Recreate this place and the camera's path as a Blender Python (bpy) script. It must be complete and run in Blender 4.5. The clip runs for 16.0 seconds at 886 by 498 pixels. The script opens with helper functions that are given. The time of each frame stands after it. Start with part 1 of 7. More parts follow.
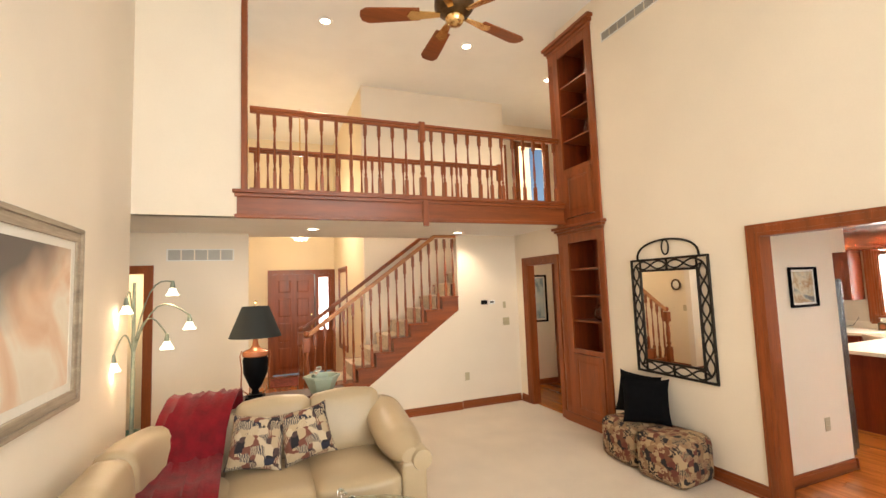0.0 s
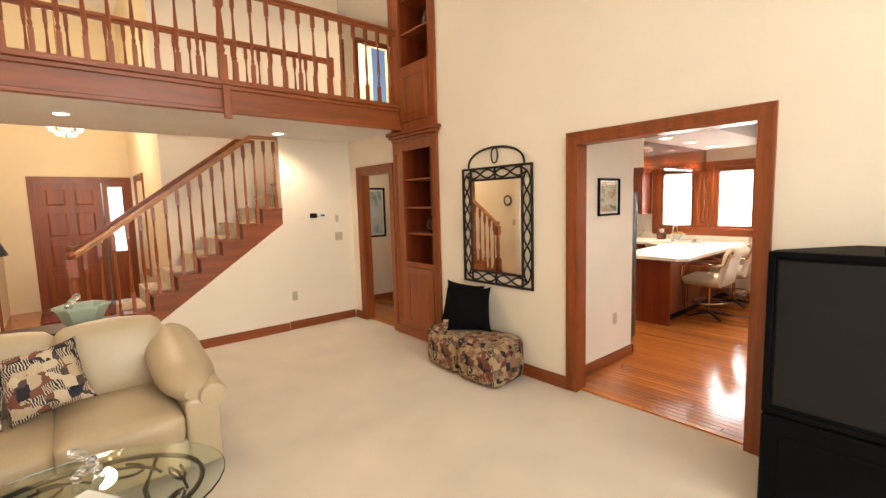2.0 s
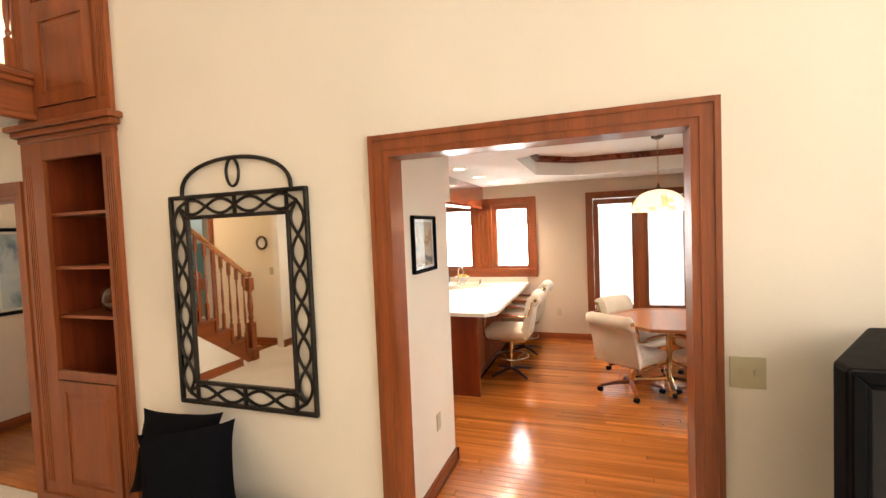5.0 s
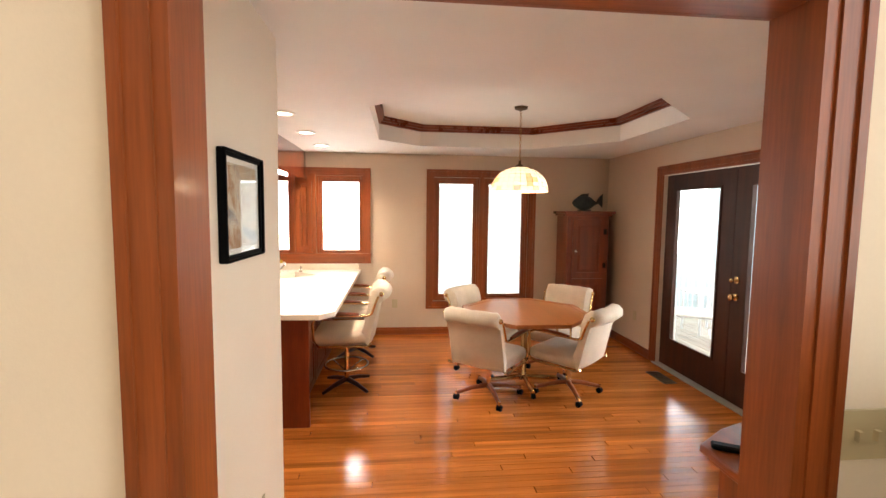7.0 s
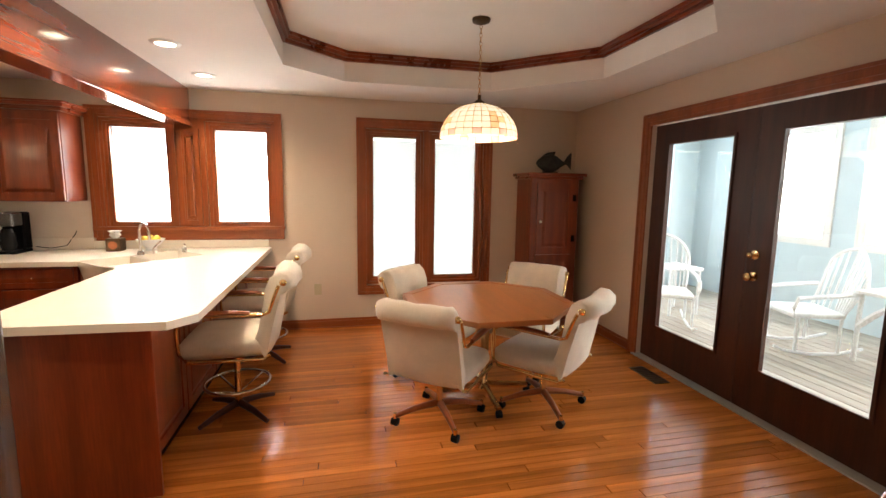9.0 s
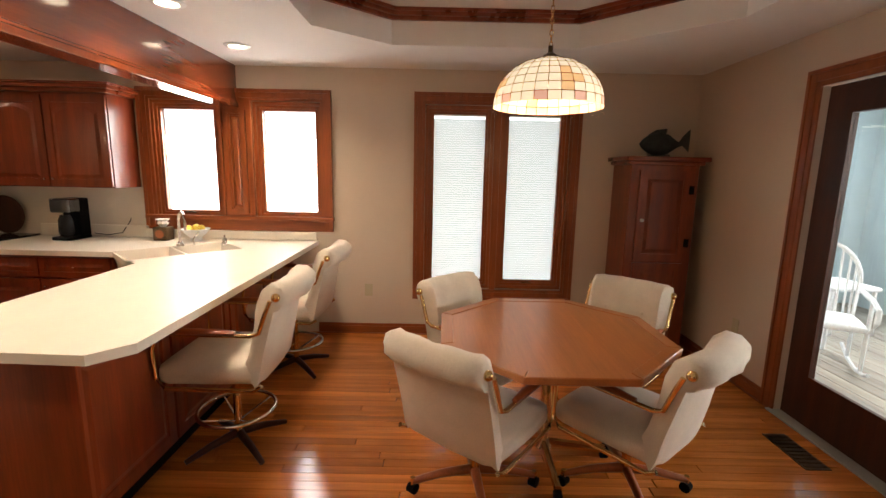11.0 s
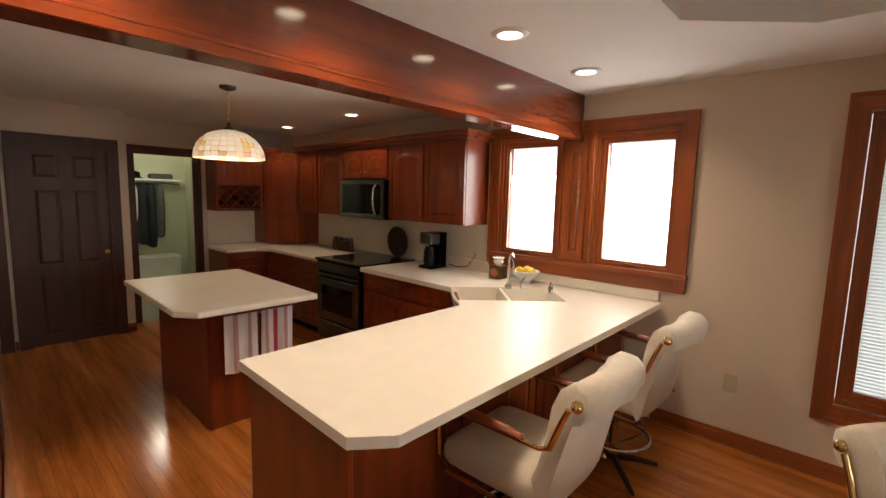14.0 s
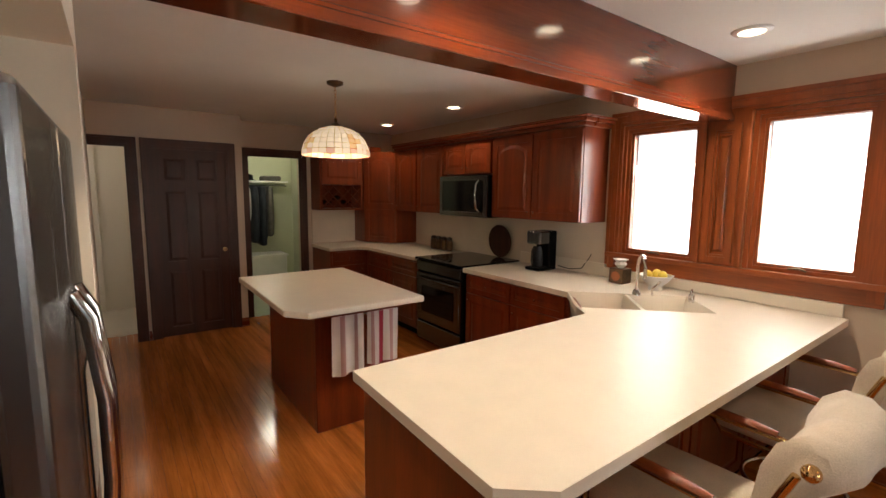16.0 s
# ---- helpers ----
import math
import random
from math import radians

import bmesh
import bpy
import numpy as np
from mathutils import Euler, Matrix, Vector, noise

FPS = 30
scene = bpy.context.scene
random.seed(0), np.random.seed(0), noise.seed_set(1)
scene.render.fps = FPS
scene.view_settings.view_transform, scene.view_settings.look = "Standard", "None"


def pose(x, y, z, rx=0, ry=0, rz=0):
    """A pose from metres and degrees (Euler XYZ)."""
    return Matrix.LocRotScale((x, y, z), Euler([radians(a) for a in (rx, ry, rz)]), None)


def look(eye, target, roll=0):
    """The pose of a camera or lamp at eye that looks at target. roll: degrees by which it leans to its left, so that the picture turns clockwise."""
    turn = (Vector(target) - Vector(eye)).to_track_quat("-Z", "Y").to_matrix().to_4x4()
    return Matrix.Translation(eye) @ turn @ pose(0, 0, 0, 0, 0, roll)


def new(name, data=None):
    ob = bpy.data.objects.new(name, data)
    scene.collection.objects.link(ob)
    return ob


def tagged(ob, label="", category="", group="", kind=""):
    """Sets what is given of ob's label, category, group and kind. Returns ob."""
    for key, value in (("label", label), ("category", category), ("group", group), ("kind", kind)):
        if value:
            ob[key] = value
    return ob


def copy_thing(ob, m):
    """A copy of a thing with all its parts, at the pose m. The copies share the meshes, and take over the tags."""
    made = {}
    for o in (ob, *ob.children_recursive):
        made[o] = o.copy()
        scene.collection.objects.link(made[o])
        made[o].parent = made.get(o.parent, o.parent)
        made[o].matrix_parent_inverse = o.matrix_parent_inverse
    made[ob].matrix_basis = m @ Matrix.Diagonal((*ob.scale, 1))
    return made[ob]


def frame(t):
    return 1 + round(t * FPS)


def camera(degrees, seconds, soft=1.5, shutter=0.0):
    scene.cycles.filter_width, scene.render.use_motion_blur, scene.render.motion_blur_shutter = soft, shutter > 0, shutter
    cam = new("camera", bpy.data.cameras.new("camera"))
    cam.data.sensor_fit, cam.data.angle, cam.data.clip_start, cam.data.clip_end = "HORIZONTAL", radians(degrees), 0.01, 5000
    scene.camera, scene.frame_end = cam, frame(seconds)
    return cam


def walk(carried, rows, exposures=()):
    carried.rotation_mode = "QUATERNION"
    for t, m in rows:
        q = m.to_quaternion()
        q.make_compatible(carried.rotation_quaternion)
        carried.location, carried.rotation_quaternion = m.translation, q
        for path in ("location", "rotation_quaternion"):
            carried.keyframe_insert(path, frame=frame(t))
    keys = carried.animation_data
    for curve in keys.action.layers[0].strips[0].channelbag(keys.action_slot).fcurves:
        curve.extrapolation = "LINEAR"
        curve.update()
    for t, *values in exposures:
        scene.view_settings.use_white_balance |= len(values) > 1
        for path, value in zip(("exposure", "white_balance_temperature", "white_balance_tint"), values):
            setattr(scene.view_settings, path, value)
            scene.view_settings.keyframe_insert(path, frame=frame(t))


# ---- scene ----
cam = camera(89.6, 16.0)
PATH = [
    (0, (0.647, 0.346, 1.813), (1.395, 2.193, 1.983), -2.1),
    (0.5, (0.652, 0.406, 1.771), (1.544, 2.195, 1.842), -2.2),
    (1, (0.755, 0.472, 1.762), (1.777, 2.19, 1.712), -2.1),
    (1.5, (0.942, 0.547, 1.724), (2.101, 2.171, 1.57), -1.9),
    (2, (1.134, 0.635, 1.689), (2.423, 2.15, 1.481), -1.6),
    (2.5, (1.369, 0.754, 1.686), (2.75, 2.179, 1.439), -1.2),
    (3, (1.605, 0.928, 1.705), (3.077, 2.259, 1.458), -0.7),
    (3.5, (1.814, 1.176, 1.74), (3.378, 2.406, 1.541), -0.6),
    (4, (2.019, 1.404, 1.778), (3.676, 2.515, 1.633), -1.2),
    (4.5, (2.275, 1.614, 1.789), (4.039, 2.552, 1.683), -1.7),
    (5, (2.51, 1.839, 1.778), (4.398, 2.495, 1.694), -2.3),
    (5.2, (2.624, 1.901, 1.794), (4.539, 2.469, 1.691), -2.4),
    (7.5, (3.858, 2.389, 1.641), (5.814, 2.026, 1.434), 1.0),
    (8, (4.168, 2.368, 1.606), (6.097, 1.91, 1.346), 0.9),
    (10.3, (5.226, 1.838, 1.473), (7.179, 1.56, 1.145), 0.9),
    (10.5, (5.287, 1.805, 1.522), (7.245, 1.593, 1.174), 0.8),
    (11, (5.465, 1.732, 1.554), (7.436, 1.726, 1.218), 1.2),
    (11.5, (5.625, 1.698, 1.603), (7.579, 1.947, 1.258), 1.0),
    (12, (5.771, 1.668, 1.644), (7.675, 2.187, 1.319), 0.9),
    (12.5, (5.917, 1.698, 1.64), (7.733, 2.483, 1.352), 1.5),
    (13, (6.042, 1.737, 1.635), (7.75, 2.745, 1.382), 2.0),
    (13.5, (6.112, 1.826, 1.645), (7.709, 3.004, 1.396), 1.9),
    (14, (6.178, 1.9, 1.634), (7.635, 3.249, 1.397), 1.5),
    (14.5, (6.225, 1.969, 1.63), (7.563, 3.438, 1.402), 0.9),
    (15, (6.237, 2.064, 1.631), (7.506, 3.592, 1.394), 0.5),
    (15.5, (6.238, 2.163, 1.617), (7.454, 3.732, 1.379), 0.4),
    (16, (6.242, 2.243, 1.592), (7.413, 3.845, 1.348), 0.6),
]
walk(cam, [(t, look(eye, target, roll)) for t, eye, target, roll in PATH], exposures=[(0.0, -0.25), (1.5, -0.24), (2.5, -0.24), (5.0, -0.14), (5.2, -0.14), (7.5, -0.3), (8.0, -0.38), (10.5, -0.92), (11.5, -1.02), (13.0, -1.28), (14.0, -1.42), (16.0, -1.42)])

# ---- world and light ----
world = bpy.data.worlds.new("sky")
scene.world = world
world.use_nodes = True
wn = world.node_tree
sky = wn.nodes.new("ShaderNodeTexSky")
sky.sky_type, sky.sun_disc = "NISHITA", False
sky.sun_elevation, sky.sun_rotation = radians(50), radians(200)
wn.links.new(sky.outputs[0], wn.nodes["Background"].inputs[0])
wn.nodes["Background"].inputs[1].default_value = 0.12


def lamp(kind, at, power, color=(1, 1, 1), size=0.1, aim=None, spread=None, size_y=None, cone=None):
    data = bpy.data.lights.new(kind.lower() + "_light", kind)
    data.energy, data.color = power, color
    if kind == "AREA":
        data.size = size
        if size_y:
            data.shape, data.size_y = "RECTANGLE", size_y
        if spread:
            data.spread = radians(spread)
    else:
        data.shadow_soft_size = size
    if cone:
        data.spot_size, data.spot_blend = radians(cone), 0.6
    ob = new(data.name, data)
    ob.matrix_world = look(at, aim) if aim else Matrix.Translation(at)
    return ob


DAY = (1.0, 0.96, 0.90)
WARM = (1.0, 0.72, 0.42)
SOFT = (1.0, 0.80, 0.58)
sun = lamp("SUN", (0, 0, 12), 1.5, (1, 0.96, 0.9), aim=(2.5, 5, 0))
sun.data.angle = radians(8)
# added area lamps for daylight: sink windows, beyond the porch, unseen rear opening
lamp("AREA", (9.70, 3.13, 1.6), 44, DAY, 0.55, (5, 3.13, 1.2), size_y=0.9)
lamp("AREA", (9.70, 4.05, 1.6), 44, DAY, 0.55, (5, 4.05, 1.2), size_y=0.9)
lamp("AREA", (7.4, -4.6, 1.7), 950, DAY, 7.5, (7.4, 0, 1.0), size_y=1.5)
lamp("AREA", (1.9, -2.15, 2.6), 235, (1.0, 0.95, 0.87), 4.2, (1.9, 5, 1.9), size_y=3.8)

# ---- materials ----


def material(name, color, rough=0.5, metal=0.0, vary=0.12, scale=6.0, bump=0.0, bump_scale=60.0, stretch=(1, 1, 1), coat=0.0, fine=0.0, fine_scale=90.0,
             rand=0.0, spec=0.5, other=None, sheen=0.0):
    m = bpy.data.materials.new(name)
    m.use_nodes = True
    nt = m.node_tree
    b = nt.nodes["Principled BSDF"]
    b.inputs["Roughness"].default_value, b.inputs["Metallic"].default_value = rough, metal
    b.inputs["Coat Weight"].default_value = coat
    b.inputs["Coat Roughness"].default_value = 0.12
    b.inputs["Specular IOR Level"].default_value = spec
    b.inputs["Sheen Weight"].default_value = sheen
    co = nt.nodes.new("ShaderNodeTexCoord")
    mp = nt.nodes.new("ShaderNodeMapping")
    mp.inputs["Scale"].default_value = stretch
    nt.links.new(co.outputs["Object"], mp.inputs[0])
    vec = mp.outputs[0]
    if rand:
        info = nt.nodes.new("ShaderNodeObjectInfo")
        add = nt.nodes.new("ShaderNodeVectorMath")
        sc = nt.nodes.new("ShaderNodeVectorMath")
        sc.operation = "SCALE"
        sc.inputs[0].default_value = (31.0, 17.0, 23.0)
        nt.links.new(info.outputs["Random"], sc.inputs["Scale"])
        nt.links.new(vec, add.inputs[0])
        nt.links.new(sc.outputs[0], add.inputs[1])
        vec = add.outputs[0]
    n1 = nt.nodes.new("ShaderNodeTexNoise")
    n1.inputs["Scale"].default_value, n1.inputs["Detail"].default_value = scale, 5
    nt.links.new(vec, n1.inputs["Vector"])
    ramp = nt.nodes.new("ShaderNodeValToRGB")
    lo = [c * (1 - vary) for c in color] if other is None else list(other)
    ramp.color_ramp.elements[0].position, ramp.color_ramp.elements[1].position = 0.32, 0.68
    ramp.color_ramp.elements[0].color = (*lo, 1)
    ramp.color_ramp.elements[1].color = (*[min(1, c * (1 + vary * 0.6)) for c in color], 1)
    nt.links.new(n1.outputs["Fac"], ramp.inputs[0])
    out = ramp.outputs[0]
    n2 = nt.nodes.new("ShaderNodeTexNoise")
    n2.inputs["Scale"].default_value, n2.inputs["Detail"].default_value = fine_scale, 3
    nt.links.new(vec, n2.inputs["Vector"])
    if fine:
        mr = nt.nodes.new("ShaderNodeMapRange")
        mr.inputs[1].default_value, mr.inputs[2].default_value = 0.3, 0.7
        mr.inputs[3].default_value, mr.inputs[4].default_value = 1 - fine, 1 + fine
        nt.links.new(n2.outputs["Fac"], mr.inputs[0])
        mul = nt.nodes.new("ShaderNodeVectorMath")
        mul.operation = "SCALE"
        nt.links.new(out, mul.inputs[0])
        nt.links.new(mr.outputs[0], mul.inputs["Scale"])
        out = mul.outputs[0]
    if rand:
        mr = nt.nodes.new("ShaderNodeMapRange")
        mr.inputs[3].default_value, mr.inputs[4].default_value = 1 - rand, 1 + rand
        nt.links.new(info.outputs["Random"], mr.inputs[0])
        mul = nt.nodes.new("ShaderNodeVectorMath")
        mul.operation = "SCALE"
        nt.links.new(out, mul.inputs[0])
        nt.links.new(mr.outputs[0], mul.inputs["Scale"])
        out = mul.outputs[0]
    nt.links.new(out, b.inputs["Base Color"])
    # roughness wear
    rr = nt.nodes.new("ShaderNodeMapRange")
    rr.inputs[3].default_value, rr.inputs[4].default_value = rough * 0.85, min(1, rough * 1.15)
    nt.links.new(n1.outputs["Fac"], rr.inputs[0])
    nt.links.new(rr.outputs[0], b.inputs["Roughness"])
    if bump:
        nb = nt.nodes.new("ShaderNodeTexNoise")
        nb.inputs["Scale"].default_value, nb.inputs["Detail"].default_value = bump_scale, 4
        nt.links.new(vec, nb.inputs["Vector"])
        bp = nt.nodes.new("ShaderNodeBump")
        bp.inputs["Strength"].default_value, bp.inputs["Distance"].default_value = bump, 0.004
        nt.links.new(nb.outputs["Fac"], bp.inputs["Height"])
        nt.links.new(bp.outputs[0], b.inputs["Normal"])
    return m


def wood(name, color, axis, dark=0.74, rough=0.34, coat=0.1, rand=0.0, fine=0.14, spec=0.4):
    s = [1.0, 1.0, 1.0]
    s["xyz".index(axis)] = 0.06
    return material(name, color, rough, vary=0.3, scale=14, stretch=s, other=[c * dark for c in color], fine=fine, fine_scale=130, bump=0.04, bump_scale=150, coat=coat, rand=rand, spec=spec)


def glow(name, color, strength):
    m = bpy.data.materials.new(name)
    m.use_nodes = True
    b = m.node_tree.nodes["Principled BSDF"]
    b.inputs["Base Color"].default_value = (*color, 1)
    b.inputs["Emission Color"].default_value = (*color, 1)
    b.inputs["Emission Strength"].default_value = strength
    return m


def glass(name, color=(1, 1, 1), rough=0.0):
    m = bpy.data.materials.new(name)
    m.use_nodes = True
    b = m.node_tree.nodes["Principled BSDF"]
    b.inputs["Base Color"].default_value = (*color, 1)
    b.inputs["Roughness"].default_value = rough
    b.inputs["Transmission Weight"].default_value = 1.0
    b.inputs["IOR"].default_value = 1.45
    return m


def translucent(name, color, share):
    m = material(name, color, 0.6, vary=0.03)
    nt = m.node_tree
    tr, mx = nt.nodes.new("ShaderNodeBsdfTranslucent"), nt.nodes.new("ShaderNodeMixShader")
    tr.inputs[0].default_value = (*color, 1)
    mx.inputs[0].default_value = share
    nt.links.new(nt.nodes["Principled BSDF"].outputs[0], mx.inputs[1])
    nt.links.new(tr.outputs[0], mx.inputs[2])
    nt.links.new(mx.outputs[0], nt.nodes["Material Output"].inputs[0])
    return m


OAK = (0.245, 0.060, 0.014)
CHERRY = (0.19, 0.033, 0.008)
MAT = {
    "wall": material("cream_wall_paint", (0.80, 0.71, 0.585), 0.85, vary=0.03, scale=1.5, bump=0.06, bump_scale=220, fine=0.01),
    "kwall": material("beige_kitchen_paint", (0.60, 0.48, 0.365), 0.8, vary=0.04, scale=1.5, bump=0.06, bump_scale=220, fine=0.01),
    "yellow": material("yellow_foyer_paint", (0.80, 0.69, 0.50), 0.85, vary=0.04, scale=1.5, bump=0.06, bump_scale=220),
    "ceiling": material("white_ceiling_paint", (0.85, 0.83, 0.79), 0.9, vary=0.03, scale=2, bump=0.08, bump_scale=200),
    "carpet": material("cream_carpet", (0.66, 0.56, 0.44), 0.95, vary=0.07, scale=2.2, bump=0.9, bump_scale=420, fine=0.12, fine_scale=380, sheen=0.2),
    "runner": material("beige_stair_carpet", (0.66, 0.54, 0.41), 0.95, vary=0.2, scale=20, bump=0.6, bump_scale=300, fine=0.2, fine_scale=200),
    "oak_x": wood("red_oak_x", OAK, "x"), "oak_y": wood("red_oak_y", OAK, "y"), "oak_z": wood("red_oak_z", OAK, "z"),
    "cherry_x": wood("cherry_x", CHERRY, "x", 0.7, 0.28, 0.25), "cherry_y": wood("cherry_y", CHERRY, "y", 0.7, 0.28, 0.25),
    "cherry_z": wood("cherry_z", CHERRY, "z", 0.7, 0.3, 0.15),
    "dark_z": wood("dark_stained_door_wood", (0.055, 0.014, 0.005), "z", 0.65, 0.45, 0.0, spec=0.3),
    "table": wood("table_top_veneer", (0.33, 0.122, 0.040), "x", 0.9, 0.3, 0.15, fine=0.08),
    "rail": wood("golden_oak_handrail", (0.42, 0.17, 0.055), "x"),
    "beam": wood("lacquered_cherry_beam", (0.16, 0.030, 0.008), "x", 0.72, 0.13, 0.6, fine=0.1, spec=0.5),
    "sage_metal": material("sage_green_metal", (0.22, 0.25, 0.19), 0.4, 0.4, vary=0.2, scale=20),
    "crystal": glass("cut_crystal"),
    "plank": wood("oak_floor_plank", (0.53, 0.170, 0.032), "y", 0.62, 0.17, 0.25, rand=0.24, spec=0.5),
    "joint": material("dark_floor_joint", (0.22, 0.07, 0.016), 0.7),
    "solid": material("cream_solid_surface", (0.78, 0.70, 0.58), 0.36, vary=0.03, scale=9, fine=0.04, fine_scale=400),
    "splash": material("cream_backsplash", (0.70, 0.61, 0.49), 0.4, vary=0.04, scale=5),
    "leather": material("tan_leather", (0.44, 0.34, 0.21), 0.36, vary=0.05, scale=3, bump=0.12, bump_scale=55, fine=0.03, fine_scale=140),
    "red": material("crimson_velvet_throw", (0.17, 0.004, 0.009), 0.8, vary=0.35, scale=9, bump=0.6, bump_scale=60, sheen=0.12, spec=0.2),
    "black_cloth": material("black_velvet", (0.004, 0.004, 0.005), 0.95, vary=0.3, scale=20, spec=0.08, bump=0.4, bump_scale=250),
    "shade": material("black_lamp_shade", (0.02, 0.022, 0.02), 0.8, vary=0.15, scale=30, bump=0.2, bump_scale=300),
    "black": material("black_gloss_plastic", (0.010, 0.010, 0.011), 0.08, vary=0.1, scale=4, coat=0.0, spec=0.22),
    "matte_black": material("black_matte_plastic", (0.003, 0.003, 0.0035), 0.6, vary=0.15, scale=20, bump=0.08, bump_scale=300, spec=0.06),
    "iron": material("dark_wrought_iron", (0.028, 0.022, 0.016), 0.45, 0.7, vary=0.35, scale=30, bump=0.4, bump_scale=90),
    "brass": material("polished_brass", (0.75, 0.52, 0.24), 0.16, 1.0, vary=0.1, scale=20),
    "bronze": material("aged_bronze", (0.12, 0.075, 0.04), 0.4, 0.9, vary=0.3, scale=30),
    "chrome": material("chrome", (0.72, 0.70, 0.68), 0.1, 1.0, vary=0.05, scale=20),
    "steel": material("brushed_stainless_steel", (0.16, 0.16, 0.165), 0.26, 0.95, vary=0.08, scale=40, stretch=(1, 1, 0.03), fine=0.05),
    "cream_cloth": material("cream_upholstery", (0.62, 0.53, 0.42), 0.9, vary=0.08, scale=8, bump=0.5, bump_scale=260, fine=0.08, fine_scale=220, sheen=0.2),
    "plate": material("ivory_plastic_plate", (0.50, 0.43, 0.27), 0.45, vary=0.05),
    "white": material("white_enamel", (0.80, 0.80, 0.78), 0.4, vary=0.04),
    "wicker": material("white_wicker", (0.82, 0.84, 0.86), 0.6, vary=0.2, scale=60, bump=0.8, bump_scale=120),
    "deck": wood("grey_deck_board", (0.40, 0.36, 0.31), "x", 0.7, 0.7, 0.0, rand=0.12),
    "porch": material("pale_blue_porch_paint", (0.60, 0.72, 0.78), 0.6, vary=0.05),
    "vent": material("grey_vent_metal", (0.42, 0.40, 0.36), 0.5, 0.3, vary=0.08),
    "mirror": material("mirror_silver", (0.86, 0.86, 0.85), 0.015, 1.0, vary=0.01, scale=3),
    "glass": glass("clear_glass"), "green_glass": glass("green_tinted_glass", (0.80, 0.93, 0.87)),
    "blind": translucent("white_blind_slat", (0.84, 0.87, 0.85), 0.6),
    "daylight": glow("overcast_daylight", (0.95, 0.99, 1.0), 4.0),
    "bulb": glow("warm_bulb", (1.0, 0.80, 0.52), 14.0),
    "can": glow("recessed_lamp", (1.0, 0.83, 0.60), 22.0),
    "frost": glow("frosted_lamp_glass", (1.0, 0.86, 0.66), 5.0),
    "tshade": glow("leaded_cream_glass", (1.0, 0.80, 0.54), 1.75),
    "tshade_amber": glow("leaded_amber_glass", (1.0, 0.58, 0.26), 1.35),
    "tshade_pink": glow("leaded_rose_glass", (0.95, 0.52, 0.38), 1.2),
    "fish": material("dark_verdigris_bronze", (0.035, 0.04, 0.036), 0.45, 0.5, vary=0.4, scale=18, bump=0.3, bump_scale=60),
    "urn_red": material("copper_glaze", (0.45, 0.16, 0.07), 0.25, 0.3, vary=0.2),
    "towel": material("striped_towel_white", (0.72, 0.68, 0.66), 0.9, vary=0.08, bump=0.5, bump_scale=200),
    "towel_red": material("towel_red_stripe", (0.36, 0.03, 0.06), 0.9, vary=0.15, bump=0.5, bump_scale=200),
    "towel_pink": material("towel_rose_stripe", (0.5, 0.30, 0.30), 0.9, vary=0.1, bump=0.5, bump_scale=200),
    "paper": material("white_paper", (0.78, 0.76, 0.70), 0.7, vary=0.06),
    "yellow_fruit": material("lemon_skin", (0.75, 0.52, 0.05), 0.5, vary=0.2, bump=0.3, bump_scale=80),
    "coat_dark": material("dark_coat_cloth", (0.012, 0.016, 0.022), 0.9, vary=0.3, scale=15),
    "coat_grey": material("grey_coat_cloth", (0.09, 0.08, 0.07), 0.9, vary=0.3, scale=15),
    "green_wall": material("pale_green_paint", (0.60, 0.62, 0.45), 0.85, vary=0.04, scale=2),
    "lid_green": material("sage_ceramic", (0.34, 0.42, 0.33), 0.4, vary=0.15),
    "red_mark": material("red_sticker", (0.6, 0.02, 0.02), 0.4),
    "mat_white": material("picture_mat_board", (0.74, 0.70, 0.62), 0.8, vary=0.03),
    "grey_frame": wood("weathered_grey_frame", (0.36, 0.29, 0.21), "y", 0.7, 0.55, 0.0),
    "rug": material("patterned_entry_rug", (0.25, 0.06, 0.05), 0.95, vary=0.7, scale=22, bump=0.5, bump_scale=250),
    "tile": material("grey_green_tile", (0.30, 0.33, 0.25), 0.35, vary=0.1, scale=6),
}


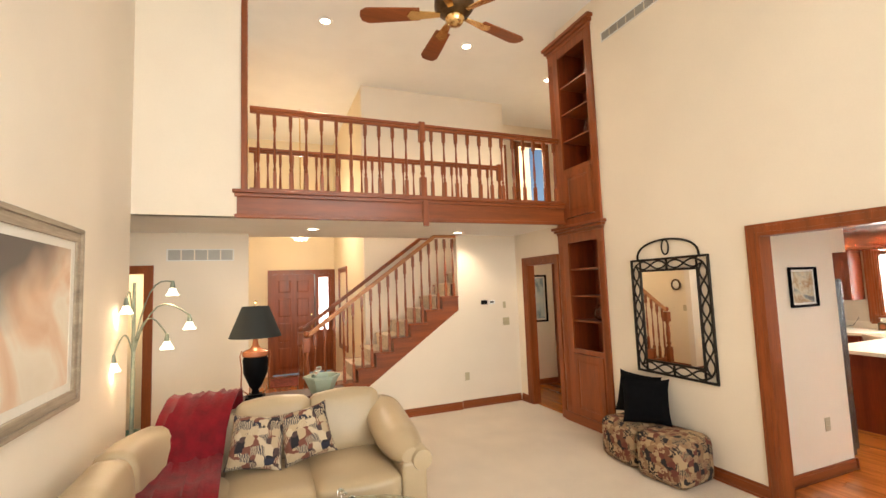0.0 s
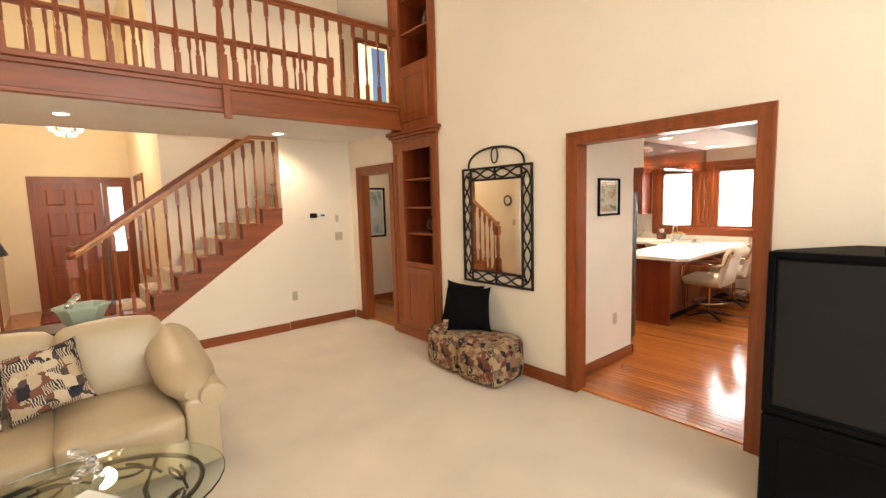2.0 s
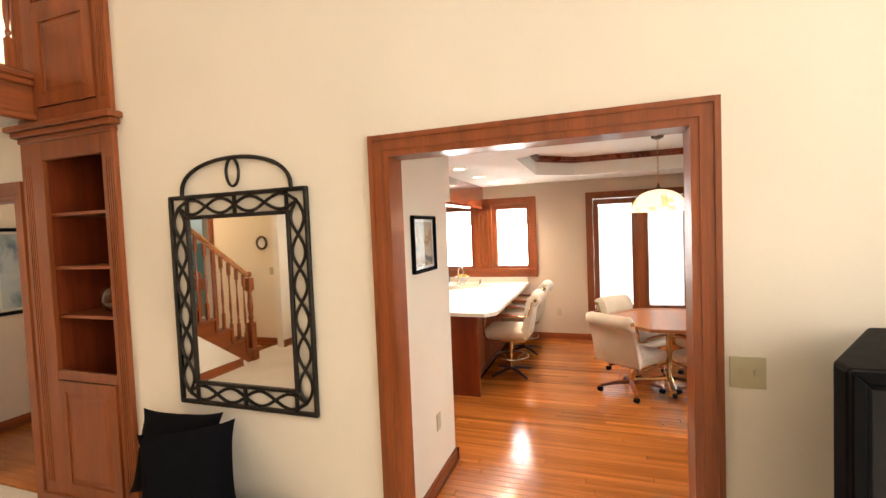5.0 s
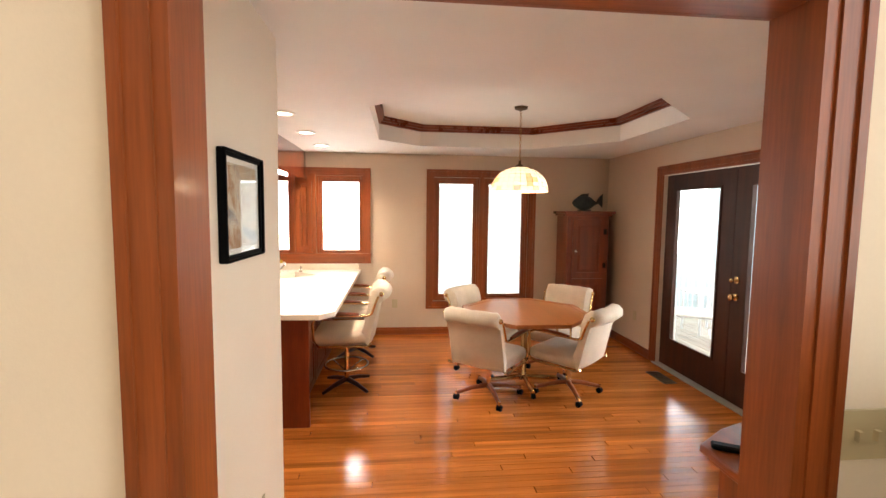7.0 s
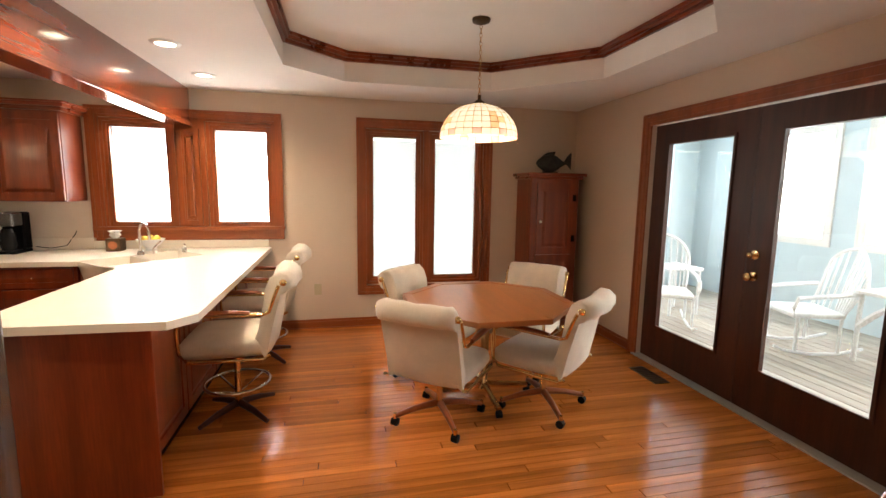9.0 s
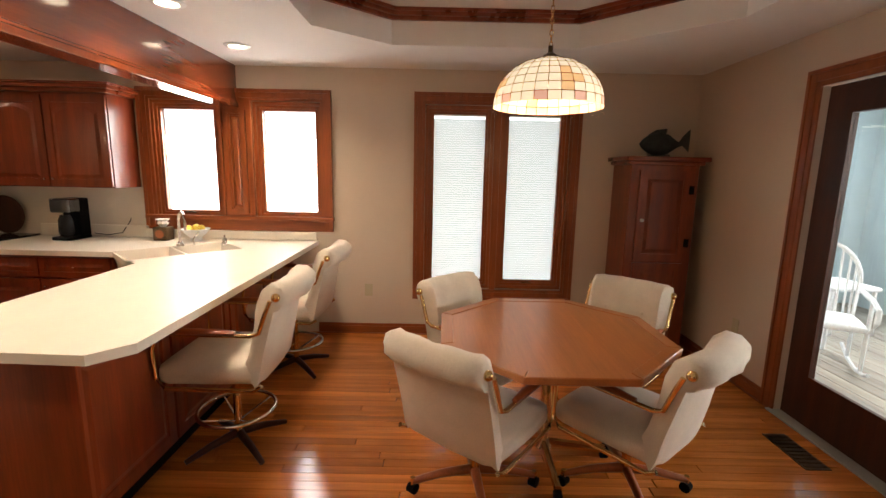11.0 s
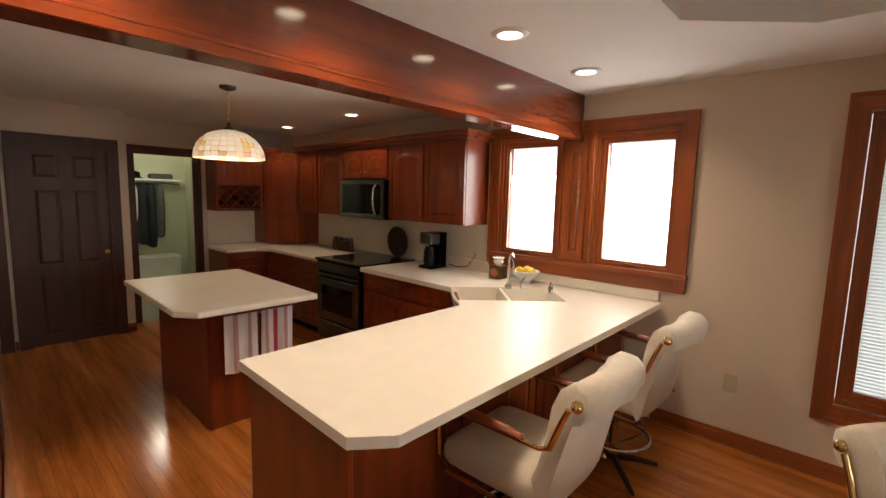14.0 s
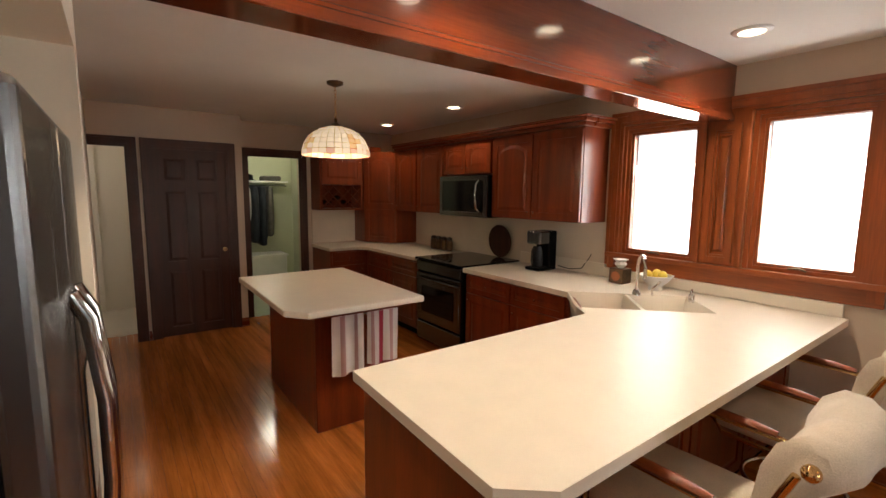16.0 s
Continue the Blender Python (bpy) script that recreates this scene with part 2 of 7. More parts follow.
def patchwork(name, colors, scale):
    """A tapestry of small blocks in a few dyed colours, with stripes over them."""
    m = bpy.data.materials.new(name)
    m.use_nodes = True
    nt = m.node_tree
    b = nt.nodes["Principled BSDF"]
    b.inputs["Roughness"].default_value = 0.92
    co = nt.nodes.new("ShaderNodeTexCoord")
    wob = nt.nodes.new("ShaderNodeTexNoise")
    wob.inputs["Scale"].default_value = 7
    mixv = nt.nodes.new("ShaderNodeVectorMath")
    mixv.operation = "MULTIPLY_ADD"
    mixv.inputs[1].default_value = (0.06, 0.06, 0.06)
    nt.links.new(co.outputs["Object"], wob.inputs["Vector"])
    nt.links.new(wob.outputs["Color"], mixv.inputs[0])
    nt.links.new(co.outputs["Object"], mixv.inputs[2])
    vor = nt.nodes.new("ShaderNodeTexVoronoi")
    vor.distance = "CHEBYCHEV"
    vor.inputs["Scale"].default_value = scale
    nt.links.new(mixv.outputs[0], vor.inputs["Vector"])
    ramp = nt.nodes.new("ShaderNodeValToRGB")
    ramp.color_ramp.interpolation = "CONSTANT"
    el = ramp.color_ramp.elements
    el[0].color = (*colors[0], 1)
    el[1].position, el[1].color = 1 / len(colors), (*colors[1], 1)
    for i, c in enumerate(colors[2:], 2):
        el.new(i / len(colors)).color = (*c, 1)
    sep = nt.nodes.new("ShaderNodeSeparateColor")
    nt.links.new(vor.outputs["Color"], sep.inputs[0])
    nt.links.new(sep.outputs[0], ramp.inputs[0])
    wave = nt.nodes.new("ShaderNodeTexWave")
    wave.inputs["Scale"].default_value, wave.inputs["Distortion"].default_value = scale * 1.6, 6
    nt.links.new(mixv.outputs[0], wave.inputs["Vector"])
    gt = nt.nodes.new("ShaderNodeMath")
    gt.operation = "GREATER_THAN"
    gt.inputs[1].default_value = 0.6
    nt.links.new(wave.outputs["Fac"], gt.inputs[0])
    pick = nt.nodes.new("ShaderNodeMath")
    pick.operation = "MULTIPLY"
    gt2 = nt.nodes.new("ShaderNodeMath")
    gt2.operation = "GREATER_THAN"
    gt2.inputs[1].default_value = 0.45
    nt.links.new(sep.outputs[1], gt2.inputs[0])
    nt.links.new(gt.outputs[0], pick.inputs[0])
    nt.links.new(gt2.outputs[0], pick.inputs[1])
    mix = nt.nodes.new("ShaderNodeMix")
    mix.data_type = "RGBA"
    nt.links.new(pick.outputs[0], mix.inputs["Factor"])
    nt.links.new(ramp.outputs[0], mix.inputs["A"])
    mix.inputs["B"].default_value = (*colors[-1], 1)
    nt.links.new(mix.outputs["Result"], b.inputs["Base Color"])
    weave = nt.nodes.new("ShaderNodeTexNoise")
    weave.inputs["Scale"].default_value = 300
    bp = nt.nodes.new("ShaderNodeBump")
    bp.inputs["Strength"].default_value, bp.inputs["Distance"].default_value = 0.4, 0.003
    nt.links.new(co.outputs["Object"], weave.inputs["Vector"])
    nt.links.new(weave.outputs["Fac"], bp.inputs["Height"])
    nt.links.new(bp.outputs[0], b.inputs["Normal"])
    return m


MAT["tapestry"] = patchwork("brown_tapestry", [(0.13, 0.035, 0.022), (0.012, 0.010, 0.011), (0.24, 0.14, 0.07), (0.15, 0.055, 0.03), (0.015, 0.012, 0.014), (0.36, 0.25, 0.14)], 19)
MAT["cushion"] = patchwork("figured_cushion_cloth", [(0.42, 0.32, 0.20), (0.015, 0.012, 0.016), (0.16, 0.055, 0.035), (0.07, 0.04, 0.035), (0.02, 0.02, 0.035), (0.50, 0.40, 0.27)], 17)


def painting(name, stops, scale, seed):
    m = bpy.data.materials.new(name)
    m.use_nodes = True
    nt = m.node_tree
    b = nt.nodes["Principled BSDF"]
    b.inputs["Roughness"].default_value = 0.25
    co = nt.nodes.new("ShaderNodeTexCoord")
    mp = nt.nodes.new("ShaderNodeMapping")
    mp.inputs["Location"].default_value = (seed, seed * 2, seed)
    n = nt.nodes.new("ShaderNodeTexNoise")
    n.inputs["Scale"].default_value, n.inputs["Detail"].default_value = scale, 4
    n.inputs["Distortion"].default_value = 1.2
    ramp = nt.nodes.new("ShaderNodeValToRGB")
    el = ramp.color_ramp.elements
    el[0].position, el[0].color = 0.3, (*stops[0], 1)
    el[1].position, el[1].color = 0.7, (*stops[-1], 1)
    for i, c in enumerate(stops[1:-1], 1):
        el.new(0.3 + 0.4 * i / (len(stops) - 1)).color = (*c, 1)
    nt.links.new(co.outputs["Object"], mp.inputs[0])
    nt.links.new(mp.outputs[0], n.inputs["Vector"])
    nt.links.new(n.outputs["Fac"], ramp.inputs[0])
    nt.links.new(ramp.outputs[0], b.inputs["Base Color"])
    return m


MAT["art_still"] = painting("muted_still_life_print", [(0.05, 0.07, 0.10), (0.30, 0.30, 0.26), (0.62, 0.52, 0.36), (0.40, 0.24, 0.12), (0.66, 0.62, 0.52)], 5, 1.7)
# pale blue tones paint the window's reflection into the hall picture
MAT["art_reflection"] = painting("pale_blue_window_reflection", [(0.16, 0.25, 0.32), (0.50, 0.58, 0.60), (0.62, 0.64, 0.60)], 4, 5.0)

# ---- geometry helpers ----


class Geo:
    """Vertices and faces gathered in one mesh; tf maps local places to the world."""

    def __init__(self, tf=None):
        self.v, self.f, self.tf = [], [], tf or (lambda a, b, c: (a, b, c))

    def add(self, verts, faces):
        n = len(self.v)
        self.v += [self.tf(*p) for p in verts]
        self.f += [tuple(n + i for i in f) for f in faces]
        return self

    def box(self, x0, x1, y0, y1, z0, z1):
        return self.add([(x, y, z) for x in (x0, x1) for y in (y0, y1) for z in (z0, z1)],
                        [(0, 1, 3, 2), (4, 6, 7, 5), (0, 4, 5, 1), (2, 3, 7, 6), (0, 2, 6, 4), (1, 5, 7, 3)])

    def prism(self, poly, z0, z1, axis=2):
        def at(p, h):
            q = [p[0], p[1]]
            q.insert(axis, h)
            return tuple(q)
        n = len(poly)
        self.add([at(p, z0) for p in poly] + [at(p, z1) for p in poly],
                 [tuple(range(n)), tuple(range(n, 2 * n))] + [(i, (i + 1) % n, n + (i + 1) % n, n + i) for i in range(n)])
        return self

    def lathe(self, profile, cx=0, cy=0, seg=16, closed=False):
        n = len(profile)
        verts = [(cx + r * math.cos(a), cy + r * math.sin(a), z) for r, z in profile for a in (2 * math.pi * k / seg for k in range(seg))]
        faces = [(i * seg + k, i * seg + (k + 1) % seg, (i + 1) * seg + (k + 1) % seg, (i + 1) * seg + k) for i in range(n - 1) for k in range(seg)]
        if not closed:
            faces += [tuple(range(seg)), tuple((n - 1) * seg + k for k in range(seg))]
        return self.add(verts, faces)

    def tube(self, path, r, seg=8, loop=False, flat=1.0):
        pts = [Vector(p) for p in path]
        n = len(pts)
        verts, up = [], Vector((0.013, 0.021, 1))
        for i, p in enumerate(pts):
            a = pts[(i - 1) % n] if loop or i else p
            b = pts[(i + 1) % n] if loop or i < n - 1 else p
            d = (b - a).normalized()
            u = up if abs(d.dot(up.normalized())) < 0.95 else Vector((1, 0.02, 0))
            s = d.cross(u).normalized()
            w = s.cross(d).normalized()
            rr = r[i] if isinstance(r, (list, tuple)) else r
            verts += [tuple(p + s * rr * math.cos(2 * math.pi * k / seg) + w * rr * flat * math.sin(2 * math.pi * k / seg)) for k in range(seg)]
        m = n if loop else n - 1
        faces = [(i * seg + k, i * seg + (k + 1) % seg, ((i + 1) % n) * seg + (k + 1) % seg, ((i + 1) % n) * seg + k) for i in range(m) for k in range(seg)]
        if not loop:
            faces += [tuple(range(seg)), tuple((n - 1) * seg + k for k in range(seg))]
        return self.add(verts, faces)

    def ball(self, c, r, seg=10, rings=6, squash=1.0):
        return self.lathe([(max(r * math.sin(math.pi * i / rings), 0.0005), c[2] - r * squash * math.cos(math.pi * i / rings)) for i in range(rings + 1)], c[0], c[1], seg)

    def ring(self, u0, u1, v0, v1, steps, bottom=True):
        """Mitred frame in the plane u, v: steps are (inset from, inset to, depth from, depth to)."""
        for a, b, d0, d1 in steps:
            lo_a, lo_b = (v0 + a, v0 + b) if bottom else (v0, v0)
            o = [(u0 + a, lo_a), (u1 - a, lo_a), (u1 - a, v1 - a), (u0 + a, v1 - a)]
            i = [(u0 + b, lo_b), (u1 - b, lo_b), (u1 - b, v1 - b), (u0 + b, v1 - b)]
            for k in range(4):
                if k == 0 and not bottom:
                    continue
                q = [o[k], o[(k + 1) % 4], i[(k + 1) % 4], i[k]]
                self.add([(*p, d0) for p in q] + [(*p, d1) for p in q], [(0, 1, 2, 3), (4, 5, 6, 7), (0, 1, 5, 4), (1, 2, 6, 5), (2, 3, 7, 6), (3, 0, 4, 7)])
        return self

    def raised(self, u0, u1, v0, v1, d0, d1, edge, arch=0.0):
        """A raised panel with sloping edges; arch bows its top up in the middle."""
        def outline(e):
            top = [(u1 - e, v1 - e)]
            if arch:
                top = [(u1 - e - (u1 - u0 - 2 * e) * k / 8, v1 - e - arch + arch * math.sin(math.pi * k / 8) ** 0.8) for k in range(9)]
            else:
                top.append((u0 + e, v1 - e))
            return [(u0 + e, v0 + e), (u1 - e, v0 + e)] + top
        a, b = outline(0), outline(edge)
        n = len(a)
        return self.add([(*p, d0) for p in a] + [(*p, d1) for p in b], [tuple(range(n)), tuple(range(n, 2 * n))] + [(i, (i + 1) % n, n + (i + 1) % n, n + i) for i in range(n)])

    def mesh(self, name, bevel=0.0, smooth=False, seg=1, subdiv=0):
        me = bpy.data.meshes.new(name)
        me.from_pydata([tuple(p) for p in self.v], [], self.f)
        bm = bmesh.new()
        bm.from_mesh(me)
        bmesh.ops.recalc_face_normals(bm, faces=bm.faces)
        if bevel:
            bmesh.ops.bevel(bm, geom=[e for e in bm.edges if len(e.link_faces) == 2 and e.calc_face_angle(0) > 0.5], offset=bevel, segments=seg, affect="EDGES", profile=0.5, clamp_overlap=True)
        for p in bm.faces:
            p.smooth = smooth
        if smooth:
            for e in bm.edges:
                e.smooth = len(e.link_faces) == 2 and e.calc_face_angle(0) < 0.9
        bm.to_mesh(me)
        bm.free()
        return me


BASES = {}


def thing(name, base, label="", category="", group="", kind=""):
    ob = new(name)
    ob.empty_display_size = 0.1
    ob.location = base
    BASES[ob.name] = Vector(base)
    return tagged(ob, label, category, group, kind)


def part(name, geo, mat, parent=None, label="", bevel=0.0, smooth=False, seg=1):
    me = geo if isinstance(geo, bpy.types.Mesh) else geo.mesh(name, bevel, smooth, seg)
    if not me.materials:
        me.materials.append(MAT[mat] if isinstance(mat, str) else mat)
    ob = new(name, me)
    if parent is not None:
        ob.parent = parent
        if parent.name in BASES:
            ob.location = -BASES[parent.name]
    return tagged(ob, label)


def whole(name, geo, mat, label, category, group="", kind="", bevel=0.0, smooth=False, seg=1):
    return tagged(part(name, geo, mat, None, label, bevel, smooth, seg), label, category, group, kind)


def struct(name, geo, mat, label="", category="", bevel=0.0):
    return tagged(part(name, geo, mat, None, label, bevel), label, category or name.split("_")[0], "", "structure")


def facing(origin, u, n):
    """Local u, v, d to the world: u along the wall, v up, d out of it."""
    o, u, n = Vector(origin), Vector(u), Vector(n)
    return lambda a, b, c: tuple(o + u * a + n * c + Vector((0, 0, b)))


def wall_geo(tf, u0, u1, v0, v1, thick, holes=()):
    """A wall from d = -thick to 0 with rectangular holes (u0, u1, v0, v1)."""
    us = sorted({u0, u1, *[h[0] for h in holes], *[h[1] for h in holes]})
    vs = sorted({v0, v1, *[h[2] for h in holes], *[h[3] for h in holes]})
    g = Geo(tf)
    for a, b in zip(us, us[1:]):
        run = None
        for c, d in zip(vs, vs[1:]):
            inside = any(h[0] <= (a + b) / 2 <= h[1] and h[2] <= (c + d) / 2 <= h[3] for h in holes)
            if inside:
                if run:
                    g.box(a, b, run[0], run[1], -thick, 0)
                run = None
            else:
                run = (run[0] if run else c, d)
        if run:
            g.box(a, b, run[0], run[1], -thick, 0)
    return g


CASING = [(0.0, 0.022, 0, 0.026), (0.022, 0.07, 0, 0.019), (0.07, 0.1, 0, 0.013)]


def casing(name, tf, u0, u1, v0, v1, mat="oak_z", bottom=False, parent=None, label="reddish oak door casing", steps=CASING):
    g = Geo(tf).ring(u0, u1, v0, v1, steps, bottom)
    if parent is not None:
        return part(name, g, mat, parent)
    return struct(name, g, mat, label, "trim")


def panels(parent, tf, u0, u1, v0, v1, cols, rows, mat, thick=0.04, d=0.0, stile=0.11, arch=0.0, name="panel"):
    """A stile-and-rail leaf filled with raised panels; rows are heights as shares from the bottom."""
    g = Geo(tf).box(u0, u1, v0, v1, d - thick, d - 0.008)
    cw = (u1 - u0 - stile * (cols + 1)) / cols
    total = v1 - v0 - stile * (len(rows) + 1)
    cells = []
    y = v0 + stile
    for r in rows:
        h = total * r / sum(rows)
        for c in range(cols):
            x = u0 + stile + c * (cw + stile)
            cells.append((x, x + cw, y, y + h))
        y += h + stile
    # rails and stiles proud of the ground
    for c in range(cols + 1):
        x = u0 + c * (cw + stile)
        g.box(x, x + stile, v0, v1, d - 0.008, d)
    y = v0
    for i, r in enumerate([*rows, 0]):
        for c in range(cols):
            x = u0 + stile + c * (cw + stile)
            g.box(x, x + cw, y, y + stile, d - 0.008, d - 0.0005)
        y += stile + total * r / sum(rows)
    leaf = part("door_leaf", g, mat, parent)
    for a, b, c, e in cells:
        part(name, Geo(tf).raised(a + 0.008, b - 0.008, c + 0.008, e - 0.008, d - 0.009, d - 0.001, min(0.03, (b - a) * 0.2), arch), mat, leaf)
    return leaf


def plate(tf, u, v, w=0.075, h=0.118, toggles=1, kind="outlet", label="ivory outlet plate on the wall"):
    t = thing("wall_outlet" if kind == "outlet" else "light_switch", tf(u, v, 0), label, "outlet" if kind == "outlet" else "switch")
    part("cover", Geo(tf).box(u - w / 2, u + w / 2, v - h / 2, v + h / 2, 0.0005, 0.006), "plate", t, bevel=0.002)
    for k in range(toggles):
        c = u + (k - (toggles - 1) / 2) * 0.046
        if kind == "outlet":
            for s in (-0.022, 0.022):
                part("socket", Geo(tf).box(c - 0.014, c + 0.014, v + s - 0.012, v + s + 0.012, 0.006, 0.008), "plate", t)
        else:
            part("toggle", Geo(tf).box(c - 0.005, c + 0.005, v - 0.012, v + 0.012, 0.006, 0.018), "plate", t)
    return t


def turned(h, w=0.034):
    """A baluster: square foot and head with a turned middle, from z = 0."""
    g = Geo()
    a, b = 0.22 * h, 0.84 * h
    g.box(-w / 2, w / 2, -w / 2, w / 2, 0, a)
    r = w / 2
    prof = [(r * 0.95, a), (r * 0.6, a + 0.015 * h), (r * 1.0, a + 0.045 * h), (r * 0.55, a + 0.075 * h), (r * 0.95, a + 0.16 * h), (r * 0.98, a + 0.26 * h), (r * 0.62, a + 0.44 * h),
            (r * 0.55, b - 0.06 * h), (r * 0.95, b - 0.035 * h), (r * 0.6, b - 0.015 * h), (r * 0.95, b)]
    g.lathe(prof, 0, 0, 8)
    g.box(-w / 2, w / 2, -w / 2, w / 2, b, h)
    return g

# ---- large structure ----
TOP = 5.3
KC = 2.45
E_LIV = facing((4.44, 0, 0), (0, 1, 0), (-1, 0, 0))
E_KIT = facing((4.56, 0, 0), (0, 1, 0), (1, 0, 0))
struct("floor_carpet", Geo().box(-3.2, 4.5, -2.3, 6.9, -0.12, 0), "carpet", "cream cut-pile living room carpet", "carpet")
struct("floor_foyer", Geo().box(-0.9, 2.4, 6.9, 11.1, -0.12, 0.0), "plank", "glossy oak foyer floor", "floor")
struct("floor_hall", Geo().box(4.5, 6.05, 4.2, 9.6, -0.12, 0.0), "plank", "glossy oak hall floor", "floor")
struct("wall_mirror", wall_geo(E_LIV, -2.3, 6.62, 0, TOP, 0.12, [(1.48, 2.78, 0, 2.155), (5.55, 6.29, 0, 2.12), (5.25, 6.62, 2.85, TOP), (4.60, 5.25, 0.1, 2.44), (4.60, 5.25, 2.62, 5.0)]), "wall", "tall cream painted living room wall", "wall")
struct("wall_left", Geo().box(-0.62, -0.5, -2.3, 5.25, 0, TOP), "wall", "tall cream wall with large framed print", "wall")
# the rear opening is out of view, added round the daylight lamp
struct("wall_rear", wall_geo(facing((0, -2.3, 0), (1, 0, 0), (0, 1, 0)), -0.62, 4.56, 0, TOP, 0.12, [(-0.2, 4.0, 0.5, 4.7)]), "wall", "cream rear wall with an unseen opening added for daylight", "wall")
struct("wall_upper", Geo().box(-0.5, 0.44, 5.25, 5.37, 2.6, TOP), "wall", "cream upper wall beside the gallery", "wall")
struct("wall_vent", wall_geo(facing((0, 6.66, 0), (1, 0, 0), (0, -1, 0)), -3.2, 0.47, 0, 2.6, 0.12, [(-1.55, -0.68, 0, 2.1)]), "wall", "cream wall with return-air grille", "wall")
struct("wall_recess_left", Geo().box(-3.32, -3.2, 4.4, 6.78, 0, 2.6), "wall", "cream recess wall", "wall")
struct("wall_recess_front", Geo().box(-3.2, -0.62, 5.13, 5.25, 0, 2.6), "wall", "cream recess wall", "wall")
struct("wall_powder", Geo().box(-1.9, -0.3, 7.9, 8.0, 0, 2.6), "yellow", "yellow lit powder room wall", "wall")
struct("ceiling_living", Geo().box(-0.62, 6.8, -2.42, 11.3, TOP, TOP + 0.12), "ceiling", "high white living room ceiling", "ceiling")
struct("ceiling_gallery", Geo().box(-3.2, 4.44, 5.28, 7.0, 2.6, 2.82), "ceiling", "white soffit under the gallery", "ceiling")
struct("ceiling_hall", Geo().box(4.56, 6.8, 4.3, 9.6, 2.6, 2.82), "ceiling", "white hall ceiling and landing", "ceiling")
# foyer
struct("wall_foyer_left", wall_geo(facing((0.35, 0, 0), (0, 1, 0), (1, 0, 0)), 6.78, 11.0, 0, TOP, 0.12, [(8.2, 9.4, 0, 2.15)]), "yellow", "warm yellow foyer wall", "wall")
struct("wall_foyer_end", wall_geo(facing((0, 11.0, 0), (1, 0, 0), (0, -1, 0)), 0.23, 2.5, 0, TOP, 0.12, [(0.80, 2.17, 0, 2.26)]), "yellow", "warm yellow entrance wall", "wall")
struct("wall_foyer_right", Geo().box(2.2, 2.32, 7.75, 11.0, 0, TOP), "yellow", "warm yellow foyer side wall", "wall")
struct("wall_study", Geo().box(-0.9, -0.8, 8.0, 9.6, 0, 2.6), "wall", "dim room wall beyond the foyer", "wall")
struct("wall_stair", Geo().box(2.2, 4.94, 7.65, 7.75, 0, TOP), "wall", "cream wall behind the staircase", "wall")
struct("wall_switch", Geo().box(3.40, 4.56, 6.60, 6.72, 0, 2.6), "wall", "cream wall with thermostat", "wall")
# closed wall under the stair slope
struct("wall_under_stair", Geo().prism([(1.35, 0.0), (3.40, 0.0), (3.40, 1.46), (1.35, 0.02)], 6.57, 6.66, 1), "wall", "cream triangular wall under the stairs", "wall")
# gallery beyond
struct("wall_landing", wall_geo(facing((0, 8.6, 0), (1, 0, 0), (0, -1, 0)), 4.84, 6.8, 2.82, TOP, 0.1, [(5.05, 5.45, 3.0, 4.75), (5.85, 6.55, 2.82, 4.85)]), "wall", "cream landing wall with a window and door", "wall")
struct("wall_landing_side", Geo().box(4.84, 4.94, 7.75, 8.6, 2.82, TOP), "wall", "cream landing return wall", "wall")
struct("wall_landing_end", Geo().box(6.8, 6.9, 4.2, 8.7, 2.83, TOP), "wall", "cream landing end wall", "wall")
struct("wall_landing_front", Geo().box(4.56, 6.8, 4.2, 4.3, 2.82, TOP), "wall", "cream landing front wall", "wall")
struct("wall_hall_end", wall_geo(facing((0, 7.3, 0), (1, 0, 0), (0, -1, 0)), 4.44, 6.05, 0, 2.6, 0.1, [(5.72, 5.95, 0, 2.1)]), "wall", "cream hall wall with framed picture", "wall")
struct("floor_landing_bath", Geo().box(5.6, 6.8, 8.7, 9.6, 2.7, 2.8), "plank", "floor of the lit room off the landing", "floor")
struct("wall_bath", Geo().box(5.5, 6.8, 9.6, 9.7, 2.8, TOP), "yellow", "amber lit wall beyond the landing door", "wall")
struct("wall_back_hall", Geo().box(4.44, 6.05, 9.5, 9.6, 0, 2.6), "wall", "wall of the room beyond the hall", "wall")
# kitchen
W_END = facing((9.6, 0, 0), (0, 1, 0), (-1, 0, 0))
W_FR = facing((0, -0.54, 0), (1, 0, 0), (0, 1, 0))
W_STUB = facing((0, 2.91, 0), (1, 0, 0), (0, -1, 0))
W_BACK = facing((0, 8.15, 0), (1, 0, 0), (0, -1, 0))
W_DOOR = facing((0, 7.8, 0), (1, 0, 0), (0, -1, 0))
struct("wall_window", wall_geo(W_END, -0.66, 8.3, 0, 2.75, 0.14, [(2.82, 3.45, 1.09, 2.15), (3.74, 4.37, 1.09, 2.15), (0.60, 1.90, 0.47, 2.16)]), "kwall", "beige kitchen wall with casement windows", "wall")
struct("wall_french", wall_geo(W_FR, 4.44, 9.74, 0, 2.75, 0.14, [(6.20, 8.27, 0, 2.12)]), "kwall", "beige wall around the french doors", "wall")
struct("wall_stub", Geo().box(4.56, 5.70, 2.91, 3.03, 0, KC), "wall", "cream wall beside the opening", "wall")
struct("wall_fridge_end", Geo().box(5.20, 6.17, 4.03, 4.15, 0, KC), "wall", "cream partition beside the refrigerator", "wall")
struct("wall_fridge_back", Geo().box(5.2, 5.32, 3.03, 4.03, 0, KC), "wall", "cream wall behind the refrigerator", "wall")
struct("wall_kitchen_side", Geo().box(5.95, 6.05, 4.15, 7.8, 0, 2.6), "kwall", "beige kitchen side wall", "wall")
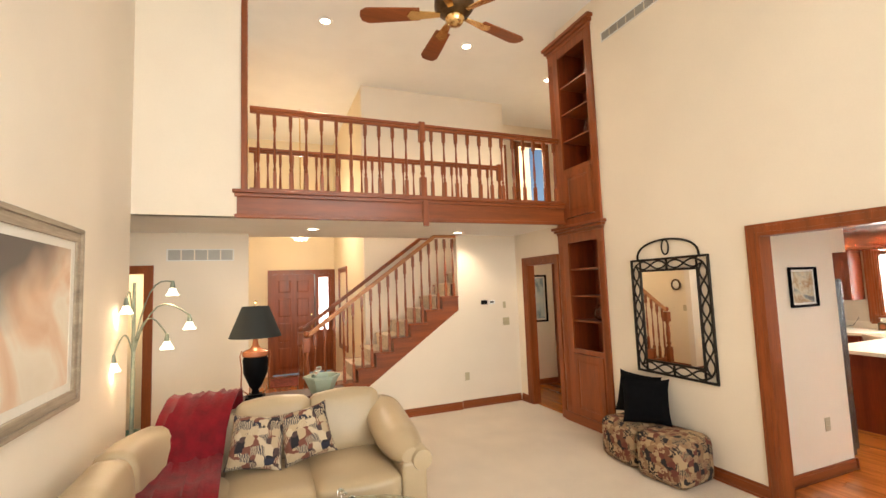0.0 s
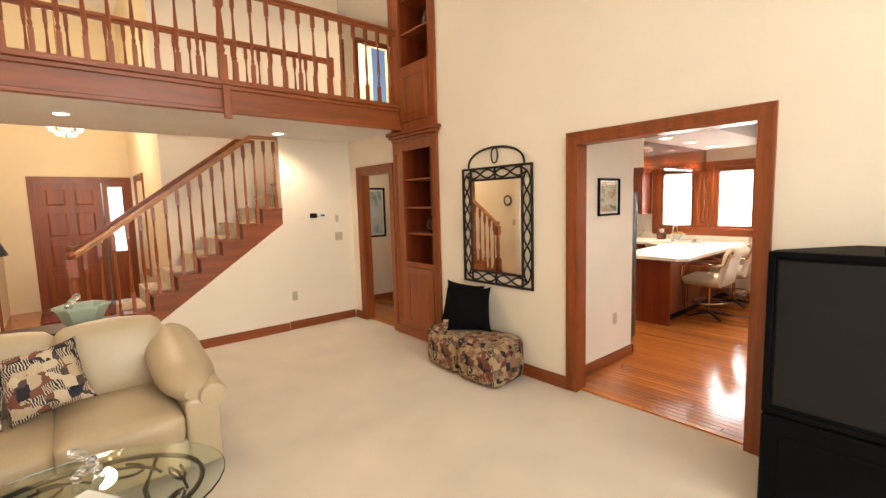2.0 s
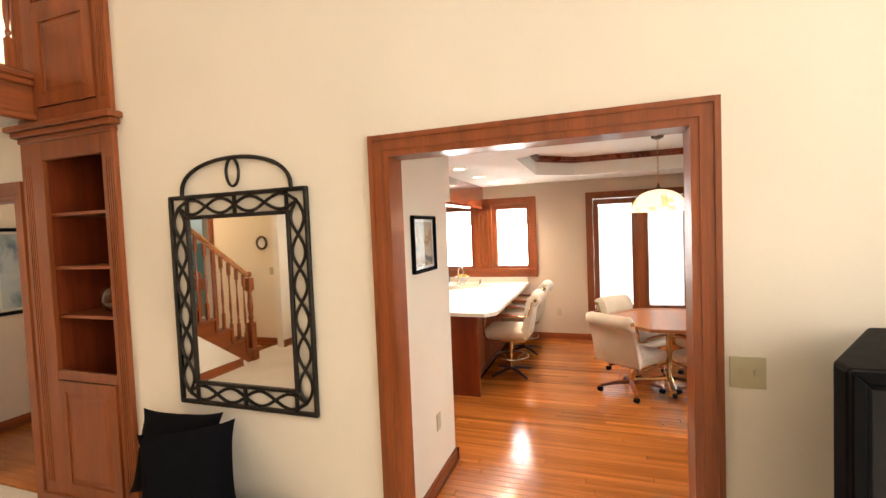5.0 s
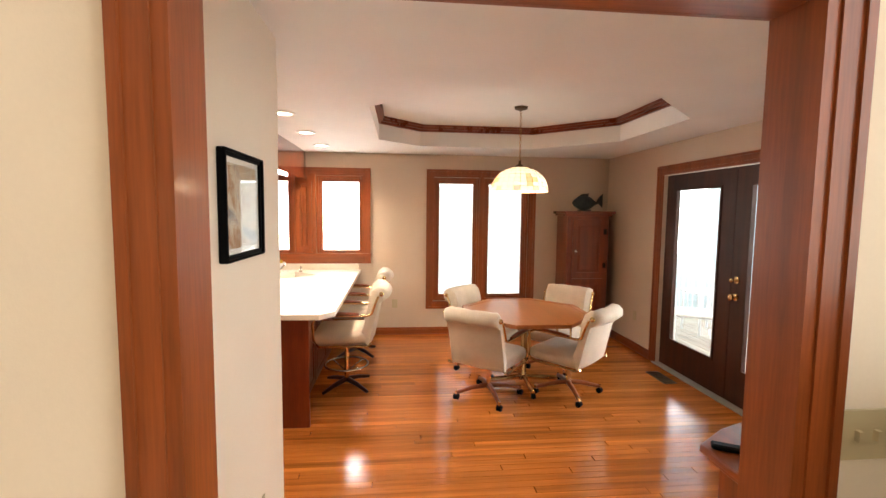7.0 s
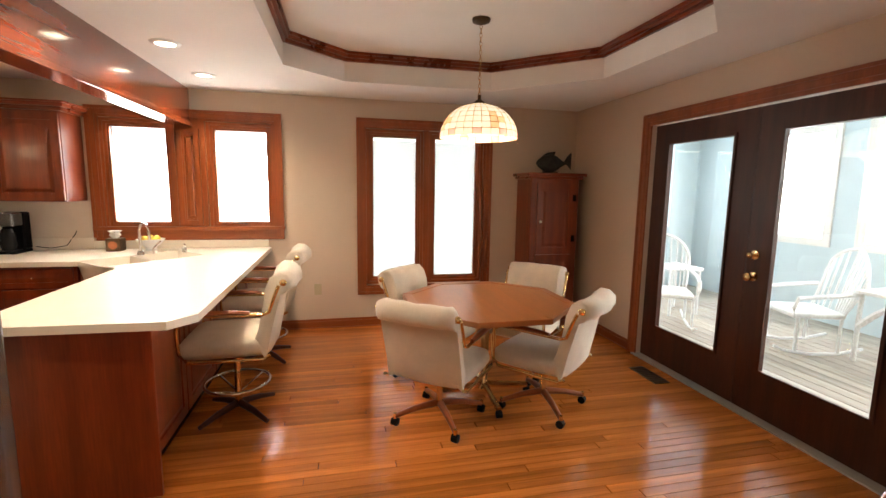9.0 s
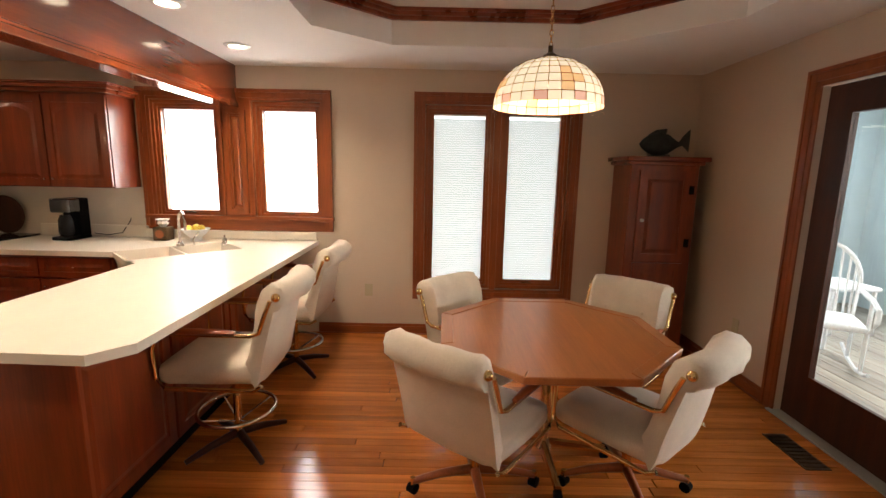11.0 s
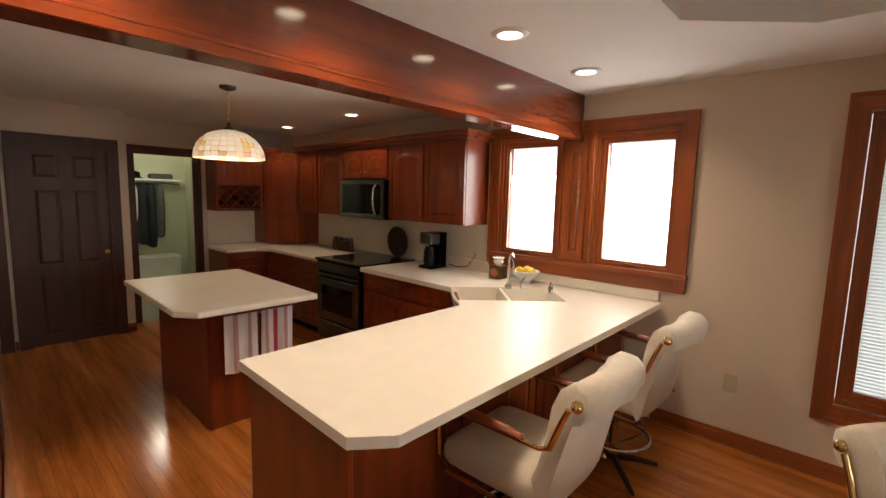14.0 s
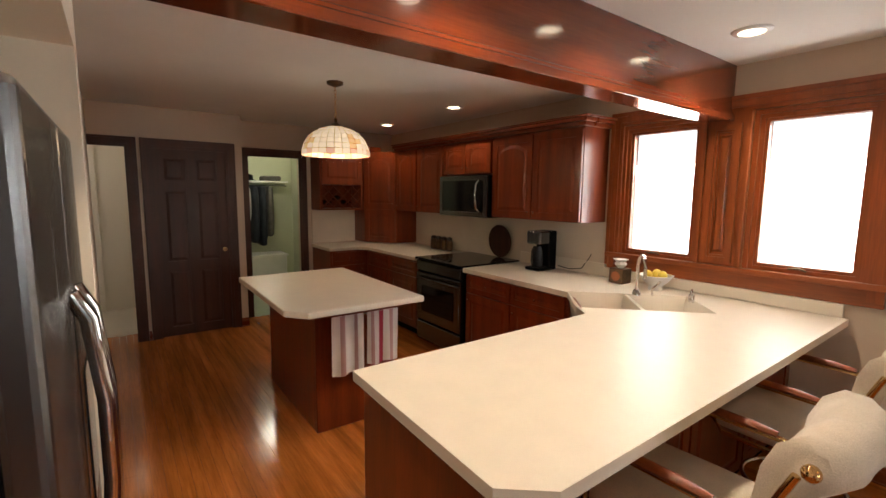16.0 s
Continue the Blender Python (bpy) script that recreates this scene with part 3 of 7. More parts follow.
struct("soffit_fridge", Geo().box(5.32, 6.17, 3.03, 4.03, 2.02, KC), "wall", "cream soffit over the refrigerator", "soffit")
struct("wall_kitchen_doors", wall_geo(W_DOOR, 5.8, 7.44, 0, KC, 0.12, [(5.90, 6.36, 0, 2.05), (6.55, 7.28, 0, 2.05)]), "kwall", "beige wall with a closed pantry door", "wall")
struct("wall_kitchen_jog", Geo().box(7.36, 7.44, 7.92, 8.15, 0, KC), "kwall", "beige wall return", "wall")
struct("wall_kitchen_back", wall_geo(W_BACK, 7.36, 9.74, 0, KC, 0.12, [(7.56, 8.22, 0, 2.05)]), "kwall", "beige kitchen back wall", "wall")
struct("wall_laundry", Geo().box(6.9, 9.4, 10.2, 10.3, 0, KC), "green_wall", "pale green laundry wall", "wall")
struct("wall_laundry_side", Geo().box(8.75, 8.85, 8.27, 10.2, 0, KC), "green_wall", "pale green laundry wall", "wall")
struct("wall_laundry_left", Geo().box(7.0, 7.1, 8.27, 10.2, 0, KC), "green_wall", "pale green laundry wall", "wall")
struct("floor_laundry", Geo().box(7.0, 8.85, 8.1, 10.3, -0.12, 0.001), "tile", "grey green laundry floor", "floor")
struct("wall_den", Geo().box(5.4, 7.0, 9.55, 9.65, 0, KC), "wall", "wall of the carpeted den", "wall")
struct("floor_den", Geo().box(5.4, 7.0, 7.86, 9.6, -0.12, 0.003), "carpet", "cream den carpet", "carpet")
# dining ceiling with an octagonal tray
OCT = [(6.33, 0.75), (7.0, 0.05), (8.15, 0.05), (8.86, 0.78), (8.86, 2.12), (8.45, 2.58), (6.95, 2.58), (6.33, 1.88)]
g = Geo()
X0_, X1_, Y0_, Y1_ = 4.5, 9.74, -0.66, 3.62
o = OCT
for quad in ([(X0_, Y0_), (o[1][0], Y0_), o[1], o[0], (X0_, o[0][1])], [(o[1][0], Y0_), (o[2][0], Y0_), o[2], o[1]], [(o[2][0], Y0_), (X1_, Y0_), (X1_, o[3][1]), o[3], o[2]], [o[3], (X1_, o[3][1]), (X1_, o[4][1]), o[4]],
             [o[4], (X1_, o[4][1]), (X1_, Y1_), (o[5][0], Y1_), o[5]], [o[6], o[5], (o[5][0], Y1_), (o[6][0], Y1_)], [(X0_, o[7][1]), o[7], o[6], (o[6][0], Y1_), (X0_, Y1_)], [(X0_, o[0][1]), o[0], o[7], (X0_, o[7][1])]):
    g.prism(quad, KC, KC + 0.24)
struct("ceiling_dining", g, "ceiling", "white dining ceiling with octagonal tray", "ceiling")
struct("ceiling_tray", Geo().box(6.1, 9.0, -0.1, 2.75, KC + 0.24, KC + 0.34), "ceiling", "white raised tray ceiling", "ceiling")
struct("ceiling_kitchen", Geo().box(4.56, 9.74, 3.62, 10.3, KC, KC + 0.12), "ceiling", "white kitchen ceiling", "ceiling")
cx, cy = 7.6, 1.32
g = Geo()
for i in range(8):
    a, b = Vector(OCT[i]), Vector(OCT[(i + 1) % 8])
    ctr = Vector((cx, cy))
    for inset, z0, z1 in ((0.022, KC + 0.165, KC + 0.24), (0.045, KC + 0.19, KC + 0.24), (0.06, KC + 0.215, KC + 0.24)):
        s = 1 - inset / 1.25
        q = [a, b, ctr + (b - ctr) * s, ctr + (a - ctr) * s]
        g.prism([tuple(p) for p in q], z0, z1 - 0.002)
struct("trim_tray", g, "cherry_x", "dark wood crown moulding inside the ceiling tray", "trim")

# casings and boards
casing("trim_opening", E_LIV, 1.40, 2.86, 0, 2.235)
casing("trim_opening_inner", E_KIT, 1.40, 2.86, 0, 2.235)
g = Geo(E_LIV)
g.box(1.482, 1.50, 0, 2.135, -0.121, 0.001).box(2.76, 2.778, 0, 2.135, -0.121, 0.001)
struct("jamb_opening", g, "oak_z", "oak jamb lining", "trim")
struct("jamb_opening_head", Geo(E_LIV).box(1.482, 2.778, 2.1355, 2.153, -0.121, 0.001), "oak_y", "oak head lining", "trim")
casing("trim_hall_door", E_LIV, 5.46, 6.38, 0, 2.215)
struct("jamb_hall_door", Geo(E_LIV).box(5.552, 5.575, 0, 2.115, -0.121, 0.001).box(6.265, 6.288, 0, 2.115, -0.121, 0.001).box(5.575, 6.265, 2.095, 2.118, -0.121, 0.001), "oak_z", "oak hall door jamb", "trim")
casing("trim_powder_door", facing((0, 6.66, 0), (1, 0, 0), (0, -1, 0)), -1.65, -0.58, 0, 2.2)
casing("trim_foyer_door", facing((0.35, 0, 0), (0, 1, 0), (1, 0, 0)), 8.1, 9.5, 0, 2.25)
casing("trim_hall_end", facing((0, 7.3, 0), (1, 0, 0), (0, -1, 0)), 5.63, 6.04, 0, 2.2)
casing("trim_den_door", W_DOOR, 5.82, 6.44, 0, 2.13, "dark_z")
casing("trim_pantry_door", W_DOOR, 6.47, 7.36, 0, 2.13, "dark_z")
casing("trim_laundry_door", W_BACK, 7.48, 8.30, 0, 2.13, "dark_z")
casing("trim_landing_door", facing((0, 8.6, 0), (1, 0, 0), (0, -1, 0)), 5.76, 6.64, 2.82, 4.94)
casing("trim_landing_window", facing((0, 8.6, 0), (1, 0, 0), (0, -1, 0)), 4.96, 5.54, 2.91, 4.84, bottom=True)


def baseboard(tf, u0, u1, mat="oak_x"):
    g = Geo(tf).box(u0, u1, 0, 0.085, 0.0005, 0.016).box(u0, u1, 0.085, 0.11, 0.0005, 0.010).box(u0, u1, 0, 0.02, 0.016, 0.026)
    return struct("baseboard", g, mat, "reddish oak baseboard", "baseboard")


baseboard(E_LIV, 2.862, 4.545, "oak_y"), baseboard(E_LIV, -2.3, 1.398, "oak_y"), baseboard(E_LIV, 6.382, 6.57, "oak_y")
baseboard(facing((0, 6.60, 0), (1, 0, 0), (0, -1, 0)), 3.40, 4.415)
baseboard(facing((0, 6.57, 0), (1, 0, 0), (0, -1, 0)), 1.45, 3.39)
baseboard(facing((0, 6.66, 0), (1, 0, 0), (0, -1, 0)), -0.57, 0.47)
baseboard(W_STUB, 4.6, 5.70), baseboard(facing((5.70, 0, 0), (0, 1, 0), (1, 0, 0)), 2.886, 3.03, "oak_y")
baseboard(W_END, -0.5, 2.9, "oak_y"), baseboard(W_FR, 8.372, 9.57), baseboard(W_FR, 4.6, 6.10)
baseboard(W_DOOR, 6.442, 6.468, "cherry_x"), baseboard(W_DOOR, 7.362, 7.44, "cherry_x")
baseboard(facing((0, 7.3, 0), (1, 0, 0), (0, -1, 0)), 4.56, 5.628)
# header beam over the peninsula
bm_ = thing("ceiling_beam", (7.65, 3.66, KC), "glossy dark cherry boxed ceiling beam above the peninsula", "beam", kind="structure")
part("beam_body", Geo().box(5.70, 9.598, 3.58, 3.74, 2.10, KC + 0.01), "beam", bm_)
part("beam_lip", Geo().box(5.70, 9.598, 3.556, 3.58, 2.09, 2.13).box(5.70, 9.598, 3.566, 3.58, 2.13, 2.15), "beam", bm_, bevel=0.004)

# backdrop of plain daylight beyond the windows
struct("backdrop_east", Geo().box(12.5, 12.55, -9, 9, -1, 7), "daylight", "white overcast daylight beyond the windows", "backdrop")
struct("backdrop_south", Geo().box(2, 12.5, -6.05, -6.0, -1, 6), "daylight", "white overcast daylight beyond the porch", "backdrop")
struct("backdrop_north", Geo().box(4.4, 7.0, 12.0, 12.05, 2.0, 6.5), "daylight", "white overcast daylight beyond the landing window", "backdrop")
struct("ground", Geo().box(-300, 300, -300, 300, -0.9, -0.8), material("lawn_grass", (0.06, 0.10, 0.03), 0.95, vary=0.4, scale=0.6, bump=0.5), "lawn around the house", "ground")


# ---- windows ----
def casement(name, y0, y1, z0, z1, blinds=0.0):
    t = thing(name, (9.6, (y0 + y1) / 2, z0), "oak casement window, bright daylight behind closed white blinds" if blinds else "oak casement window with bright daylight outside", "window", kind="structure")
    fr = part("window_frame", Geo(W_END).ring(y0, y1, z0, z1, [(0, 0.03, -0.14, 0.0), (0.03, 0.055, -0.10, -0.02), (0.055, 0.075, -0.10, -0.035)]), "oak_z", t)
    p = part("pane", Geo(W_END).box(y0 + 0.07, y1 - 0.07, z0 + 0.07, z1 - 0.07, -0.085, -0.08), "glass", t)
    p.visible_shadow = False
    part("crank", Geo(W_END).tube([((y0 + y1) / 2 - 0.03, z0 + 0.05, -0.02), ((y0 + y1) / 2 + 0.0, z0 + 0.065, -0.01), ((y0 + y1) / 2 + 0.06, z0 + 0.058, -0.005)], 0.007, 6), "bronze", t)
    if blinds:
        part("head_rail", Geo(W_END).box(y0 + 0.06, y1 - 0.06, z1 - 0.085, z1 - 0.055, -0.075, -0.04), "blind", t)
        n = int((z1 - z0 - 0.16) / 0.021)
        slat = Geo(W_END)
        slat.add([(y0 + 0.06, 0, -0.068), (y1 - 0.06, 0, -0.068), (y1 - 0.06, 0.0195, -0.060), (y0 + 0.06, 0.0195, -0.060)], [(0, 1, 2, 3)])
        me = slat.mesh("slat")
        for i in range(n):
            s = part("slat", me, "blind", t)
            s.location.z += z0 + 0.07 + i * 0.021
    return t


casement("window_1", 2.822, 3.448, 1.092, 2.148)
casement("window_2", 3.742, 4.368, 1.092, 2.148)
casement("window_3", 1.282, 1.898, 0.48, 2.15, 1)
casement("window_4", 0.602, 1.218, 0.48, 2.15, 1)
struct("mullion", Geo(W_END).box(1.22, 1.28, 0.47, 2.16, -0.14, 0.004), "oak_z", "oak mullion between blinds", "trim")
casing("trim_window_pair", W_END, 2.74, 4.46, 1.02, 2.25, bottom=False, label="oak casing round the sink windows", steps=[(0, 0.03, 0, 0.04), (0.03, 0.075, 0, 0.03), (0.075, 0.1, 0, 0.02)])
struct("trim_window_sill", Geo(W_END).box(2.74, 4.45, 0.99, 1.12, 0.0, 0.022).box(2.73, 4.46, 1.09, 1.125, 0.0, 0.05), "oak_y", "oak window sill and apron", "sill", bevel=0.003)
g = Geo(W_END).box(3.45, 3.74, 1.126, 2.15, 0.0, 0.03).ring(3.50, 3.69, 1.15, 2.07, [(0, 0.035, 0.03, 0.055), (0.035, 0.05, 0.03, 0.045)]).raised(3.56, 3.63, 1.22, 2.0, 0.03, 0.043, 0.015)
g.box(3.45, 3.475, 1.126, 2.15, 0.03, 0.045).box(3.715, 3.74, 1.126, 2.15, 0.03, 0.045)
struct("trim_window_post", g, "oak_z", "panelled oak post between the windows", "trim")
casing("trim_window_tall", W_END, 0.50, 2.0, 0.37, 2.255, bottom=True, label="oak casing round the tall window", steps=[(0, 0.03, 0, 0.035), (0.03, 0.075, 0, 0.026), (0.075, 0.1, 0, 0.018)])

# ---- french doors ----
casing("trim_french", W_FR, 6.10, 8.37, 0, 2.215, "oak_z", label="oak casing round the french doors")
struct("threshold", Geo().box(6.18, 8.29, -0.70, -0.50, 0.0, 0.022), "vent", "grey aluminium door threshold", "threshold")


def french_leaf(name, x0, x1, knob):
    t = thing(name, ((x0 + x1) / 2, -0.6, 0.02), "dark stained french door with one tall glass pane", "door", "french doors", "structure")
    part("door_frame", Geo(W_FR).ring(x0, x1, 0.025, 2.11, [(0, 0.17, -0.085, -0.04)]).box(x0 + 0.17, x1 - 0.17, 0.19, 0.33, -0.085, -0.04), "dark_z", t)
    part("glazing_bead", Geo(W_FR).ring(x0 + 0.165, x1 - 0.165, 0.325, 1.96, [(0, 0.02, -0.045, -0.030)]), "dark_z", t)
    p = part("pane", Geo(W_FR).box(x0 + 0.17, x1 - 0.17, 0.33, 1.95, -0.066, -0.061), "glass", t)
    p.visible_shadow = False
    for z, r in knob:
        k = part("door_knob" if r > 0.025 else "deadbolt", Geo(lambda a, b, c: (x0 + 0.065 + a, -0.58 + c, z + b)).lathe([(0.03, 0.0), (0.03, 0.008), (0.012, 0.012), (0.012, 0.035), (r, 0.045), (r, 0.06), (0.008, 0.07)], 0, 0, 12), "brass", t, "polished brass knob", smooth=True)


french_leaf("door_1", 7.245, 8.26, [])
french_leaf("door_2", 6.21, 7.235, [])
t = thing("door_hardware", (7.16, -0.58, 0.97), "polished brass knob and deadbolt on the french door", "door knob")
for nm, z, r in (("door_knob", 0.97, 0.028), ("deadbolt", 1.12, 0.02)):
    part(nm, Geo(lambda a, b, c, z=z: (7.17 + a, -0.58 + c, z + b)).lathe([(0.032, 0.0), (0.032, 0.008), (0.012, 0.012), (0.012, 0.035), (r, 0.045), (r, 0.06), (0.008, 0.07)], 0, 0, 12), "brass", t, smooth=True)

# ---- porch ----
pd = struct("floor_porch", Geo().box(3.5, 11.5, -4.1, -0.70, -0.3, -0.132), "joint", "covered porch deck", "deck")
board = Geo().box(3.5, 11.5, -0.066, 0.066, -0.13, -0.10).mesh("board")
for i in range(24):
    part("board", board, "deck", pd).location.y = -0.80 - i * 0.139
struct("ceiling_porch", Geo().box(3.5, 11.5, -4.2, -0.69, 2.7, 2.8), "porch", "pale blue porch ceiling", "ceiling")
struct("wall_porch", wall_geo(facing((0, -3.9, 0), (1, 0, 0), (0, 1, 0)), 3.5, 11.5, -0.1, 2.7, 0.1, [(9.2 - i * 1.75, 10.5 - i * 1.75, 0.95, 2.35) for i in range(4)]), "porch", "pale blue porch wall with screened openings", "wall")
struct("wall_porch_end", wall_geo(facing((11.4, 0, 0), (0, 1, 0), (-1, 0, 0)), -3.9, -0.7, -0.1, 2.7, 0.1, [(-3.4, -2.4, 0.95, 2.35), (-2.1, -1.1, 0.95, 2.35)]), "porch", "pale blue porch end wall", "wall")
for i in range(4):
    casing("trim_porch", facing((0, -3.9, 0), (1, 0, 0), (0, 1, 0)), 9.12 - i * 1.75, 10.58 - i * 1.75, 0.87, 2.43, "white", True, label="white porch window trim")


# ---- refinements of the living room: gallery ----
def gallery():
    t = thing("gallery_fascia", (2.42, 5.25, 2.6), "reddish oak gallery fascia with moulded edges", "fascia", kind="structure")
    part("fascia_board", Geo().box(0.40, 4.415, 5.245, 5.28, 2.585, 2.84), "oak_x", t)
    part("lower_moulding", Geo().box(0.38, 4.415, 5.225, 5.245, 2.585, 2.625), "oak_x", t, bevel=0.006)
    part("upper_moulding", Geo().box(0.36, 4.415, 5.20, 5.36, 2.84, 2.875).box(0.38, 4.415, 5.22, 5.245, 2.80, 2.84), "oak_x", t, bevel=0.006)
    part("centre_block", Geo().box(2.385, 2.455, 5.205, 5.225, 2.53, 2.84), "oak_z", t, bevel=0.005)
    struct("floor_gallery", Geo().box(0.44, 4.44, 5.28, 7.0, 2.82, 2.845), "carpet", "carpeted gallery floor", "carpet")
    struct("trim_gallery_corner", Geo().box(0.44, 0.50, 5.22, 5.40, 2.875, TOP), "oak_z", "oak corner trim from gallery to ceiling", "trim", bevel=0.005)

    def railing(y, x0, x1, posts, label):
        r = thing("gallery_railing", ((x0 + x1) / 2, y, 2.86), label, "railing")
        base = 2.875 if y < 6 else 2.845
        part("handrail", Geo().box(x0, x1, y - 0.032, y + 0.032, 3.735, 3.775).box(x0, x1, y - 0.022, y + 0.022, 3.705, 3.735), "oak_x", r, bevel=0.006)
        part("bottom_rail", Geo().box(x0, x1, y - 0.025, y + 0.025, base, base + 0.03), "oak_x", r)
        me = turned(3.705 - base - 0.03, 0.036).mesh("baluster")
        n = int((x1 - x0) / 0.158)
        for i in range(n):
            x = x0 + (x1 - x0) * (i + 0.5) / n
            if any(abs(x - p) < 0.06 for p in posts):
                continue
            part("baluster", me, "oak_z", r).location += Vector((x, y, base + 0.03))
        for p in posts:
            g = Geo(lambda a, b, c: (a + p, b + y, c)).box(-0.036, 0.036, -0.036, 0.036, base, base + 0.25)
            g.lathe([(0.034, base + 0.25), (0.02, base + 0.27), (0.034, base + 0.30), (0.022, base + 0.33), (0.034, base + 0.45), (0.022, base + 0.66), (0.034, base + 0.69)], 0, 0, 10)
            g.box(-0.036, 0.036, -0.036, 0.036, base + 0.69, 3.80)
            part("newel_post", g, "oak_z", r)
    railing(5.28, 0.52, 4.40, [2.42], "reddish oak gallery railing with turned balusters")
    railing(6.72, 0.47, 4.30, [4.28], "reddish oak railing on the foyer side of the gallery")


gallery()


# ---- staircase ----
def staircase():
    RISE, RUN, X0, N = 0.186, 0.2563, 1.09, 12
    t = thing("staircase", (X0, 7.1, 0), "oak staircase with a beige carpet runner and turned balusters", "staircase", kind="structure")
    g = Geo()
    low = [(X0 - 0.0, 0.0), (X0 + 0.30, 0.0)]
    # saw-tooth outer stringers
    for y0, y1 in ((6.60, 6.64), (7.61, 7.645)):
        poly = [(X0, 0.001)]
        for i in range(9):
            poly += [(X0 + i * RUN, (i + 1) * RISE), (X0 + (i + 1) * RUN, (i + 1) * RISE)]
        poly += [(X0 + 9 * RUN, 8 * RISE - 0.05), (X0 + 0.36, 0.001)]
        part("stringer", Geo().prism(poly, y0, y1, 1), "oak_x", t)
    for i in range(N):
        x, z = X0 + i * RUN, (i + 1) * RISE
        if x > 3.2 and i > 8:
            ymin = 6.74
        else:
            ymin = 6.645
        part("riser", Geo().box(x, x + 0.018, ymin, 7.61, z - RISE, z - 0.03), "oak_y", t)
        part("tread", Geo().box(x - 0.03, x + RUN, ymin - (0.075 if i <= 8 else 0), 7.61, z - 0.03, z), "oak_y", t, bevel=0.006)
        part("carpet_runner", Geo().box(x - 0.038, x + RUN - 0.012, 6.80, 7.48, z, z + 0.012).box(x - 0.042, x - 0.030, 6.80, 7.48, z - RISE + 0.012, z + 0.012), "runner", t, bevel=0.004)
    slope = RISE / RUN
    top_x = 3.30

    def rz(x):
        return 0.30 + (x - X0) * slope + 0.85
    for y, mat, x1 in ((6.63, "rail", top_x), (7.58, "oak_x", 3.4)):
        x0 = X0 + 0.12
        g = Geo()
        for a0, a1, h0, h1 in ((-0.032, 0.032, 0.0, 0.04), (-0.022, 0.022, -0.03, 0.0)):
            g.add([(x, y + a, rz(x) + h) for x in (x0, x1 - 0.25) for a in (a0, a1) for h in (h0, h1)], [(0, 1, 3, 2), (4, 6, 7, 5), (0, 4, 5, 1), (2, 3, 7, 6), (0, 2, 6, 4), (1, 5, 7, 3)])
        g.box(x1 - 0.26, 3.395, y - 0.032, y + 0.032, rz(x1 - 0.25) - 0.01, rz(x1 - 0.25) + 0.04)
        rail = part("handrail", g, mat, t, bevel=0.006)
    for i in range(9):
        for f in (0.28, 0.78):
            x = X0 + (i + f) * RUN
            z = (i + 1) * RISE
            h = min(rz(x), rz(top_x - 0.25)) - 0.03 - z
            if i == 0 and f < 0.5:
                continue
            b = part("baluster", turned(h, 0.036), "oak_z", t)
            b.location += Vector((x, 6.63, z))
    for y in (6.63, 7.58):
        g = Geo(lambda a, b, c: (X0 + 0.09 + a, y + b, c)).box(-0.045, 0.045, -0.045, 0.045, 0.0, 0.55)
        g.lathe([(0.042, 0.55), (0.028, 0.58), (0.043, 0.62), (0.03, 0.66), (0.042, 0.78), (0.028, 0.98), (0.042, 1.02)], 0, 0, 12).box(-0.045, 0.045, -0.045, 0.045, 1.02, 1.20).ball((0, 0, 1.25), 0.045)
        part("newel_post", g, "oak_z", t, smooth=False)


staircase()

# ---- recessed lamps ----


def can_light(x, y, z, power, cone=140, label="round white recessed ceiling light, lit", tone=SOFT):
    t = thing("recessed_light", (x, y, z), label, "ceiling light", "recessed lights")
    part("trim_ring", Geo(lambda a, b, c: (x + a, y + b, z + c)).lathe([(0.062, -0.002), (0.062, -0.012), (0.09, -0.008), (0.095, -0.001)], 0, 0, 20, True), "white", t, smooth=True)
    part("bulb", Geo(lambda a, b, c: (x + a, y + b, z + c)).lathe([(0.061, -0.001), (0.061, -0.005), (0.03, -0.009), (0.002, -0.010)], 0, 0, 20), "can", t)
    lamp("SPOT", (x, y, z - 0.03), power, tone, 0.05, (x, y, 0), cone=cone)


for x, y in ((1.22, 6.08), (3.28, 6.25)):
    can_light(x, y, 2.6, 60)
for x, y in ((1.4, 5.97), (3.4, 5.95), (5.2, 6.5)):
    can_light(x, y, TOP, 120)
for x in (6.41, 7.26, 8.11, 8.96):
    can_light(x, 3.27, KC, 85, tone=(1.0, 0.81, 0.60))
for x, y in ((9.0, 5.86), (9.05, 7.3)):
    can_light(x, y, KC, 40, 150)
can_light(5.85, 3.5, 2.02, 22, 150, tone=WARM)
# fill lamps without fittings, added to brighten the side rooms and hall
lamp("POINT", (-1.1, 7.4, 2.0), 30, WARM, 0.1)
lamp("POINT", (6.2, 9.2, 4.6), 50, WARM, 0.1)
lamp("POINT", (8.0, 9.2, 2.2), 34, (1, 0.95, 0.75), 0.1)
lamp("POINT", (6.3, 8.8, 2.1), 3, SOFT, 0.1)
lamp("POINT", (5.3, 8.5, 2.2), 25, DAY, 0.1)
lamp("POINT", (5.3, 6.0, 2.4), 22, SOFT, 0.1)


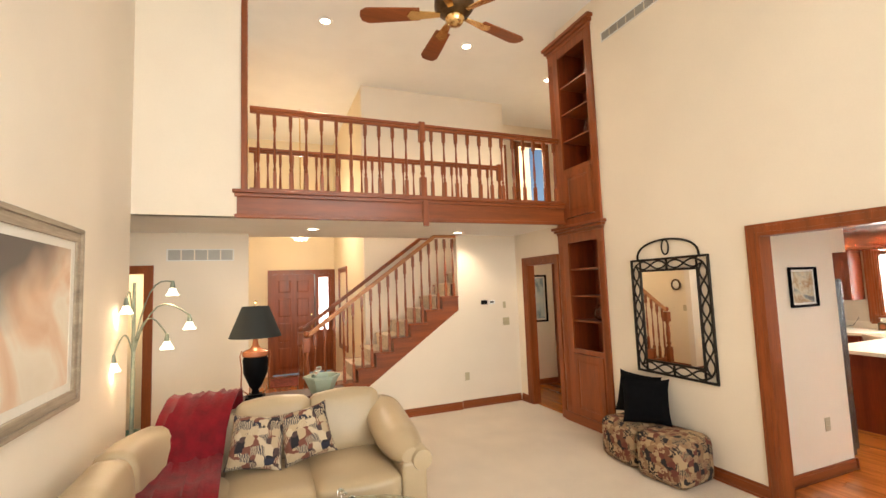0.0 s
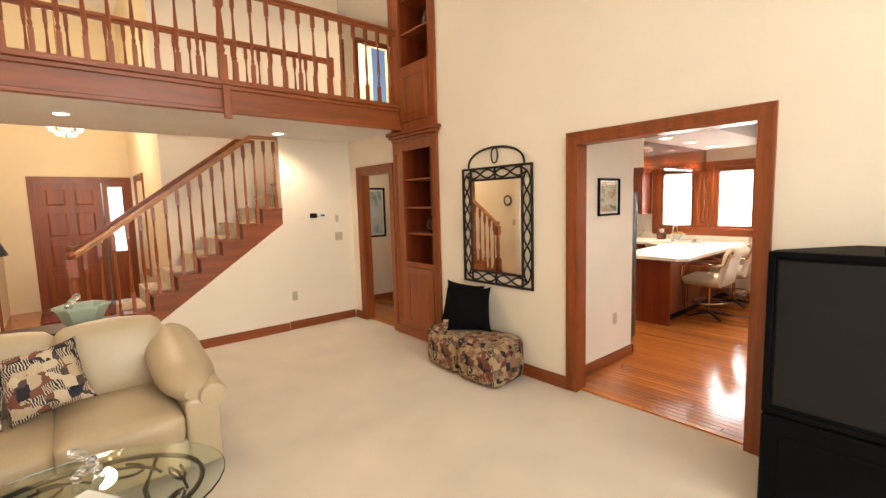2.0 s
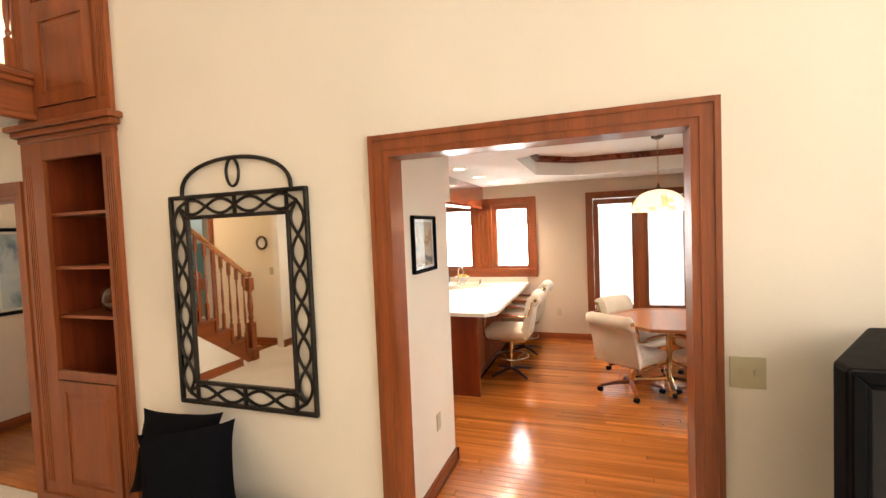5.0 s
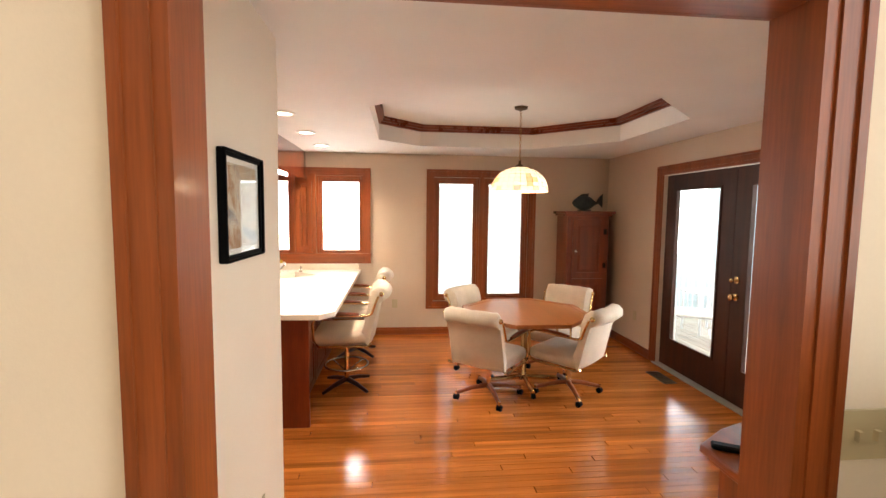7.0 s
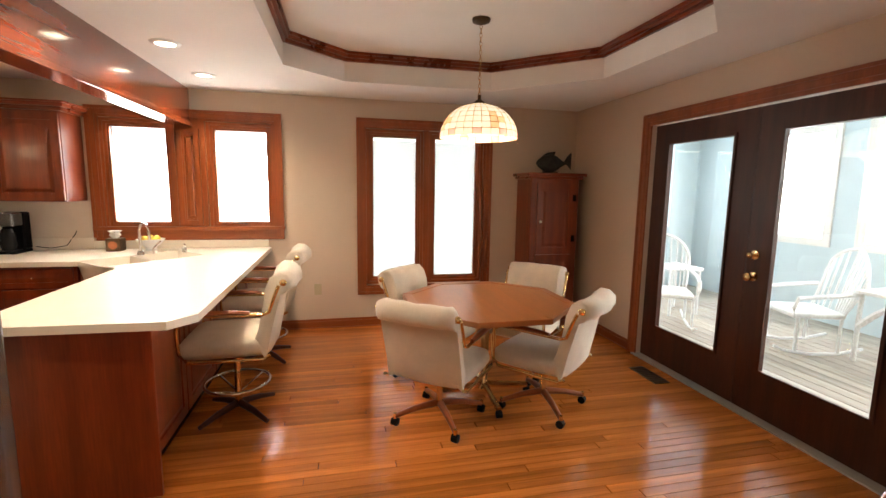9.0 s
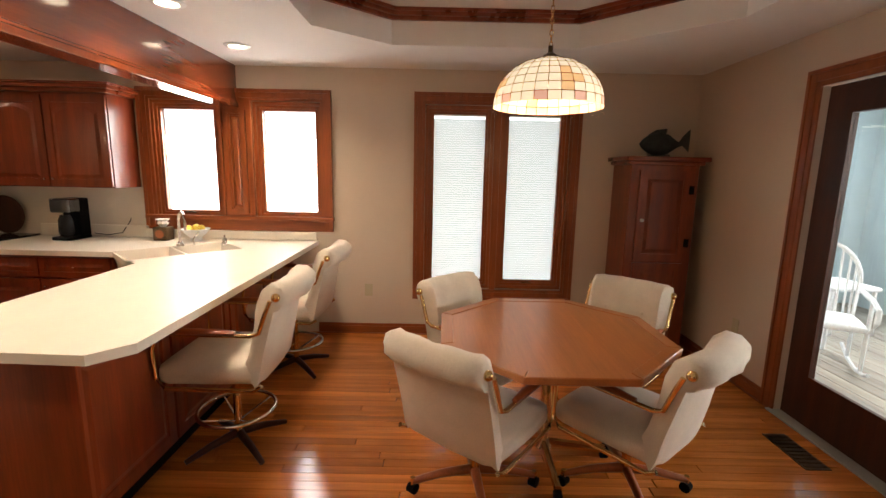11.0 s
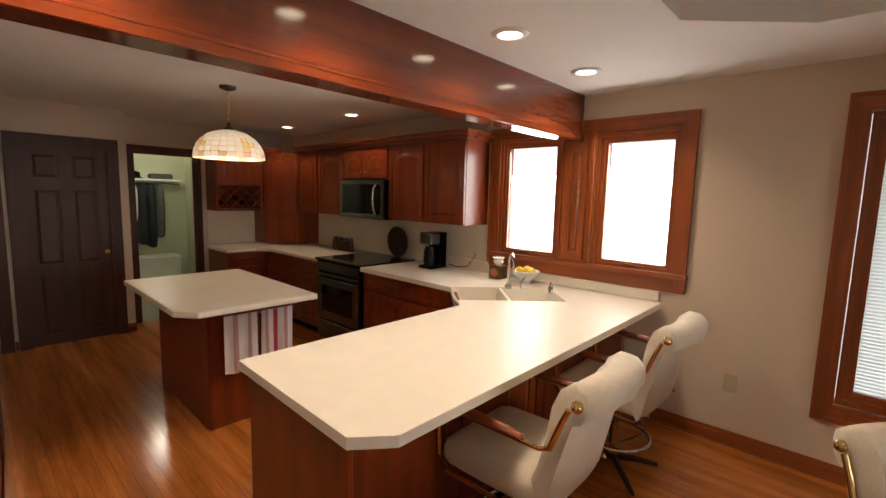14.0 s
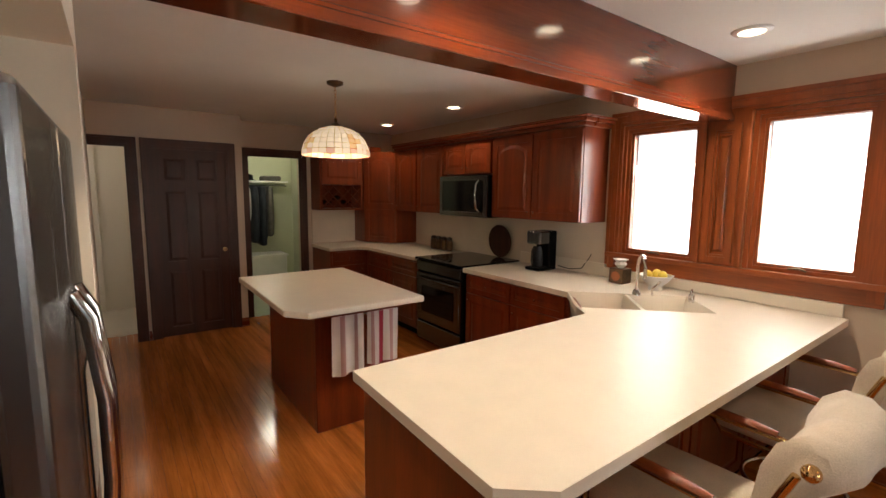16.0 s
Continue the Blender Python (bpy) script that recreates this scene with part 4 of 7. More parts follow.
# ---- built-in bookcase ----
def bookcase():
    t = thing("bookcase", (4.44, 4.98, 0), "tall built-in dark oak bookcase with shelves and panelled doors", "bookcase")
    Y0, Y1 = 4.55, 5.42
    for nm, z0, z1 in (("lower_case", 0.1, 2.44), ("upper_case", 2.62, 5.0)):
        g = Geo(E_LIV).box(4.61, 5.24, z0, z1, -0.42, -0.40).box(4.602, 4.625, z0, z1, -0.40, 0).box(5.225, 5.248, z0, z1, -0.40, 0).box(4.625, 5.225, z0, z0 + 0.02, -0.40, 0).box(4.625, 5.225, z1 - 0.02, z1, -0.40, 0)
        part(nm, g, "cherry_z", t)
    fz = Geo(E_LIV)
    fz.box(Y0, 4.66, 0, 2.45, 0.0, 0.03).box(5.21, Y1, 0, 2.45, 0.0, 0.03).box(4.66, 5.21, 0, 0.14, 0.0, 0.03).box(4.66, 5.21, 2.33, 2.45, 0.0, 0.03).box(4.66, 5.21, 0.90, 0.96, 0, 0.03)
    part("face_frame", fz, "oak_z", t, bevel=0.003)
    fz = Geo(E_LIV)
    fz.box(Y0, 4.66, 2.56, 5.0, 0.0, 0.03).box(5.21, Y1, 2.56, 5.0, 0.0, 0.03).box(4.66, 5.21, 2.56, 2.66, 0.0, 0.03).box(4.66, 5.21, 4.88, 5.0, 0, 0.03).box(4.66, 5.21, 3.26, 3.32, 0, 0.03)
    part("upper_face_frame", fz, "oak_z", t, bevel=0.003)
    for k in range(4):
        for y in (4.565, 5.325):
            part("fluting", Geo(E_LIV).box(y + 0.018 * k, y + 0.018 * k + 0.008, 0.2, 2.3, 0.03, 0.034).box(y + 0.018 * k, y + 0.018 * k + 0.008, 2.66, 4.85, 0.03, 0.034), "oak_z", t)
    part("base", Geo(E_LIV).box(Y0 - 0.02, Y1 + 0.02, 0, 0.12, 0.03, 0.05), "oak_y", t, bevel=0.006)
    for nm, z, h in (("crown", 2.45, 0.11), ("top_crown", 5.0, 0.14)):
        g = Geo(E_LIV)
        for i, d in enumerate((0.04, 0.065, 0.09)):
            g.box(Y0 - d + 0.03, Y1 + d - 0.03, z + h * i / 3, z + h * (i + 1) / 3, 0.0, d)
        part(nm, g, "oak_y", t, bevel=0.006)
    for z in (1.30, 1.62, 1.97, 3.70, 4.08, 4.46):
        part("shelf", Geo(E_LIV).box(4.625, 5.225, z, z + 0.02, -0.40, -0.01), "oak_y", t)
    panels(t, E_LIV, 4.665, 5.205, 0.145, 0.895, 1, [1], "oak_z", 0.02, 0.042, 0.07)
    panels(t, E_LIV, 4.665, 5.205, 2.665, 3.255, 1, [1], "oak_z", 0.02, 0.042, 0.07)
    whole("glass_bowl", Geo(lambda a, b, c: (4.60 + a, 4.83 + b, 1.321 + c)).lathe([(0.05, 0), (0.10, 0.03), (0.125, 0.09), (0.11, 0.15), (0.06, 0.19), (0.066, 0.20), (0.06, 0.19), (0.104, 0.15), (0.118, 0.09), (0.095, 0.035), (0.04, 0.008)], 0, 0, 20), "glass", "round clear glass bowl on a bookcase shelf", "bowl", smooth=True)
    whole("glass_vase", Geo(lambda a, b, c: (4.58 + a, 4.78 + b, 1.641 + c)).lathe([(0.03, 0), (0.05, 0.04), (0.03, 0.12), (0.022, 0.2), (0.018, 0.2), (0.026, 0.12), (0.045, 0.04), (0.02, 0.008)], 0, 0, 14), "glass", "slim clear glass vase on a bookcase shelf", "vase", smooth=True)
    whole("bottle", Geo(lambda a, b, c: (4.58 + a, 4.9 + b, 3.721 + c)).lathe([(0.035, 0), (0.038, 0.1), (0.014, 0.15), (0.014, 0.2)], 0, 0, 14), "glass", "small glass bottle high on the bookcase", "bottle", smooth=True)


bookcase()


# ---- iron mirror ----
def iron_mirror():
    t = thing("wall_mirror", (4.44, 3.68, 0.83), "wall mirror in a black wrought iron scroll frame with arched top", "mirror")
    a0, a1, b0, b1 = 3.215, 4.15, 0.84, 2.03
    part("mirror_glass", Geo(E_LIV).box(a0 + 0.13, a1 - 0.13, b0 + 0.13, b1 - 0.13, 0.008, 0.014), "mirror", t)
    part("bevel_edge", Geo(E_LIV).ring(a0 + 0.115, a1 - 0.115, b0 + 0.115, b1 - 0.115, [(0, 0.022, 0.006, 0.026)]), "iron", t, bevel=0.004)
    part("outer_frame", Geo(E_LIV).ring(a0, a1, b0, b1, [(0, 0.022, 0.004, 0.028)]), "iron", t, bevel=0.004)

    def scroll(p, q, n, ph):
        (u0, v0), (u1, v1) = p, q
        length = math.hypot(u1 - u0, v1 - v0)
        du, dv = (u1 - u0) / length, (v1 - v0) / length
        pts = []
        for i in range(n * 8 + 1):
            s = i / (n * 8)
            w = 0.040 * math.sin(math.pi * n * s) * ph
            pts.append((u0 + (u1 - u0) * s - dv * w, v0 + (v1 - v0) * s + du * w, 0.018))
        return pts
    e = 0.068
    for p, q, n in (((a0 + e, b0 + e), (a1 - e, b0 + e), 4), ((a0 + e, b1 - e), (a1 - e, b1 - e), 4), ((a0 + e, b0 + e), (a0 + e, b1 - e), 6), ((a1 - e, b0 + e), (a1 - e, b1 - e), 6)):
        for ph in (1, -1):
            part("scroll", Geo(E_LIV).tube(scroll(p, q, n, ph), 0.009, 6), "iron", t, smooth=True)
    for u in (a0 + 0.13, a1 - 0.13, (a0 + a1) / 2):
        for v in (b0 + 0.068, b1 - 0.068):
            part("collar", Geo(E_LIV).box(u - 0.008, u + 0.008, v - 0.05, v + 0.05, 0.010, 0.024), "iron", t)
    c = (a0 + a1) / 2
    half = 0.37
    part("arch", Geo(E_LIV).tube([(c + half * math.cos(math.pi * k / 20), b1 + 0.185 * math.sin(math.pi * k / 20) ** 0.8, 0.016) for k in range(21)], 0.011, 8), "iron", t, smooth=True)
    part("loop", Geo(E_LIV).tube([(c + 0.042 * math.cos(2 * math.pi * k / 18), b1 + 0.105 + 0.075 * math.sin(2 * math.pi * k / 18), 0.018) for k in range(18)], 0.008, 8, True), "iron", t, smooth=True)


iron_mirror()


def soft_block(w, d, h, puff=0.03, n=6, corner=0.06):
    """A padded block with rounded edges, centred on x and y, from z = 0."""
    g = Geo()
    bm = bmesh.new()
    bmesh.ops.create_cube(bm, size=1)
    bmesh.ops.subdivide_edges(bm, edges=bm.edges[:], cuts=n, use_grid_fill=True)
    me_v = []
    for v in bm.verts:
        p = [c * 2 for c in v.co]
        q = []
        for i, s in enumerate((w, d, h)):
            lim = s / 2 - corner
            q.append(p[i] * s / 2)
        # round the corners
        core = [max(-(s / 2 - corner), min(s / 2 - corner, c)) for c, s in zip(q, (w, d, h))]
        off = Vector([a - b for a, b in zip(q, core)])
        if off.length > 1e-6:
            off = off.normalized() * corner
        r = Vector(core) + off
        bul = [(1 - p[1] ** 2) * (1 - p[2] ** 2), (1 - p[0] ** 2) * (1 - p[2] ** 2), (1 - p[0] ** 2) * (1 - p[1] ** 2)]
        for i in range(3):
            if abs(p[i]) > 0.999:
                r[i] += math.copysign(puff * bul[i], p[i])
        v.co = r + Vector((0, 0, h / 2))
    vs = [tuple(v.co) for v in bm.verts]
    bm.verts.index_update()
    g.add(vs, [tuple(v.index for v in f.verts) for f in bm.faces])
    bm.free()
    return g


def moved(geo, m):
    geo.v = [tuple(m @ Vector(p)) for p in geo.v]
    return geo


# ---- ottomans and black pillows ----
for x, y, a, lab in ((4.13, 3.50, 6, "square ottoman in brown tapestry patchwork fabric beside the wall"), (4.16, 4.00, -4, "square ottoman in brown tapestry patchwork under black pillows")):
    t = thing("ottoman", (x, y, 0), lab, "ottoman", "tapestry ottomans")
    t.rotation_euler.z = radians(a)
    BASES.pop(t.name)
    part("body", soft_block(0.48, 0.49, 0.41, 0.012, 10, 0.08), "tapestry", t, smooth=True).location.z = 0.003
    part("foot_band", Geo().box(-0.15, 0.15, -0.15, 0.15, 0, 0.02), "matte_black", t)


def pillow(w, h, d):
    g = Geo()
    n = 12
    for s in (-1, 1):
        vs = []
        for i in range(n + 1):
            for j in range(n + 1):
                u, v = i / n * 2 - 1, j / n * 2 - 1
                pull = 1 - 0.10 * (1 - abs(u) ** 3) * abs(v) ** 4
                pull2 = 1 - 0.10 * (1 - abs(v) ** 3) * abs(u) ** 4
                t_ = max(0, (1 - u ** 4) * (1 - v ** 4)) ** 0.6
                wr = 0.006 * noise.noise((u * 3, v * 3, s * 2.0 + w))
                vs.append((u * w / 2 * pull2, s * (d / 2 * t_ + wr * t_), v * h / 2 * pull))
        g.add(vs, [(i * (n + 1) + j, (i + 1) * (n + 1) + j, (i + 1) * (n + 1) + j + 1, i * (n + 1) + j + 1) for i in range(n) for j in range(n)])
    return g


for x, y, z, rx, rz, ry in ((4.28, 4.04, 0.625, -14, 106, 4), (4.14, 3.80, 0.62, -16, 122, -3)):
    p = whole("throw_pillow", pillow(0.46, 0.44, 0.15), "black_cloth", "black velvet square pillow leaning on the wall", "pillow", "black pillows", smooth=True)
    p.matrix_world = pose(x, y, z, rx, ry, rz - 180)


# ---- sectional sofa ----
def sofa():
    t = thing("sectional_sofa", (0.8, 4.4, 0), "tan leather sectional sofa with rolled arm", "sofa")
    part("base", Geo().box(-0.36, 1.66, 3.74, 4.88, 0.05, 0.25).box(-0.36, 0.46, 2.2, 3.74, 0.05, 0.25), "leather", t, bevel=0.025, seg=2)
    for x in (1.30, 0.68):
        part("seat_cushion", moved(soft_block(0.62, 0.80, 0.20, 0.022, 12, 0.05), pose(x, 4.08, 0.24)), "leather", t, smooth=True)
    part("seat_cushion", moved(soft_block(0.86, 0.70, 0.20, 0.022, 12, 0.05), pose(0.06, 3.98, 0.238, 0, 0, 32)), "leather", t, smooth=True)
    for y in (3.2, 2.53):
        part("seat_cushion", moved(soft_block(0.80, 0.66, 0.20, 0.022, 12, 0.05), pose(0.10, y, 0.24)), "leather", t, smooth=True)
    for x, w in ((1.33, 0.60), (0.73, 0.59)):
        part("back_cushion", moved(soft_block(w, 0.25, 0.50, 0.035, 12, 0.055), pose(x, 4.52, 0.40, -13)), "leather", t, smooth=True)

    def padded(name, path, w, h, z0, ends):
        """An upholstered back swept along a curve, drawn in at its seams."""
        pts = [Vector(p) for p in path]
        fine = []
        for i in range(len(pts) - 1):
            a, b, c, d = pts[max(0, i - 1)], pts[i], pts[i + 1], pts[min(len(pts) - 1, i + 2)]
            for k in range(6):
                u = k / 6
                fine.append(0.5 * ((2 * b) + (c - a) * u + (2 * a - 5 * b + 4 * c - d) * u * u + (3 * b - a - 3 * c + d) * u ** 3))
        fine.append(pts[-1])
        n, m, vs = len(fine), 18, []
        for i, p in enumerate(fine):
            d = (fine[min(n - 1, i + 1)] - fine[max(0, i - 1)]).normalized()
            nrm = Vector((-d.y, d.x))
            f = i / (n - 1)
            near = min(abs(f - e) for e in ends)
            pinch = 1 - 0.30 * max(0, 1 - near / 0.05) ** 2
            for k in range(m):
                a = 2 * math.pi * k / m
                cx_, cz_ = math.cos(a), math.sin(a)
                o = w / 2 * math.copysign(abs(cx_) ** 0.6, cx_) * pinch
                z = z0 + h / 2 + h / 2 * math.copysign(abs(cz_) ** 0.6, cz_) * (1 - (1 - pinch) * 0.3)
                q = p + nrm * o
                vs.append((q.x, q.y, z))
        fs = [(i * m + k, i * m + (k + 1) % m, (i + 1) * m + (k + 1) % m, (i + 1) * m + k) for i in range(n - 1) for k in range(m)]
        part(name, Geo().add(vs, fs + [tuple(range(m)), tuple((n - 1) * m + k for k in range(m))]), "leather", t, smooth=True)

    padded("corner_back", [(0.46, 4.62), (0.20, 4.62), (0.0, 4.54), (-0.14, 4.38), (-0.22, 4.15), (-0.25, 3.85)], 0.30, 0.62, 0.22, [0, 0.5, 1])
    padded("side_back", [(-0.25, 3.85), (-0.25, 3.4), (-0.25, 2.9), (-0.25, 2.2)], 0.30, 0.60, 0.22, [0, 0.45, 1])
    part("back_frame", Geo().box(0.1, 1.66, 4.66, 4.88, 0.2, 0.80), "leather", t, bevel=0.06, seg=3)
    # arm: upright panel, scroll along its top, and a stuffed pad laid over
    part("arm_panel", Geo().box(1.62, 1.82, 3.72, 4.86, 0.04, 0.50), "leather", t, bevel=0.03, seg=3)
    part("arm_scroll", Geo(lambda a, b, c: (1.78 + a, 3.70 + c, 0.50 + b)).lathe([(0.03, 0), (0.075, 0.006), (0.085, 0.03), (0.09, 0.5), (0.09, 1.15)], 0, 0, 20), "leather", t, smooth=True)
    g = Geo()
    n, m, vs = 22, 20, []
    for i in range(n + 1):
        f = i / n
        y = 3.735 + 0.95 * f
        sc_ = max(0.08, min(1.0, (math.sin(math.pi * min(1, f * 2.2 + 0.08) / 2)) ** 0.5)) * (1 - 0.35 * max(0, (f - 0.85) / 0.15))
        zc = 0.545 + 0.17 * f ** 1.3
        crease = 0.008 * math.sin(f * 34) * max(0, 1 - f * 2.4)
        for k in range(m):
            a = 2 * math.pi * k / m
            vs.append((1.69 + 0.185 * sc_ * math.cos(a) + 0.02 * math.sin(a), y, zc + (0.135 * sc_ + crease) * math.sin(a) - 0.06 * max(0, math.cos(a)) ** 2))
    g.add(vs, [(i * m + k, i * m + (k + 1) % m, (i + 1) * m + (k + 1) % m, (i + 1) * m + k) for i in range(n) for k in range(m)] + [tuple(range(m)), tuple(n * m + k for k in range(m))])
    part("arm_pad", g, "leather", t, smooth=True)
    # throw blanket over the back and seat
    g = Geo()
    prof = [(4.88, 0.55), (4.90, 0.80), (4.80, 0.885), (4.62, 0.885), (4.50, 0.80), (4.40, 0.66), (4.34, 0.53), (4.22, 0.50), (3.95, 0.50), (3.74, 0.49), (3.66, 0.42), (3.64, 0.25)]
    n = 22
    vs = []
    for j, (y, z) in enumerate(prof):
        for i in range(n + 1):
            u = i / n
            fold = 0.022 * math.sin(u * 19 + j * 0.35) + 0.012 * math.sin(u * 43 + j)
            vs.append((-0.06 + 0.52 * u + 0.03 * math.sin(j * 0.8) - 0.012 * j, y + fold * 0.4 - 0.07 * (1 - u) * (j > 4), z + abs(fold) * 0.9 + (0.085 if z > 0.6 else 0.04)))
    g.add(vs, [(j * (n + 1) + i, j * (n + 1) + i + 1, (j + 1) * (n + 1) + i + 1, (j + 1) * (n + 1) + i) for j in range(len(prof) - 1) for i in range(n)])
    b = whole("throw_blanket", g, "red", "crimson velvet throw draped over the sofa back", "blanket", smooth=True)
    sol = b.modifiers.new("thickness", "SOLIDIFY")
    sol.thickness = 0.012
    for x, y, z, rx, ry, rz in ((0.60, 4.24, 0.66, 24, -6, 172), (0.97, 4.26, 0.67, 24, 8, 188)):
        p = whole("cushion", pillow(0.42, 0.42, 0.16), "cushion", "square cushion in figured cream, black and rust fabric on the sofa", "cushion", "figured cushions", smooth=True)
        p.matrix_world = pose(x, y, z, rx, ry, rz)


sofa()

# ---- big projection television ----
def projection_television():
    t = thing("projection_television", (4.08, 0.62, 0), "large black rear-projection television with glossy screen", "television")
    part("cabinet", Geo().prism([(3.845, 0.0), (3.845, 1.27), (3.92, 1.27), (4.36, 1.0), (4.36, 0.28)], 0.0, 1.40), "matte_black", t, bevel=0.012, seg=2)
    tf = facing((3.845, 0, 0), (0, 1, 0), (-1, 0, 0))
    part("bezel", Geo(tf).ring(0.0, 1.27, 0.56, 1.40, [(0, 0.03, 0, 0.022), (0.03, 0.045, 0, 0.014)]), "matte_black", t, bevel=0.004)
    part("screen", Geo(tf).box(0.045, 1.225, 0.605, 1.355, 0.0, 0.008), "black", t)
    part("lower_front", Geo(tf).box(0.0, 1.27, 0.03, 0.55, 0.0, 0.022), "matte_black", t, bevel=0.008)
    part("speaker_grille", Geo(tf).box(0.08, 1.19, 0.08, 0.46, 0.022, 0.030), "matte_black", t, bevel=0.006)
    part("badge", Geo(tf).box(0.62, 0.68, 0.565, 0.585, 0.022, 0.025), "vent", t)
    b = thing("cable_box", (4.0, 0.72, 1.40), "flat black set-top box on top of the television", "set-top box")
    part("case", Geo().box(3.90, 4.10, 0.58, 0.86, 1.4005, 1.435), "matte_black", b, bevel=0.005)
    part("knob", Geo().lathe([(0.02, 1.435), (0.02, 1.455), (0.012, 1.46)], 3.98, 0.74, 12), "black", b)
    part("cable", Geo().tube([(4.05, 0.66, 1.436), (4.03, 0.62, 1.47), (4.08, 0.56, 1.45), (4.2, 0.52, 1.408)], 0.004, 6), "vent", b, smooth=True)


projection_television()

# ---- plates and thermostat ----
plate(E_LIV, 1.32, 1.20, 0.118, 0.118, 2, "switch", "ivory double switch plate beside the kitchen opening")
W_SW = facing((0, 6.60, 0), (1, 0, 0), (0, -1, 0))
plate(W_SW, 4.21, 1.24, 0.118, 0.118, 2, "switch", "ivory double switch plate below the thermostat")
plate(W_SW, 4.19, 1.50, 0.05, 0.10, 1, "switch", "small dark wall control")
plate(W_SW, 3.50, 0.46, label="ivory outlet low on the cream wall")
plate(facing((0.35, 0, 0), (0, 1, 0), (1, 0, 0)), 6.90, 1.22, 0.118, 0.118, 2, "switch", "ivory double switch plate on the foyer wall")
baseboard(facing((0.35, 0, 0), (0, 1, 0), (1, 0, 0)), 6.80, 8.098, "oak_y")
plate(W_STUB, 5.35, 0.46, label="ivory outlet on the wall beside the opening")
plate(W_END, 2.42, 0.44, label="ivory outlet on the beige wall below the windows")
plate(W_END, 4.58, 1.14, label="ivory outlet on the backsplash by the coffee maker")
plate(W_FR, 8.75, 0.44, label="ivory outlet on the beige wall")
t = thing("thermostat", (3.9, 6.6, 1.55), "white thermostat with a small black display beside it", "thermostat")
part("housing", Geo(W_SW).box(3.90, 4.02, 1.52, 1.58, 0, 0.025), "white", t, bevel=0.004)
part("display", Geo(W_SW).box(3.78, 3.885, 1.52, 1.585, 0, 0.02), "black", t, bevel=0.004)
part("readout", Geo(W_SW).box(3.93, 3.99, 1.54, 1.565, 0.025, 0.027), "matte_black", t)


def grille(tf, u0, u1, v0, v1, cells, label):
    t = thing("air_vent", tf((u0 + u1) / 2, v0, 0), label, "air vent")
    part("frame", Geo(tf).ring(u0, u1, v0, v1, [(0, 0.012, 0, 0.008)]), "white", t)
    w = (u1 - u0 - 0.02) / cells
    for c in range(cells):
        a = u0 + 0.01 + c * w
        part("backing", Geo(tf).box(a + 0.008, a + w - 0.008, v0 + 0.012, v1 - 0.012, 0.0005, 0.002), "vent", t)
        for k in range(6):
            z = v0 + 0.018 + k * (v1 - v0 - 0.036) / 5.5
            part("slat", Geo(tf).box(a + 0.008, a + w - 0.008, z, z + 0.006, 0.002, 0.008), "vent", t)


grille(facing((0, 6.66, 0), (1, 0, 0), (0, -1, 0)), -0.45, 0.30, 2.25, 2.40, 5, "grey return-air grille high on the cream wall")
grille(E_LIV, 3.45, 4.38, 4.68, 4.80, 7, "grey supply grille high on the cream wall")
# floor register
t = thing("floor_register", (7.8, -0.32, 0), "dark bronze floor register by the french doors", "air vent")
part("frame", Geo().box(7.64, 7.98, -0.40, -0.26, 0.012, 0.016), "bronze", t)
for k in range(9):
    part("slat", Geo().box(7.66 + k * 0.035, 7.675 + k * 0.035, -0.39, -0.27, 0.016, 0.02), "bronze", t)


def framed(name, tf, u0, u1, v0, v1, width, mat_frame, art, mat_w, label, depth=0.03, cat="picture", glazed=True):
    t = thing(name, tf((u0 + u1) / 2, v0, 0), label, cat)
    part("frame", Geo(tf).ring(u0, u1, v0, v1, [(0, width * 0.35, 0, depth), (width * 0.35, width, 0, depth * 0.7)]), mat_frame, t, bevel=0.003)
    part("mat", Geo(tf).ring(u0 + width * 0.9, u1 - width * 0.9, v0 + width * 0.9, v1 - width * 0.9, [(0, mat_w, 0.001, depth * 0.35)]), "mat_white", t)
    part("print", Geo(tf).box(u0 + width, u1 - width, v0 + width, v1 - width, 0.001, depth * 0.28), art, t)
    if glazed:
        part("glazing", Geo(tf).box(u0 + width, u1 - width, v0 + width, v1 - width, depth * 0.42, depth * 0.5), "glass", t).visible_shadow = False
    return t


